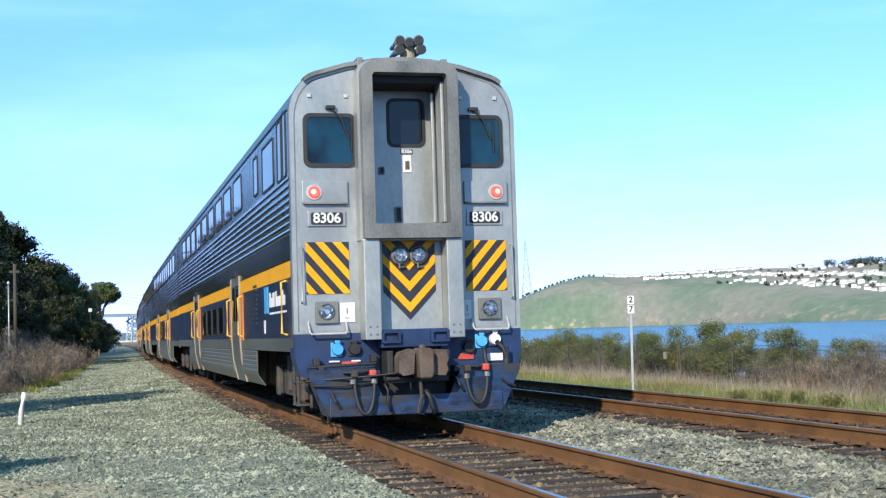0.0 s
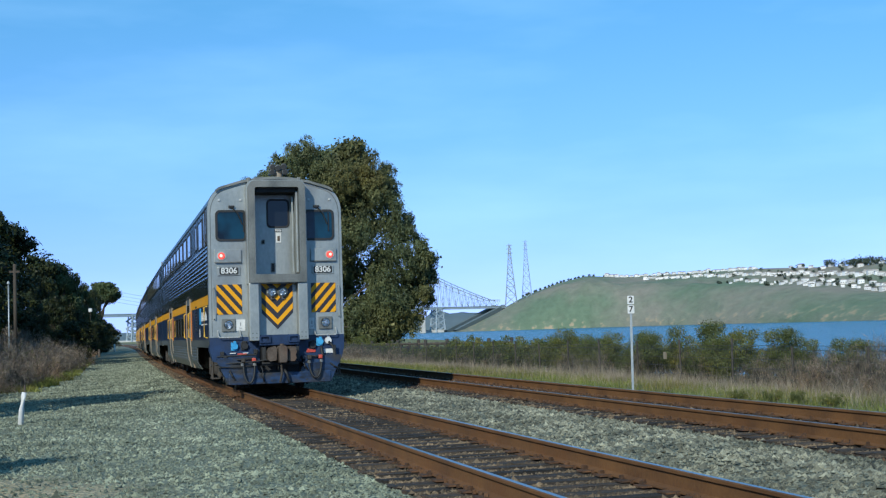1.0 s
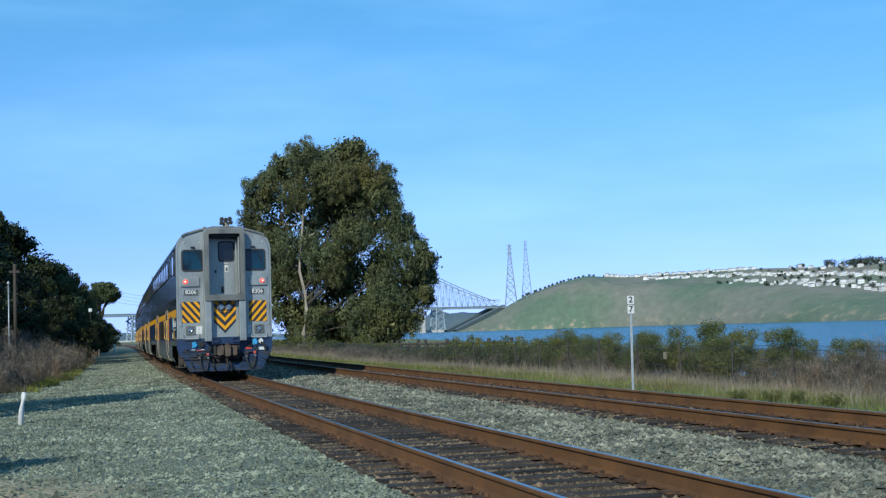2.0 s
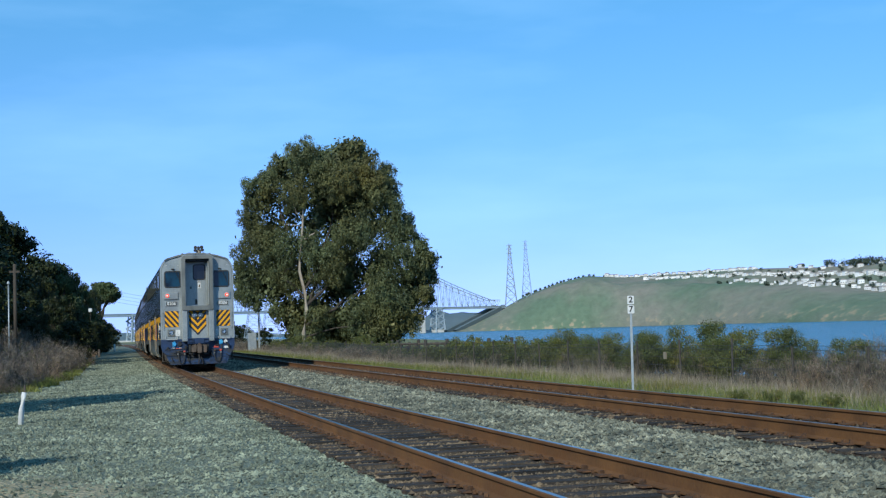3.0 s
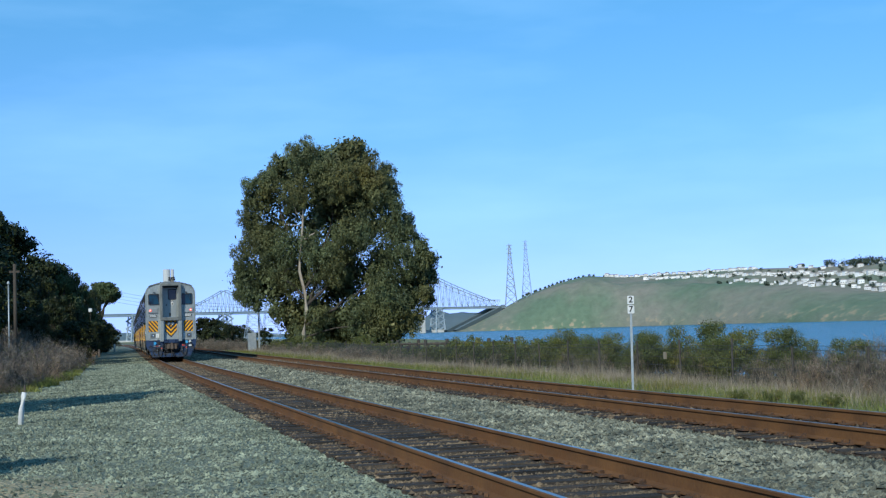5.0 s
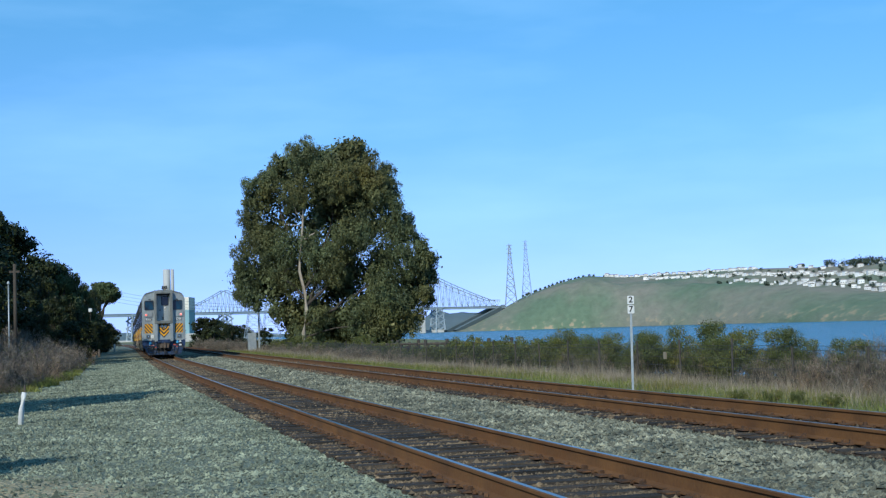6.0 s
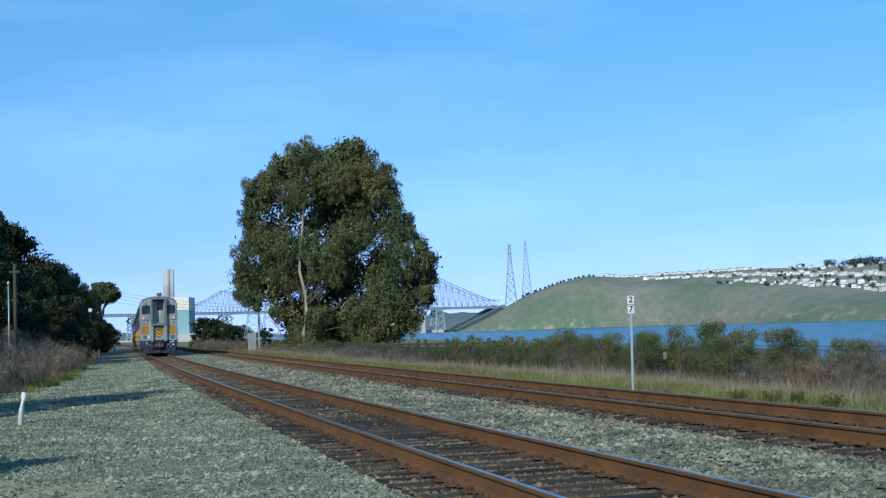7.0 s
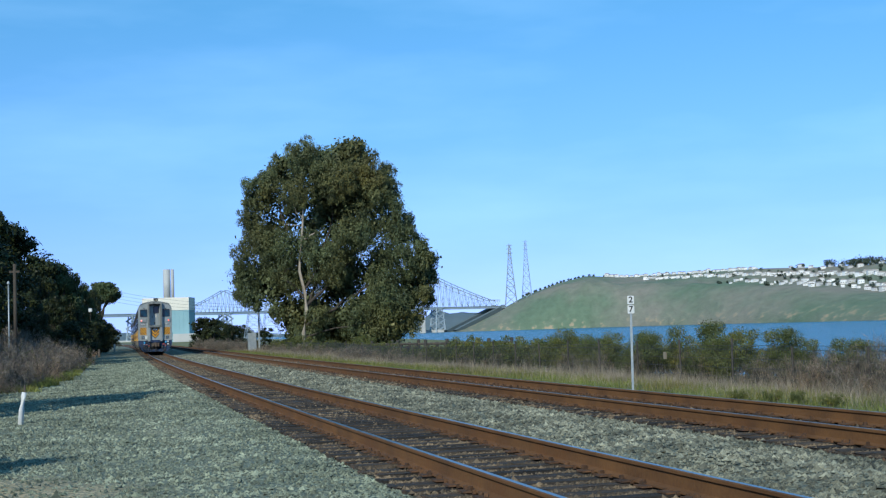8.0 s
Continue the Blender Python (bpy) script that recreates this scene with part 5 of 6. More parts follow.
for i, (s, u, k) in enumerate(spots):
    src = oaks[i % 3]
    m = seat(None, s, u, k, 71 * i % 360) @ Matrix.Diagonal((*((0.62, 0.62, 1) if u > -11.8 and s > 118 else (1, 1, 1)), 1))
    if i < 3:
        src.matrix_basis = m
    else:
        q = copy_thing(src, Matrix())
        q.matrix_basis = m
    tagged(src if i < 3 else q, group="oaks beside the gravel road")
M["bay_leaf"] = leafy("mid-green bay leaves", (0.045, 0.070, 0.028), (0.115, 0.140, 0.055), 0.5, (1.2, 1.0, 0.8), 0.25)
bay = build_tree("bay_tree", "mid-green bay tree with loose upper limbs above the oaks", 52, 10.0, 3.4, M["bay_leaf"], 190)
bay.matrix_basis = seat(None, 165, -9.6, 1.06, 30) @ Matrix.Diagonal((0.66, 0.66, 1, 1))
bay_low = copy_thing(bay, Matrix())
bay_low.matrix_basis = seat(None, 172, -7.4, 0.80, 140) @ Matrix.Diagonal((0.5, 0.5, 1, 1))
pine = build_tree("umbrella_pine", "lone dark flat-topped pine with bare forked trunk", 61, 11.4, 3.3, M["bay_leaf"], 190, 0.25, True)
pine.matrix_basis = seat(None, 266, -7.2, 1.1, 40)
# the tree beside the camera's left whose shade crosses the gravel
shade = build_tree("oak_tree", "dark green oak tree casting shade on the gravel", 77, 6.6, 2.3, M["oak_leaf"], 170)
shade.matrix_basis = seat(None, 28.2, -11.0, 1.0, 10)
shade2 = copy_thing(shade, Matrix())
shade2.matrix_basis = seat(None, 13.5, -9.4, 0.55, 120)
# four more unseen oaks, added left of the view to shade the roadside brush
for s, u, k, a in ((35, -18.0, 1.25, 30), (43, -18.6, 1.35, 100), (52, -18.4, 1.4, 210), (61, -17.6, 1.4, 300)):
    q = copy_thing(shade, Matrix())
    q.matrix_basis = seat(None, s, u, k, a)
for i, (s, u, k) in enumerate(((244.3, 11.5, 0.60), (243.2, 15.9, 0.50), (240, 10.6, 0.50), (247, 12.9, 0.56), (238, 12.4, 0.50), (236, 21, 0.34), (188, 19.5, 0.22), (330, 24, 0.6), (360, 30, 0.6))):
    q = copy_thing(oaks[(i + 1) % 3], Matrix())
    q.matrix_basis = seat(None, s, u, k, 50 * i, 1.3 if k > 0.45 else 0.15) @ Matrix.Diagonal((1.2, 1.2, 1.1, 1))
    tagged(q, "round dark green tree near the shore", "tree", "trees by the shore")


def build_shrub(seed, label, height, width, mat, twiggy, fine=True):
    """A shrub: stems from the root, twigs and small leaves, uneven outline."""
    rng, rnd = np.random.default_rng(seed), random.Random(seed)
    sh = thing("shrub", Matrix(), label, "shrub")
    stems = bmesh.new()
    cents, rads = [], []
    for i in range(18):
        a, k = rng.uniform(0, 6.28), rng.uniform(0.15, 1.0)
        h = height * rng.uniform(0.45, 1.0) * (1 - 0.35 * k * k)
        tip = (width / 2 * k * math.cos(a), width / 2 * k * math.sin(a), h)
        limb(stems, rnd, (tip[0] * 0.1, tip[1] * 0.1, -0.1), tip, 0.022, 0.008, 0.12, 4, 5)
        cents += [tip, (tip[0] * 0.8, tip[1] * 0.8, h * 0.62), (tip[0] * 0.9, tip[1] * 0.9, h * 0.35)]
        rads += [height * rng.uniform(0.15, 0.25), height * rng.uniform(0.17, 0.27), height * rng.uniform(0.15, 0.22)]
    part("stem", stems, M["bark"], sh, "thin woody stems")
    n_leaf, n_twig = (10, 52) if twiggy else (400, 4) if fine else (100, 2)
    leaf = 0.064 if fine else 0.115
    v, f = leaves(rng, cents if twiggy else cents[::3] + cents[1::3], rads if twiggy else rads[::3] + rads[1::3], n_leaf, leaf, leaf * 0.6, 0.0, 0.5, 0.75, 0.45)
    if not twiggy:                               # the dense shaded heart of the bush
        v2, f2 = leaves(rng, cents[1::3], [0.24 * height] * 18, 200 if fine else 50, 0.10 if fine else 0.16, 0.06 if fine else 0.10, 0.0, 0.2, 0.85, 0.6)
        v, f = np.concatenate([v, v2]), np.concatenate([f, f2 + len(v)])
    link_part("foliage", np_mesh("foliage", v, f, mat), sh, "small olive leaves")
    v, f = leaves(rng, cents, [r * 1.15 for r in rads], n_twig, 0.38, 0.016, -1.6, 0.1, 1.0, 3.0)
    link_part("brushwood", np_mesh("brushwood", v, f, M["twig"]), sh, "dry grey twigs", "stuff")
    return sh


greens = [build_shrub(80 + i, "olive-green coyote brush beside the shore fence", 2.1, (3.4, 2.8, 4.0)[i], M["shrub_leaf"], False) for i in range(3)]
far_greens = [build_shrub(84 + i, "olive-green coyote brush along the shore", 2.1, (3.6, 3.0, 4.0)[i], M["shrub_leaf"], False, False) for i in range(3)]
browns = [build_shrub(90 + i, "leafless grey-brown brush beside the gravel road", 2.0, 3.4, M["shrub_leaf"], True) for i in range(2)]
rnd = random.Random(3)
rows = []
for s, h in ((35.6, 0.9), (37.1, 1.4), (38.6, 1.45), (40.7, 1.0), (42.3, 1.75), (44.4, 1.82), (46.3, 1.7), (48.0, 2.05), (50.6, 1.95), (52.6, 1.6), (55.3, 1.75), (58.9, 1.85), (62.0, 1.75), (65.1, 2.1),
             (68.7, 1.9), (71.5, 1.75), (74.5, 1.9), (78.5, 1.8), (82, 1.9), (85.3, 2.0), (89, 1.6), (93.5, 1.5), (98, 1.3), (103.3, 1.3), (108, 1.4), (112.6, 1.6), (120, 1.4)):
    rows.append((s, 18.2 + rnd.uniform(-0.6, 0.8), h / 2.05))
    if 60 < s < 95:
        rows.append((s + 1.6, 20.2 + rnd.uniform(-0.5, 0.8), h / 2.2))
rows += [(142 + 11 * i, 17.5 + rnd.uniform(-2, 4), rnd.uniform(0.6, 1.0)) for i in range(6)]
for i, (s, u, k) in enumerate(rows):
    src = greens[i % 3] if s < 66 else far_greens[i % 3]
    m = seat(None, s, u, k, rnd.uniform(0, 360), 0.05)
    if i < 3:
        src.matrix_basis = m
        q = src
    else:
        q = copy_thing(src, Matrix())
        q.matrix_basis = m
    tagged(q, group="shrubs along the shore fence")
spots = [(41.5, -8.6, 0.8), (45, -9.8, 1.0), (49, -9.0, 1.05), (54, -9.2, 1.0), (60, -8.8, 1.0), (66, -9.6, 1.15), (73, -9.0, 1.05), (82, -9.6, 1.2), (92, -8.8, 1.2),
         (100, -9.5, 1.3), (57, -12, 1.2), (70, -12.5, 1.4), (48, -13, 1.2), (38.5, -9.6, 0.8), (110, -8.5, 1.2), (44, -7.9, 0.45), (52, -7.4, 0.5), (64, -7.3, 0.5), (59, -7.9, 0.8), (67, -7.7, 0.85), (76, -7.4, 0.9), (86, -7.2, 1.0), (97, -7.0, 1.0), (108, -6.9, 1.0), (49.5, -7.0, 0.7), (53, -6.9, 0.75), (57, -6.6, 0.8), (62, -6.4, 0.8), (67.5, -6.2, 0.75), (73, -6.0, 0.7), (80, -5.9, 0.75), (90, -5.8, 0.8), (41, -8.0, 0.7), (43.5, -7.6, 0.7), (46.3, -7.2, 0.65), (200, -6.6, 0.5)]
for i, (s, u, k) in enumerate(spots):
    src = browns[i % 2]
    m = seat(None, s, u, k * 0.88, 67 * i, 0.05)
    if i < 2:
        src.matrix_basis = m
        q = src
    else:
        q = copy_thing(src, Matrix())
        q.matrix_basis = m
    tagged(q, group="brush along the gravel road")
for i, (s, h) in enumerate(((36.2, 0.9), (39.6, 0.9), (41.6, 1.0), (45.2, 1.0), (47.2, 1.1), (51.8, 1.0), (56.8, 1.1), (60.6, 1.0), (66.5, 1.1), (73, 1.0), (80, 1.0))):
    q = copy_thing(browns[i % 2], Matrix())
    q.matrix_basis = seat(None, s, 17.2, h / 2.0, 53 * i, 0.05)
    tagged(q, "leafless grey brush before the shore shrubs", group="shrubs along the shore fence")
for i in range(26):                                          # tan brush that closes the verge before the works
    q = copy_thing(browns[i % 2], Matrix())
    q.matrix_basis = seat(None, 186 + 3.0 * i, 9.0 + 7.5 * ((i * 0.618) % 1), 0.6 + 0.35 * ((i * 0.37) % 1), 49 * i, 0.1) @ Matrix.Diagonal((1.3, 1.3, 1, 1))
    tagged(q, "low tan dry brush on the far verge", "shrub", "dry brush on the far verge")
for i in range(26):                                          # grey-tan brush below the gum tree and along the fence
    q = copy_thing(browns[i % 2], Matrix())
    q.matrix_basis = seat(None, 84 + 4.0 * i, 14.6 + 2.6 * ((i * 0.618) % 1), 0.38 + 0.3 * ((i * 0.37) % 1), 57 * i, 0.1) @ Matrix.Diagonal((1.4, 1.4, 1, 1))
    tagged(q, "low grey-tan dry brush along the shore fence", "shrub", "dry brush along the fence")
for i, (s, u, k) in enumerate(((33.4, 15.8, 0.5), (34.6, 16.4, 0.62), (35.5, 16.0, 0.55), (36.6, 16.6, 0.6), (37.8, 16.3, 0.5), (34.2, 17.6, 0.8), (32.6, 16.9, 0.7), (31.4, 15.6, 0.45))):
    q = copy_thing(browns[i % 2], Matrix())
    q.matrix_basis = seat(None, s, u, k, 61 * i, 0.05)
    tagged(q, "leafless grey brush before the shore shrubs", "shrub", "shrubs along the shore fence")
for i, (s, u) in enumerate(((29.8, 11.3), (29.4, 11.8), (27.2, 11.4), (30.6, 10.9))):
    q = copy_thing(far_greens[i % 3], Matrix())
    q.matrix_basis = seat(None, s, u, 0.16, 80 * i, 0.02)
    tagged(q, "low green weed in the verge grass", "weed", "green weeds in the verge")
far_greens[0].matrix_basis = seat(None, 46, -11.2, 0.9, 20, 0.05)
tagged(far_greens[0], "olive bush among grey brush", "shrub", "brush along the gravel road")
far_greens[1].matrix_basis = seat(None, 134, 17.2, 0.8, 60, 0.05)
far_greens[2].matrix_basis = seat(None, 129, 19.6, 0.9, 130, 0.05)
# small oaks whose dark leaves stand in for shade below the tree row
for i, (s, u, k) in enumerate(((98, -11.5, 0.30), (106, -9.6, 0.28), (103, -6.8, 0.30), (112, -6.7, 0.32), (121, -6.6, 0.34), (131, -6.6, 0.34), (143, -6.5, 0.36), (157, -6.4, 0.38), (172, -6.2, 0.38), (188, -6.2, 0.42), (206, -6.0, 0.42), (230, -5.6, 0.42), (262, -5.2, 0.42), (88, -12.0, 0.30))):
    q = copy_thing(oaks[i % 3], Matrix())
    q.matrix_basis = seat(None, s, u, k, 40 * i, 0.05)
    tagged(q, "low dark oak scrub at the edge of the gravel road", "shrub", "oak scrub")


def blades(seed, name, label, s, u, height, width, mat, lean=0.35):
    """Thin upright blades or stalks standing on the ground."""
    rng = np.random.default_rng(seed)
    n = len(s)
    x, y, th = line(s, u)
    z = ground_z(s, u) - 0.02
    a = rng.uniform(0, 6.28, n)
    d = rng.normal(0, lean, (n, 2)) * height[:, None]
    wx, wy = np.cos(a) * width / 2, np.sin(a) * width / 2
    v = np.stack([np.stack([x - wx, y - wy, z], -1), np.stack([x + wx, y + wy, z], -1),
                  np.stack([x + d[:, 0] * 0.6 + wx * 0.8, y + d[:, 1] * 0.6 + wy * 0.8, z + height * 0.6], -1),
                  np.stack([x + d[:, 0], y + d[:, 1], z + height], -1)], 1).reshape(-1, 3)
    ob = new(name, np_mesh(name, v, np.arange(4 * n).reshape(n, 4), mat))
    return tagged(ob, label, "grass", kind="stuff")


rng = np.random.default_rng(8)
n = 72000
s = 18 + 170 * rng.random(n) ** 1.5
r = rng.uniform(0, 1, n)
u = track2(s) + 2.7 + 7.0 * r
clump = np.array([noise.noise(Vector((a * 0.5, b * 0.5, 0.0))) for a, b in zip(s[::3], u[::3])]).repeat(3)[:n]
h = np.clip(0.08 + 0.12 * r + 0.16 * clump, 0.04, 0.35) * rng.uniform(0.6, 1.4, n)
blades(1, "grass", "short green and straw-coloured verge grass", s, u, h, np.interp(s, [18, 60, 190], [0.010, 0.020, 0.05]), M["grass"])
n = 125000
s = 20 + 190 * rng.random(n) ** 1.5
u = track2(s) + rng.normal(10.2, 1.6, n)
clump = np.array([noise.noise(Vector((a * 0.35, b * 0.7, 5.0))) for a, b in zip(s[::3], u[::3])]).repeat(3)[:n]
h = np.clip(0.20 + 0.75 * clump, 0.05, 0.7) * rng.uniform(0.3, 1.4, n)
ok = clump > rng.uniform(-0.25, 0.22, n)
s, u, h = s[ok], u[ok], h[ok]
blades(2, "dry_weeds", "dry grey-straw weeds along the fence", s, u, h, np.interp(s, [18, 60, 190], [0.006, 0.010, 0.035]), M["straw"], 0.32)
n = 26000
s = 46 + 67 * rng.random(n)
u = -np.interp(s, [40, 46, 60], [7.2, 6.1, 5.3]) - np.abs(rng.normal(0, 0.8, n)) + 0.3 * np.sin(s)
blades(3, "grass", "green grass edge of the gravel road", s, u, rng.uniform(0.05, 0.28, n), np.full(n, 0.025), M["grass"])

# ---- trackside things
M["post_white"] = paint("white painted post", (0.60, 0.60, 0.58), (0.80, 0.80, 0.78), 6, 0.6, 0, 0.05, 40)
M["galv"] = paint("galvanised steel", (0.30, 0.33, 0.35), (0.46, 0.49, 0.50), 3, 0.5, 0.5, 0.05, 40)
M["wood"] = paint("weathered pole wood", (0.05, 0.04, 0.032), (0.14, 0.11, 0.085), 2, 0.85, 0, 0.4, 14, (1, 1, 0.1))
M["wire"] = paint("dark fence wire", (0.05, 0.05, 0.05), (0.11, 0.11, 0.11), 5, 0.7, 0.3, 0.0, 20)


def build_milepost():
    post = thing("milepost", Matrix.Translation((4.40, 32.0, -0.62)), "white milepost sign with black figures on a steel post", "sign")
    post.rotation_euler = (0, radians(0.9), 0)
    bm = bmesh.new()
    box(bm, -0.028, 0.028, -0.012, 0.012, -0.2, 2.35, 0.004)
    box(bm, -0.012, 0.012, 0.012, 0.035, -0.2, 2.35, 0.003)
    part("post", bm, M["galv"], post, "grey steel post")
    for z0, ch in ((2.335, "2"), (2.11, "7")):
        bm = bmesh.new()
        prism(bm, rounded(-0.08, 0.08, z0 + 0.008, z0 + 0.205, 0.012, 2), -0.022, -0.014)
        pl = part("sign_plate", bm, M["post_white"], post, "white sign plate")
        lettering("figure", ch, 0.20, M["black"], pl, pose(0, -0.024, z0 + 0.108, 90))
    return post


build_milepost()


def build_stake():
    st = thing("marker_stake", Matrix.Translation(on_ground(28.5, -5.48, -0.02)), "short white leaning marker stake in gravel", "stake")
    st.rotation_euler = (radians(-3), radians(3), radians(10))
    bm = rod(bmesh.new(), [(0, 0, -0.1), (0.01, 0, 0.3), (0.03, 0, 0.55), (0.045, 0, 0.64)], 0.055, 10, 0.045)
    part("sleeve", bm, M["post_white"], st, "white plastic sleeve", True)
    part("rod", rod(bmesh.new(), [(0.045, 0, 0.6), (0.05, 0, 0.78)], 0.02, 8), M["wood"], st, "thin brown rod")


build_stake()


def build_pole(name, label, s, u, height, r, mat):
    p = thing(name, Matrix.Translation(on_ground(s, u, -0.1)), label, "pole")
    part("shaft", rod(bmesh.new(), [(0, 0, -0.2), (0, 0, height)], r, 10, r * 0.8), mat, p, "", True)
    return p


pw = build_pole("vent_pole", "thin pale pole with cap among brush", 79.7, -9.15, 4.9, 0.05, M["galv"])
part("cap", disc(bmesh.new(), (0, 0, 4.85), (0, 0, 1), 0.09, 0.14, 12, 0.05), M["galv"], pw)
pu = build_pole("utility_pole", "dark weathered wooden utility pole", 79.6, -8.8, 6.0, 0.11, M["bark"])
part("crossarm", box(bmesh.new(), -0.3, 0.3, -0.05, 0.05, 5.5, 5.62, 0.01), M["bark"], pu)
build_pole("short_post", "short grey wooden post at the road edge", 139.4, -5.3, 0.9, 0.12, M["wood"])
build_pole("short_post", "short pale post at the road edge", 66, -6.3, 0.9, 0.07, M["wood"])
build_pole("short_post", "small white post under the trees", 205, -4.4, 1.2, 0.15, M["post_white"])
sg = build_pole("lineside_box", "white round-cornered box on a pole", 156.1, -6.5, 5.4, 0.03, M["bark"])
bm = bmesh.new()
box(bm, -0.19, 0.19, -0.15, 0.15, 5.0, 5.42, 0.08)
part("box", bm, M["post_white"], sg, "white box")


def build_cabinet():
    c = thing("signal_cabinet", Matrix.Translation(on_ground(187.3, 14.2, -0.05)) @ pose(0, 0, 0, 0, 0, 15), "pale grey trackside signal cabinet", "cabinet")
    part("case", box(bmesh.new(), -0.55, 0.55, -0.5, 0.5, 0.0, 2.6, 0.03), M["galv"], c)
    for x in (-0.28, 0.28):
        part("door", box(bmesh.new(), x - 0.25, x + 0.25, -0.53, -0.49, 0.1, 2.5, 0.01), M["galv"], c)
    m = thing("mast", Matrix.Translation(on_ground(187.3, 15.2, -0.05)), "thin grey trackside mast", "mast")
    part("shaft", rod(bmesh.new(), [(0, 0, 0), (0, 0, 8.0)], 0.14, 10, 0.09), M["galv"], m)


build_cabinet()


def build_fence():
    fe = thing("shore_fence", Matrix(), "dark wire fence with weathered posts by the shore", "fence")
    ss = np.concatenate([np.arange(21, 120, 4.1), np.arange(120, 170, 6)])
    rr = random.Random(4)
    tops = []
    for s in ss:
        u = float(track2(s)) + 11.0
        p = on_ground(float(s), u)
        h = 1.35 + rr.uniform(-0.1, 0.25)
        bm = rod(bmesh.new(), [p - Vector((0, 0, 0.2)), p + Vector((rr.uniform(-0.05, 0.05), rr.uniform(-0.05, 0.05), h))], 0.04, 8, 0.035)
        part("post", bm, M["iron"], fe)
        tops.append(p)
    for z in (0.3, 0.6, 0.9, 1.2, 1.33):
        part("wire", rod(bmesh.new(), [p + Vector((0, 0, z)) for p in tops], 0.007, 5), M["wire"], fe)
    x, y, th = line(46.6, 16.0)
    m = pose(float(x), float(y), 0.05, 0, 0, -math.degrees(float(th)) + 90)
    part("notice_plate", box(bmesh.new(), -0.13, 0.13, -0.01, 0.01, -0.13, 0.13, 0.004, m), M["horn_post"], fe, "weathered blank square notice plate")
    v, f = [], []
    for a, b in zip(tops, tops[1:]):          # netting
        n = 26
        for i in range(n):
            for q0, q1 in ((0, 1), (1, 0)):
                p0, p1 = a.lerp(b, (i + q0 * 3) / n), a.lerp(b, (i + q1 * 3) / n)
                d = Vector((0.004, 0.004, 0))
                k = len(v)
                v += [p0 + Vector((0, 0, 0.05)) - d, p0 + Vector((0, 0, 0.05)) + d, p1 + Vector((0, 0, 1.3)) + d, p1 + Vector((0, 0, 1.3)) - d]
                f.append((k, k + 1, k + 2, k + 3))
    link_part("netting", np_mesh("netting", [tuple(q) for q in v], f, M["wire"]), fe, "dark wire netting", "stuff")


build_fence()


def build_pier():
    """Old dark timber pier standing in the water behind the brush."""
    pr = thing("timber_pier", Matrix(), "old dark timber pier on piles in the water", "pier")
    a, b = Vector((-9.0, 150, -0.9)), Vector((6.0, 122, -0.9))
    for i in range(16):
        p = a.lerp(b, i / 15)
        for off in (-1.2, 1.2):
            q = p + Vector((off * 0.9, off * 0.5, 0))
            part("pier_post", rod(bmesh.new(), [(q.x, q.y, -5), (q.x, q.y, -0.25 + 0.3 * ((i * 7) % 3))], 0.17, 8), M["iron"], pr)
    for z in (-0.9, 0.0):
        bm = rod(bmesh.new(), [a + Vector((0, 0, z + 0.8)), b + Vector((0, 0, z + 0.8))], 0.14, 6)
        part("beam", bm, M["wood"], pr)


build_pier()

# ---- far shore: headland, houses, bridge, pylons, works


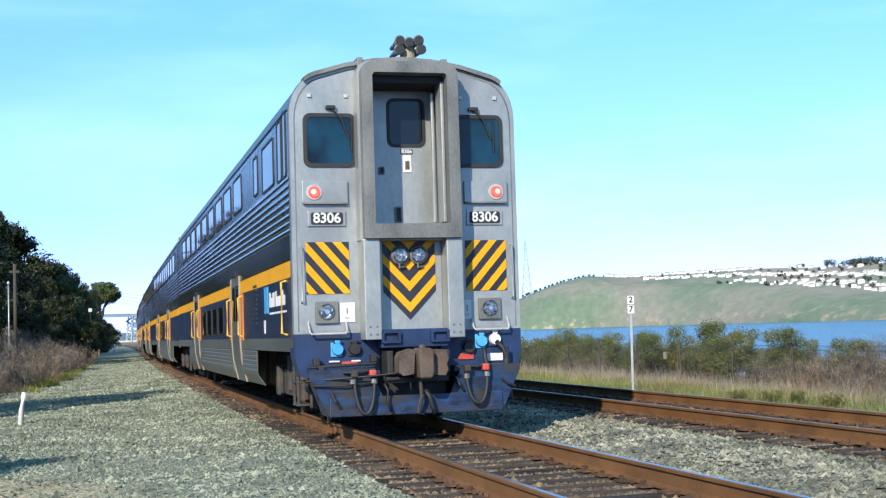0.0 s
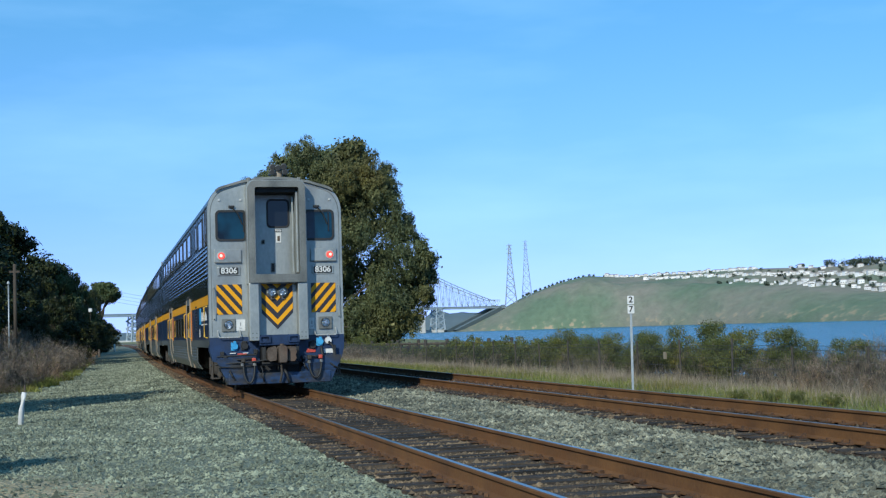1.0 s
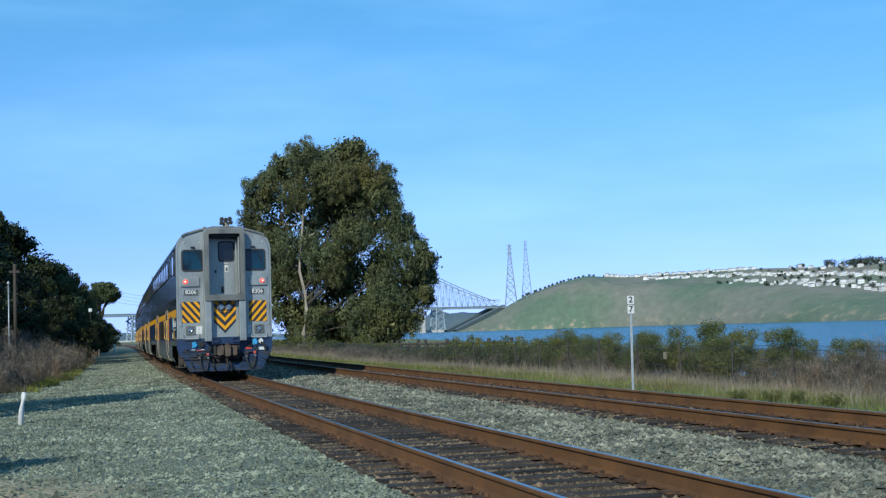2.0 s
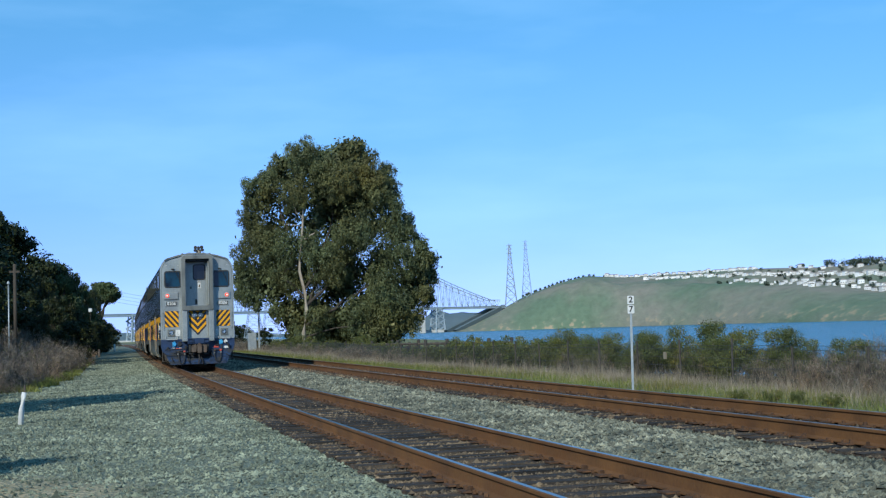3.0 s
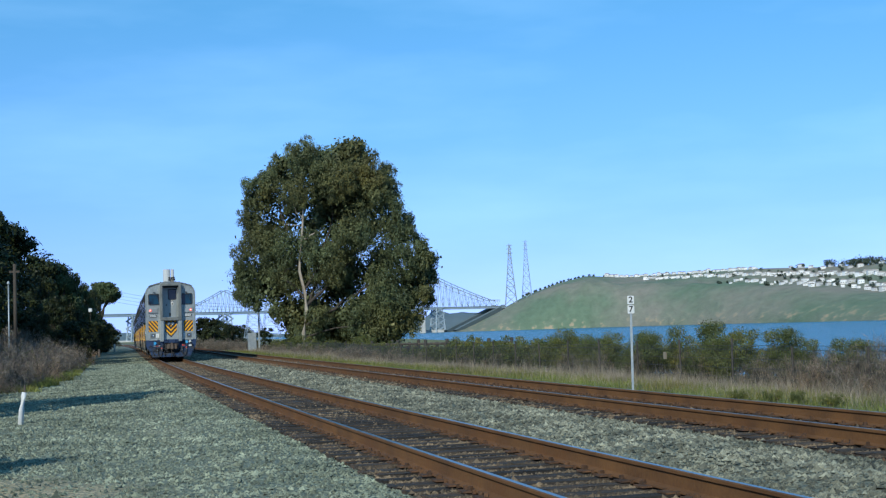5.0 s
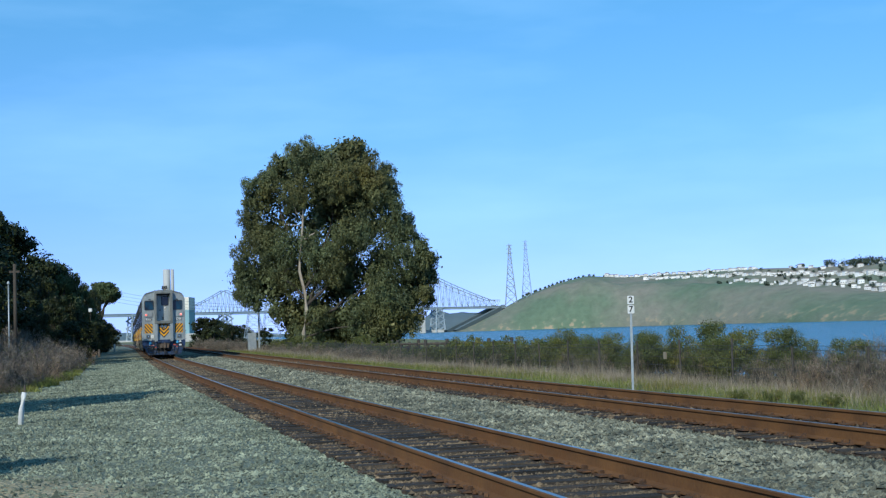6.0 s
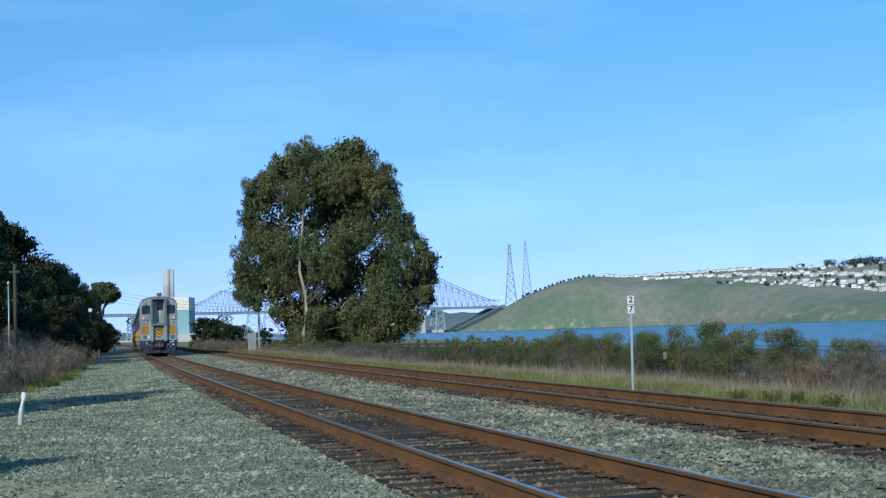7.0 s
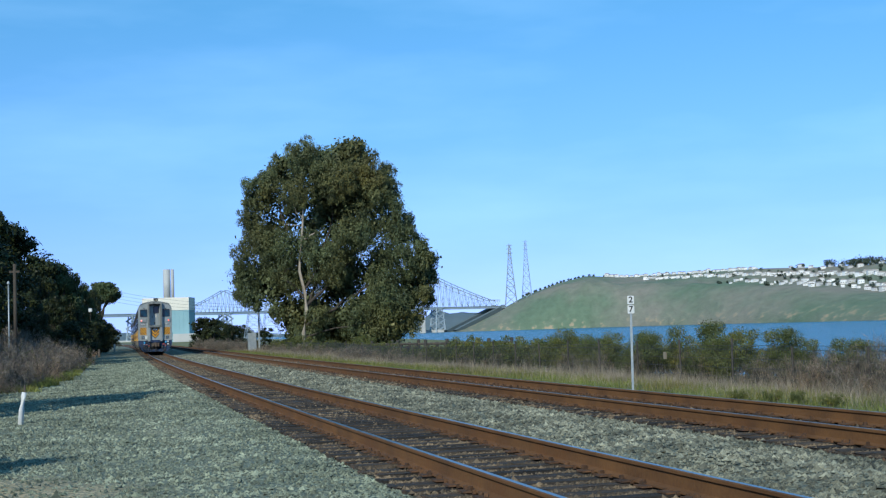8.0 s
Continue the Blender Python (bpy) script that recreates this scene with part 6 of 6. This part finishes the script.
def hill_material():
    """Winter grass: green and straw patches at two scales, ochre bluffs low down by the water."""
    m, n, l, b = shader("headland grass", 0.95)
    geo, co = n.new("ShaderNodeNewGeometry"), n.new("ShaderNodeTexCoord")
    big, small = n.new("ShaderNodeTexNoise"), n.new("ShaderNodeTexNoise")
    big.inputs["Scale"].default_value, big.inputs["Detail"].default_value = 0.0085, 6
    small.inputs["Scale"].default_value, small.inputs["Detail"].default_value = 0.10, 8
    mp = n.new("ShaderNodeMapping")
    mp.inputs["Scale"].default_value = (1, 0.35, 1.0)
    l.new(co.outputs["Object"], mp.inputs[0])
    for q in (big, small):
        l.new(mp.outputs[0], q.inputs["Vector"])
    r1, r2, r3 = (n.new("ShaderNodeValToRGB") for _ in range(3))
    r1.color_ramp.elements[0].position, r1.color_ramp.elements[1].position = 0.40, 0.62
    r1.color_ramp.elements[0].color, r1.color_ramp.elements[1].color = (0.160, 0.210, 0.132, 1), (0.275, 0.250, 0.190, 1)
    r2.color_ramp.elements[0].position, r2.color_ramp.elements[1].position = 0.3, 0.75
    r2.color_ramp.elements[0].color, r2.color_ramp.elements[1].color = (0.84, 0.84, 0.84, 1), (1.08, 1.08, 1.08, 1)
    l.new(big.outputs[0], r1.inputs[0])
    l.new(small.outputs[0], r2.inputs[0])
    mul = n.new("ShaderNodeMixRGB")
    mul.blend_type = "MULTIPLY"
    mul.inputs[0].default_value = 1
    l.new(r1.outputs[0], mul.inputs[1])
    l.new(r2.outputs[0], mul.inputs[2])
    sep, low, both = n.new("ShaderNodeSeparateXYZ"), n.new("ShaderNodeMapRange"), n.new("ShaderNodeMath")
    l.new(geo.outputs["Position"], sep.inputs[0])
    l.new(sep.outputs["Z"], low.inputs[0])
    low.inputs["From Min"].default_value, low.inputs["From Max"].default_value = 2, 15
    low.inputs["To Min"].default_value, low.inputs["To Max"].default_value = 1, 0
    r3.color_ramp.elements[0].position, r3.color_ramp.elements[1].position = 0.56, 0.66
    l.new(small.outputs[0], r3.inputs[0])
    both.operation = "MULTIPLY"
    l.new(low.outputs[0], both.inputs[0])
    l.new(r3.outputs[0], both.inputs[1])
    mx = n.new("ShaderNodeMixRGB")
    l.new(both.outputs[0], mx.inputs[0])
    l.new(mul.outputs[0], mx.inputs[1])
    mx.inputs[2].default_value = (0.38, 0.30, 0.19, 1)
    l.new(mx.outputs[0], b.inputs["Base Color"])
    b.inputs["Specular IOR Level"].default_value = 0.1
    bp = n.new("ShaderNodeBump")
    bp.inputs["Strength"].default_value, bp.inputs["Distance"].default_value = 0.5, 7.0
    l.new(small.outputs[0], bp.inputs["Height"])
    l.new(bp.outputs[0], b.inputs["Normal"])
    return m


M["hill"] = hill_material()
# blue-grey of the distance haze is mixed into this hill colour
M["far_hill"] = paint("distant wooded hill paled for haze", (0.13, 0.17, 0.18), (0.17, 0.21, 0.22), 0.01, 0.95, 0, 0.3, 0.08)
M["house_wall"] = paint("pale stucco house wall", (0.76, 0.74, 0.71), (0.88, 0.87, 0.85), 0.2, 0.8, 0, 0.05, 3, per="object", spread=0.2)
M["house_roof"] = paint("brown-grey shingle roof", (0.26, 0.23, 0.21), (0.42, 0.38, 0.35), 0.3, 0.85, 0, 0.2, 3, per="object", spread=0.35)
# silver lightened towards the sky: haze is part of the bridge colour
M["bridge"] = paint("silver bridge paint paled for haze", (0.34, 0.41, 0.46), (0.44, 0.51, 0.56), 0.05, 0.6, 0.2, 0.0, 1)
# pale blue cast on the steel is painted haze
M["pylon"] = paint("galvanised lattice blued for haze", (0.30, 0.36, 0.42), (0.38, 0.44, 0.50), 0.05, 0.6, 0.2, 0.0, 1)
M["concrete"] = paint("pale concrete", (0.42, 0.42, 0.40), (0.58, 0.57, 0.54), 0.1, 0.85, 0, 0.1, 2)
M["works_top"] = paint("cream cladding", (0.74, 0.69, 0.57), (0.84, 0.79, 0.68), 0.05, 0.7, 0, 0.0, 1)
M["works_low"] = paint("pale turquoise cladding", (0.22, 0.38, 0.42), (0.30, 0.47, 0.50), 0.05, 0.7, 0, 0.0, 1)
# leaf colours raised to include the haze over the headland
M["far_tree"] = leafy("far trees paled for haze", (0.05, 0.07, 0.05), (0.105, 0.125, 0.085), 0.4)

AZ = np.array([-0.01, 0.010, 0.035, 0.06, 0.085, 0.106, 0.135, 0.19, 0.24, 0.28, 0.33, 0.40, 0.55])       # x / y from the camera
SHORE_Y = np.array([2400, 2310, 2150, 2100, 2060, 2000, 1890, 1640, 1390, 1210, 1020, 840, 600], float)   # where the shore lies
CREST_H = np.array([5.5, 6.7, 26.6, 55.1, 73.3, 79.7, 68.5, 57.4, 45.5, 36.5, 25.0, 14.3, 7.8], float)                         # front crest
RIDGE_H = np.array([4.4, 6.4, 31.9, 66.4, 87.5, 97.7, 89.2, 83.9, 77.8, 70.1, 64.8, 54.7, 40.1], float)                         # ridge behind, with the houses


def hill_z(a, k):
    """Height of the headland at azimuth a (x / y), k from 0 at the shore to 1 at the ridge."""
    c, r = np.interp(a, AZ, CREST_H), np.interp(a, AZ, RIDGE_H)
    z = np.where(k < 0.4, c * np.sin(np.clip(k / 0.4, 0, 1) * np.pi / 2) ** 0.8, c + (r - c) * np.clip((k - 0.4) / 0.5, 0, 1) ** 1.3)
    return z


def hill_xyz(a, k):
    y = np.interp(a, AZ, SHORE_Y) + 620 * k
    gully = np.array([noise.noise(Vector((p * 55, q * 3.0, 0.0))) + 0.5 * noise.noise(Vector((p * 130, q * 6.0, 4.0))) for p, q in zip(np.ravel(a), np.ravel(k))]).reshape(np.shape(a))
    z = hill_z(a, k) * (1 + 0.10 * gully * np.clip(1 - np.abs(k - 0.25) * 1.6, 0, 1)) - 3.4
    return a * y, y, z


def build_headland():
    a, k = np.linspace(-0.01, 0.55, 190), np.concatenate([np.linspace(0, 0.5, 36), np.linspace(0.52, 1.0, 26), [1.15, 1.4]])
    A, Kk = np.meshgrid(a, k, indexing="ij")
    x, y, z = hill_xyz(A, np.minimum(Kk, 1.0))
    y = np.where(Kk > 1, np.interp(A, AZ, SHORE_Y) + 620 * Kk, y)
    z = np.where(Kk > 1, z - (Kk - 1) * 120, z)
    v = np.stack([A * y, y, z], -1).reshape(-1, 3)
    i = np.arange(len(a) * len(k)).reshape(len(a), len(k))
    f = np.stack([i[:-1, :-1], i[1:, :-1], i[1:, 1:], i[:-1, 1:]], -1).reshape(-1, 4)
    tagged(new("headland", np_mesh("headland", v, f, M["hill"], True)), "grassy green-brown headland across the bay", "hill", kind="structure")
    # hills beyond the bridge, their haze painted into the base colour
    a = np.linspace(-0.36, 0.06, 90)
    top = np.array([26 + 22 * noise.noise(Vector((q * 22, 3.0, 0))) + 10 * noise.noise(Vector((q * 70, 8.0, 0))) for q in a]) * np.interp(a, [-0.36, -0.1, 0.0, 0.03, 0.06], [1.2, 0.3, 2.1, 1.6, 0.8])
    rows3 = [np.stack([a * d, np.full_like(a, d), h], -1) for d, h in ((3700, np.full_like(a, -4.0)), (3900, top * 0.75), (4100, top), (4300, np.full_like(a, -4.0)))]
    v = np.stack(rows3, 1).reshape(-1, 3)
    i = np.arange(len(a) * 4).reshape(len(a), 4)
    f = np.stack([i[:-1, :-1], i[1:, :-1], i[1:, 1:], i[:-1, 1:]], -1).reshape(-1, 4)
    tagged(new("backdrop", np_mesh("backdrop", v, f, M["far_hill"], True)), "low wooded hills beyond the bridge", "hill", kind="structure")


build_headland()


def build_house(seed):
    r = random.Random(seed)
    w, d, h = r.uniform(10, 16), r.uniform(9, 12), r.uniform(5, 7.5)
    ho = thing("house", Matrix(), "pale stucco house with brown roof on the hill", "house", "houses on the headland")
    part("wall", box(bmesh.new(), -w / 2, w / 2, -d / 2, d / 2, -3, h, 0.05), M["house_wall"], ho)
    bm = bmesh.new()
    e, t = 0.6, r.uniform(1.8, 2.8)
    prism(bm, [(-w / 2 - e, h - 0.1), (w / 2 + e, h - 0.1), (w / 2 * 0.35, h + t), (-w / 2 * 0.35, h + t)], -d / 2 - e, d / 2 + e)
    part("roof", bm, M["house_roof"], ho)
    for i in range(3):
        x = -w / 2 + w * (i + 0.5) / 3
        part("window", box(bmesh.new(), x - 0.55, x + 0.55, -d / 2 - 0.06, -d / 2 + 0.04, 1.6, 3.0, 0.02), M["glass"], ho)
    return ho


def build_town():
    kinds = [build_house(200 + i) for i in range(4)]
    r = random.Random(9)
    i = 0
    cents, rads = [], []

    def put(a, k, turn):
        nonlocal i
        x, y, z = hill_xyz(np.array([a]), np.array([k]))
        m = Matrix.Translation((float(x[0]), float(y[0]), float(z[0]))) @ pose(0, 0, 0, 0, 0, turn) @ Matrix.Scale(r.uniform(0.58, 0.84), 4)
        if i < 4:
            kinds[i].matrix_basis = m
        else:
            copy_thing(kinds[i % 4], m)
        i += 1

    for a in np.arange(0.122, 0.235, 0.0019):                     # along the ridge
        put(a + r.uniform(-0.001, 0.001), 0.93 + r.uniform(-0.05, 0.04), r.uniform(-25, 25))
    for a in np.arange(0.150, 0.345, 0.0021):                     # upper street
        put(a + r.uniform(-0.001, 0.001), 0.74 + r.uniform(-0.035, 0.035), r.uniform(-30, 30))
    for a in np.arange(0.215, 0.345, 0.0036):
        put(a + r.uniform(-0.0015, 0.0015), 0.55 + r.uniform(-0.05, 0.05), r.uniform(-30, 30))
    for a in np.arange(0.27, 0.345, 0.0058):
        put(a + r.uniform(-0.0015, 0.0015), 0.46 + r.uniform(-0.02, 0.02), r.uniform(-30, 30))
    for a in np.arange(0.26, 0.345, 0.0075):
        put(a + r.uniform(-0.0015, 0.0015), 0.9 + r.uniform(-0.05, 0.05), r.uniform(-30, 30))
    # trees between the houses, along the ridge and in the saddle by the bridge
    for _ in range(95):
        a = r.uniform(0.15, 0.35)
        k = r.uniform(0.45, 0.98)
        if a < 0.2 and k < 0.8 or a < 0.26 and k > 0.85:
            continue
        x, y, z = hill_xyz(np.array([a]), np.array([k]))
        cents.append((float(x[0]), float(y[0]), float(z[0]) + 2.5))
        rads.append(r.uniform(1.6, 3.4))
    for _ in range(60):
        a = r.uniform(0.285, 0.345)
        x, y, z = hill_xyz(np.array([a]), np.array([r.uniform(0.88, 1.0)]))
        cents.append((float(x[0]), float(y[0]), float(z[0]) + 5))
        rads.append(r.uniform(4, 8))
    for a in list(np.linspace(0.058, 0.104, 17)) + [0.108, 0.111, 0.12, 0.124, 0.129, 0.18]:
        x, y, z = hill_xyz(np.array([a + r.uniform(-0.001, 0.001)]), np.array([1.0]))
        for lift in (1.5, 3.5):
            cents.append((float(x[0]), float(y[0]), float(z[0]) + lift))
            rads.append(r.uniform(2.2, 4.0))
    rng2 = np.random.default_rng(4)
    v, f = leaves(rng2, cents, rads, 44, 2.4, 1.6, 0.0, 0.4, 0.9)
    tagged(new("far_trees", np_mesh("far_trees", v, f, M["far_tree"])), "dark trees between the houses on the headland", "trees", kind="stuff")


build_town()


def bar(v, f, a, b, w):
    """A square bar from a to b added to vertex and face lists."""
    a, b = Vector(a), Vector(b)
    d = (b - a).normalized()
    p = d.cross(Vector((0, 0, 1)))
    if p.length < 0.05:
        p = Vector((1, 0, 0))
    p.normalize()
    q = d.cross(p) * (w / 2)
    p = p * (w / 2)
    k = len(v)
    v += [tuple(c + s1 * p + s2 * q) for c in (a, b) for s1, s2 in ((-1, -1), (1, -1), (1, 1), (-1, 1))]
    f += [(k + i, k + (i + 1) % 4, k + 4 + (i + 1) % 4, k + 4 + i) for i in range(4)]


def bars(name, segs, w, mat, parent, label=""):
    v, f = [], []
    for a, b in segs:
        bar(v, f, a, b, w)
    return link_part(name, np_mesh(name, v, f, mat), parent, label)


def build_bridge():
    """A long cantilever truss bridge over the strait, nearer at its left end."""
    br = thing("truss_bridge", Matrix(), "long silver cantilever truss bridge over the strait", "bridge")
    A, B = Vector((-560.0, 1940, 0)), Vector((108.0, 2462, 0))
    deck = 41.0
    way = B - A
    L = way.length
    side = Vector((way.y, -way.x, 0)).normalized() * 7

    def at(k, z):
        return A + way * k + Vector((0, 0, z))

    def ray_k(a):
        return (a * A.y - A.x) / (way.x - a * way.y)
    towers = [ray_k(-0.1645), ray_k(-0.006)]
    mid = ray_k(-0.0865)

    def top(k):
        z = 11.0
        for t, h, w in ((towers[0], 35, 0.10), (mid, 44, 0.17), (towers[1], 52, 0.20)):
            z = max(z, h * max(0, 1 - abs(k - t) / w) ** 1.25)
        return z if ray_k(-0.190) < k < 0.985 else 0.0
    n = 120
    for off in (-1, 1):
        segs, web = [], []
        for i in range(n):
            k0, k1 = i / n, (i + 1) / n
            o = side * off
            segs += [(at(k0, deck) + o, at(k1, deck) + o), (at(k0, deck - 3.5) + o, at(k1, deck - 3.5) + o)]
            t0, t1 = top(k0), top(k1)
            if t0 > 0 and t1 > 0:
                segs.append((at(k0, deck + t0) + o, at(k1, deck + t1) + o))
                web.append((at(k0, deck) + o, at(k0, deck + t0) + o))
                web.append((at(k0, deck if i % 2 else deck + t0) + o, at(k1, deck + t1 if i % 2 else deck) + o))
        tagged(bars("chord", segs, 1.1, M["bridge"], br, "silver truss chords"), kind="stuff")
        tagged(bars("web", web, 0.5, M["bridge"], br, "thin truss members"), kind="stuff")
    bm = bmesh.new()
    a, b = at(0, deck - 1.0), at(1.0, deck - 1.0)
    vs = [bm.verts.new(p + o + Vector((0, 0, z))) for p in (a, b) for o, z in ((side, -3), (side, 1.0), (-side, 1.0), (-side, -3))]
    for i in range(4):
        bm.faces.new((vs[i], vs[(i + 1) % 4], vs[4 + (i + 1) % 4], vs[4 + i]))
    part("deck", bm, M["bridge"], br, "grey road deck")
    for t in towers + [mid, ray_k(-0.215), ray_k(-0.232)]:
        segs = []
        for off in (-1, 1):
            o = side * off
            for kk in (-0.012, 0.012):
                segs.append((at(t + kk, -4) + o * 1.3, at(t + kk * 0.6, deck) + o))
            for j in range(4):
                z0, z1 = -4 + j * 11.25, -4 + (j + 1) * 11.25
                segs += [(at(t - 0.012, z0) + o * 1.2, at(t + 0.01, z1) + o * 1.1), (at(t + 0.012, z0) + o * 1.2, at(t - 0.01, z1) + o * 1.1)]
        bars("tower", segs, 2.0, M["bridge"], br, "pale lattice tower")
        part("pier_base", box(bmesh.new(), -22, 22, -12, 12, -6, 1.5, 0.3, Matrix.Translation(at(t, 0))), M["concrete"], br, "pale concrete pier base")
    part("ship_pier", box(bmesh.new(), -5, 5, -5, 5, -6, 24, 0.3, Matrix.Translation((-40, 2330, 0))), M["concrete"], br, "pale concrete column")
    # sloping approach down the headland's flank
    for a0, a1 in (((108, 2462, 40), (16, 2330, -3)), ((92, 2475, 40), (0, 2345, -3))):
        p, q = Vector(a0), Vector(a1)
        bars("cut", [(p, q)], 7.0, M["far_hill"], br, "dark cutting below the bridge end")
    # second bridge's cables
    segs = []
    for a0, h0, a1, h1 in ((-0.008, 96, 0.04, 50), (-0.008, 92, 0.03, 50)):
        pts = [Vector(((a0 + (a1 - a0) * i / 10) * 2520, 2520, h0 + (h1 - h0) * (i / 10) ** 0.8)) for i in range(11)]
        segs += list(zip(pts, pts[1:]))
    bars("cable", segs, 0.9, M["bridge"], br, "thin pale suspension cable")


build_bridge()


def build_pylon(name, label, x, y, z0, height, base, w):
    py = thing(name, Matrix.Translation((x, y, z0)), label, "pylon", "power pylons")
    segs = []
    levels = [0, 0.16, 0.30, 0.42, 0.53, 0.62, 0.70, 0.77, 0.83, 0.89, 0.95, 1.0]
    half = lambda k: base / 2 * (1 - k) ** 1.15 + base * 0.07
    for k0, k1 in zip(levels, levels[1:]):
        c0 = [Vector((sx * half(k0), sy * half(k0), k0 * height)) for sx, sy in ((-1, -1), (1, -1), (1, 1), (-1, 1))]
        c1 = [Vector((sx * half(k1), sy * half(k1), k1 * height)) for sx, sy in ((-1, -1), (1, -1), (1, 1), (-1, 1))]
        for i in range(4):
            j = (i + 1) % 4
            segs += [(c0[i], c1[i]), (c0[i], c1[j]), (c0[j], c1[i]), (c1[i], c1[j])]
    bars("lattice", segs, w, M["pylon"], py, "grey steel lattice")
    arms = []
    for k in (0.86, 0.93, 0.99):
        arms += [((-base * 0.28, 0, k * height), (base * 0.28, 0, k * height)), ((-base * 0.28, 0, k * height), (0, 0, (k + 0.03) * height)), ((base * 0.28, 0, k * height), (0, 0, (k + 0.03) * height))]
    bars("crossarm", arms, w, M["pylon"], py)
    return py


build_pylon("pylon", "tall grey lattice power pylon on the headland", 119, 2400, 42, 107, 18, 0.75)
build_pylon("pylon", "tall grey lattice power pylon behind the headland", 151, 2450, 46, 112, 17, 0.40)
build_pylon("pylon", "grey lattice power pylon near the shore", -41.5, 290, -1.0, 13.2, 4.0, 0.07)
build_pylon("pylon", "grey lattice power pylon by the water", -43, 330, -1.0, 16.0, 4.5, 0.07)


def build_works():
    wk = thing("refinery_building", Matrix.Translation((-206, 1000, -4)), "cream and turquoise factory building with tall twin chimney", "building")
    part("lower_wall", box(bmesh.new(), -17.5, 17, -12, 12, -2, 26.5, 0.2), M["works_low"], wk, "pale turquoise cladding")
    part("upper_wall", box(bmesh.new(), -17.6, 17.1, -12.1, 12.1, 26.5, 36.0, 0.2), M["works_top"], wk, "cream cladding")
    for x, r in ((-1.4, 2.7), (2.9, 1.2)):
        part("chimney", rod(bmesh.new(), [(x, 0, 36), (x, 0, 57.5)], r, 18), M["concrete"], wk, "pale steel chimney", True)
    part("shed", box(bmesh.new(), 6, 26, -18, -10, -2, 9, 0.2), M["concrete"], wk)
    bm = bmesh.new()
    for i in range(-5, 6):
        box(bm, i * 3.2 - 0.12, i * 3.2 + 0.12, -12.12, -11.9, 0, 26.4)
    part("cladding_ribs", bm, M["works_low"], wk, kind="stuff")


build_works()


def build_wires():
    """Overhead wires that cross from the trees towards the pylons."""
    wi = thing("power_lines", Matrix(), "thin sagging overhead power lines", "wires")
    for k in range(4):
        p0, p1 = Vector((-84 - k, 330, 11.5 + 1.1 * k)), Vector((-44, 300, 6.5 + 0.6 * k))
        pts = [p0.lerp(p1, i / 10) - Vector((0, 0, 0.9 * math.sin(math.pi * i / 10))) for i in range(11)]
        part("wire", rod(bmesh.new(), pts, 0.025, 5), M["wire"], wi)


build_wires()


# ---- what moves
RUN = ((0.0, 18.50), (0.5, 25.20), (1.0, 31.96), (1.5, 38.78), (2.0, 45.58), (2.5, 52.40), (3.0, 59.26), (3.5, 66.20), (4.0, 73.22), (4.5, 80.30),
       (5.0, 87.42), (5.5, 94.56), (6.0, 101.71), (6.5, 108.85), (7.0, 115.99), (7.5, 123.14), (8.0, 130.30))


def run_at(t):
    """How far along the line the end of the cab car is at t seconds."""
    ts, ss = [q[0] for q in RUN], [q[1] for q in RUN]
    return float(np.interp(t, ts, ss))


def car_pose(s):
    s = s + 0.12
    a, b = line(s + 3.0), line(s + CAR - 3.2)
    way = Vector((float(b[0] - a[0]), float(b[1] - a[1]), 0)).normalized()
    turn = Matrix.Rotation(math.atan2(-way.x, way.y), 4, "Z")
    return Matrix.Translation((float(a[0]) - way.x * 3.0, float(a[1]) - way.y * 3.0, -0.00038 * s)) @ turn @ Matrix.Translation((0.028, 0, 0)) @ Matrix.Rotation(0.005, 4, "Y")


def motions():
    for i, car in enumerate(TRAIN):
        walk(car, [(t, car_pose(s + CAR * i)) for t, s in RUN])
    for ws, yy in WHEELSETS:
        rows = []
        for k in range(241):
            t = k / 30
            a = math.degrees((run_at(t) - RUN[0][1]) / 0.455)
            rows.append((t, pose(0, yy, 0.455, -(a % 360), 0, 0)))
        walk(ws, rows)


motions()
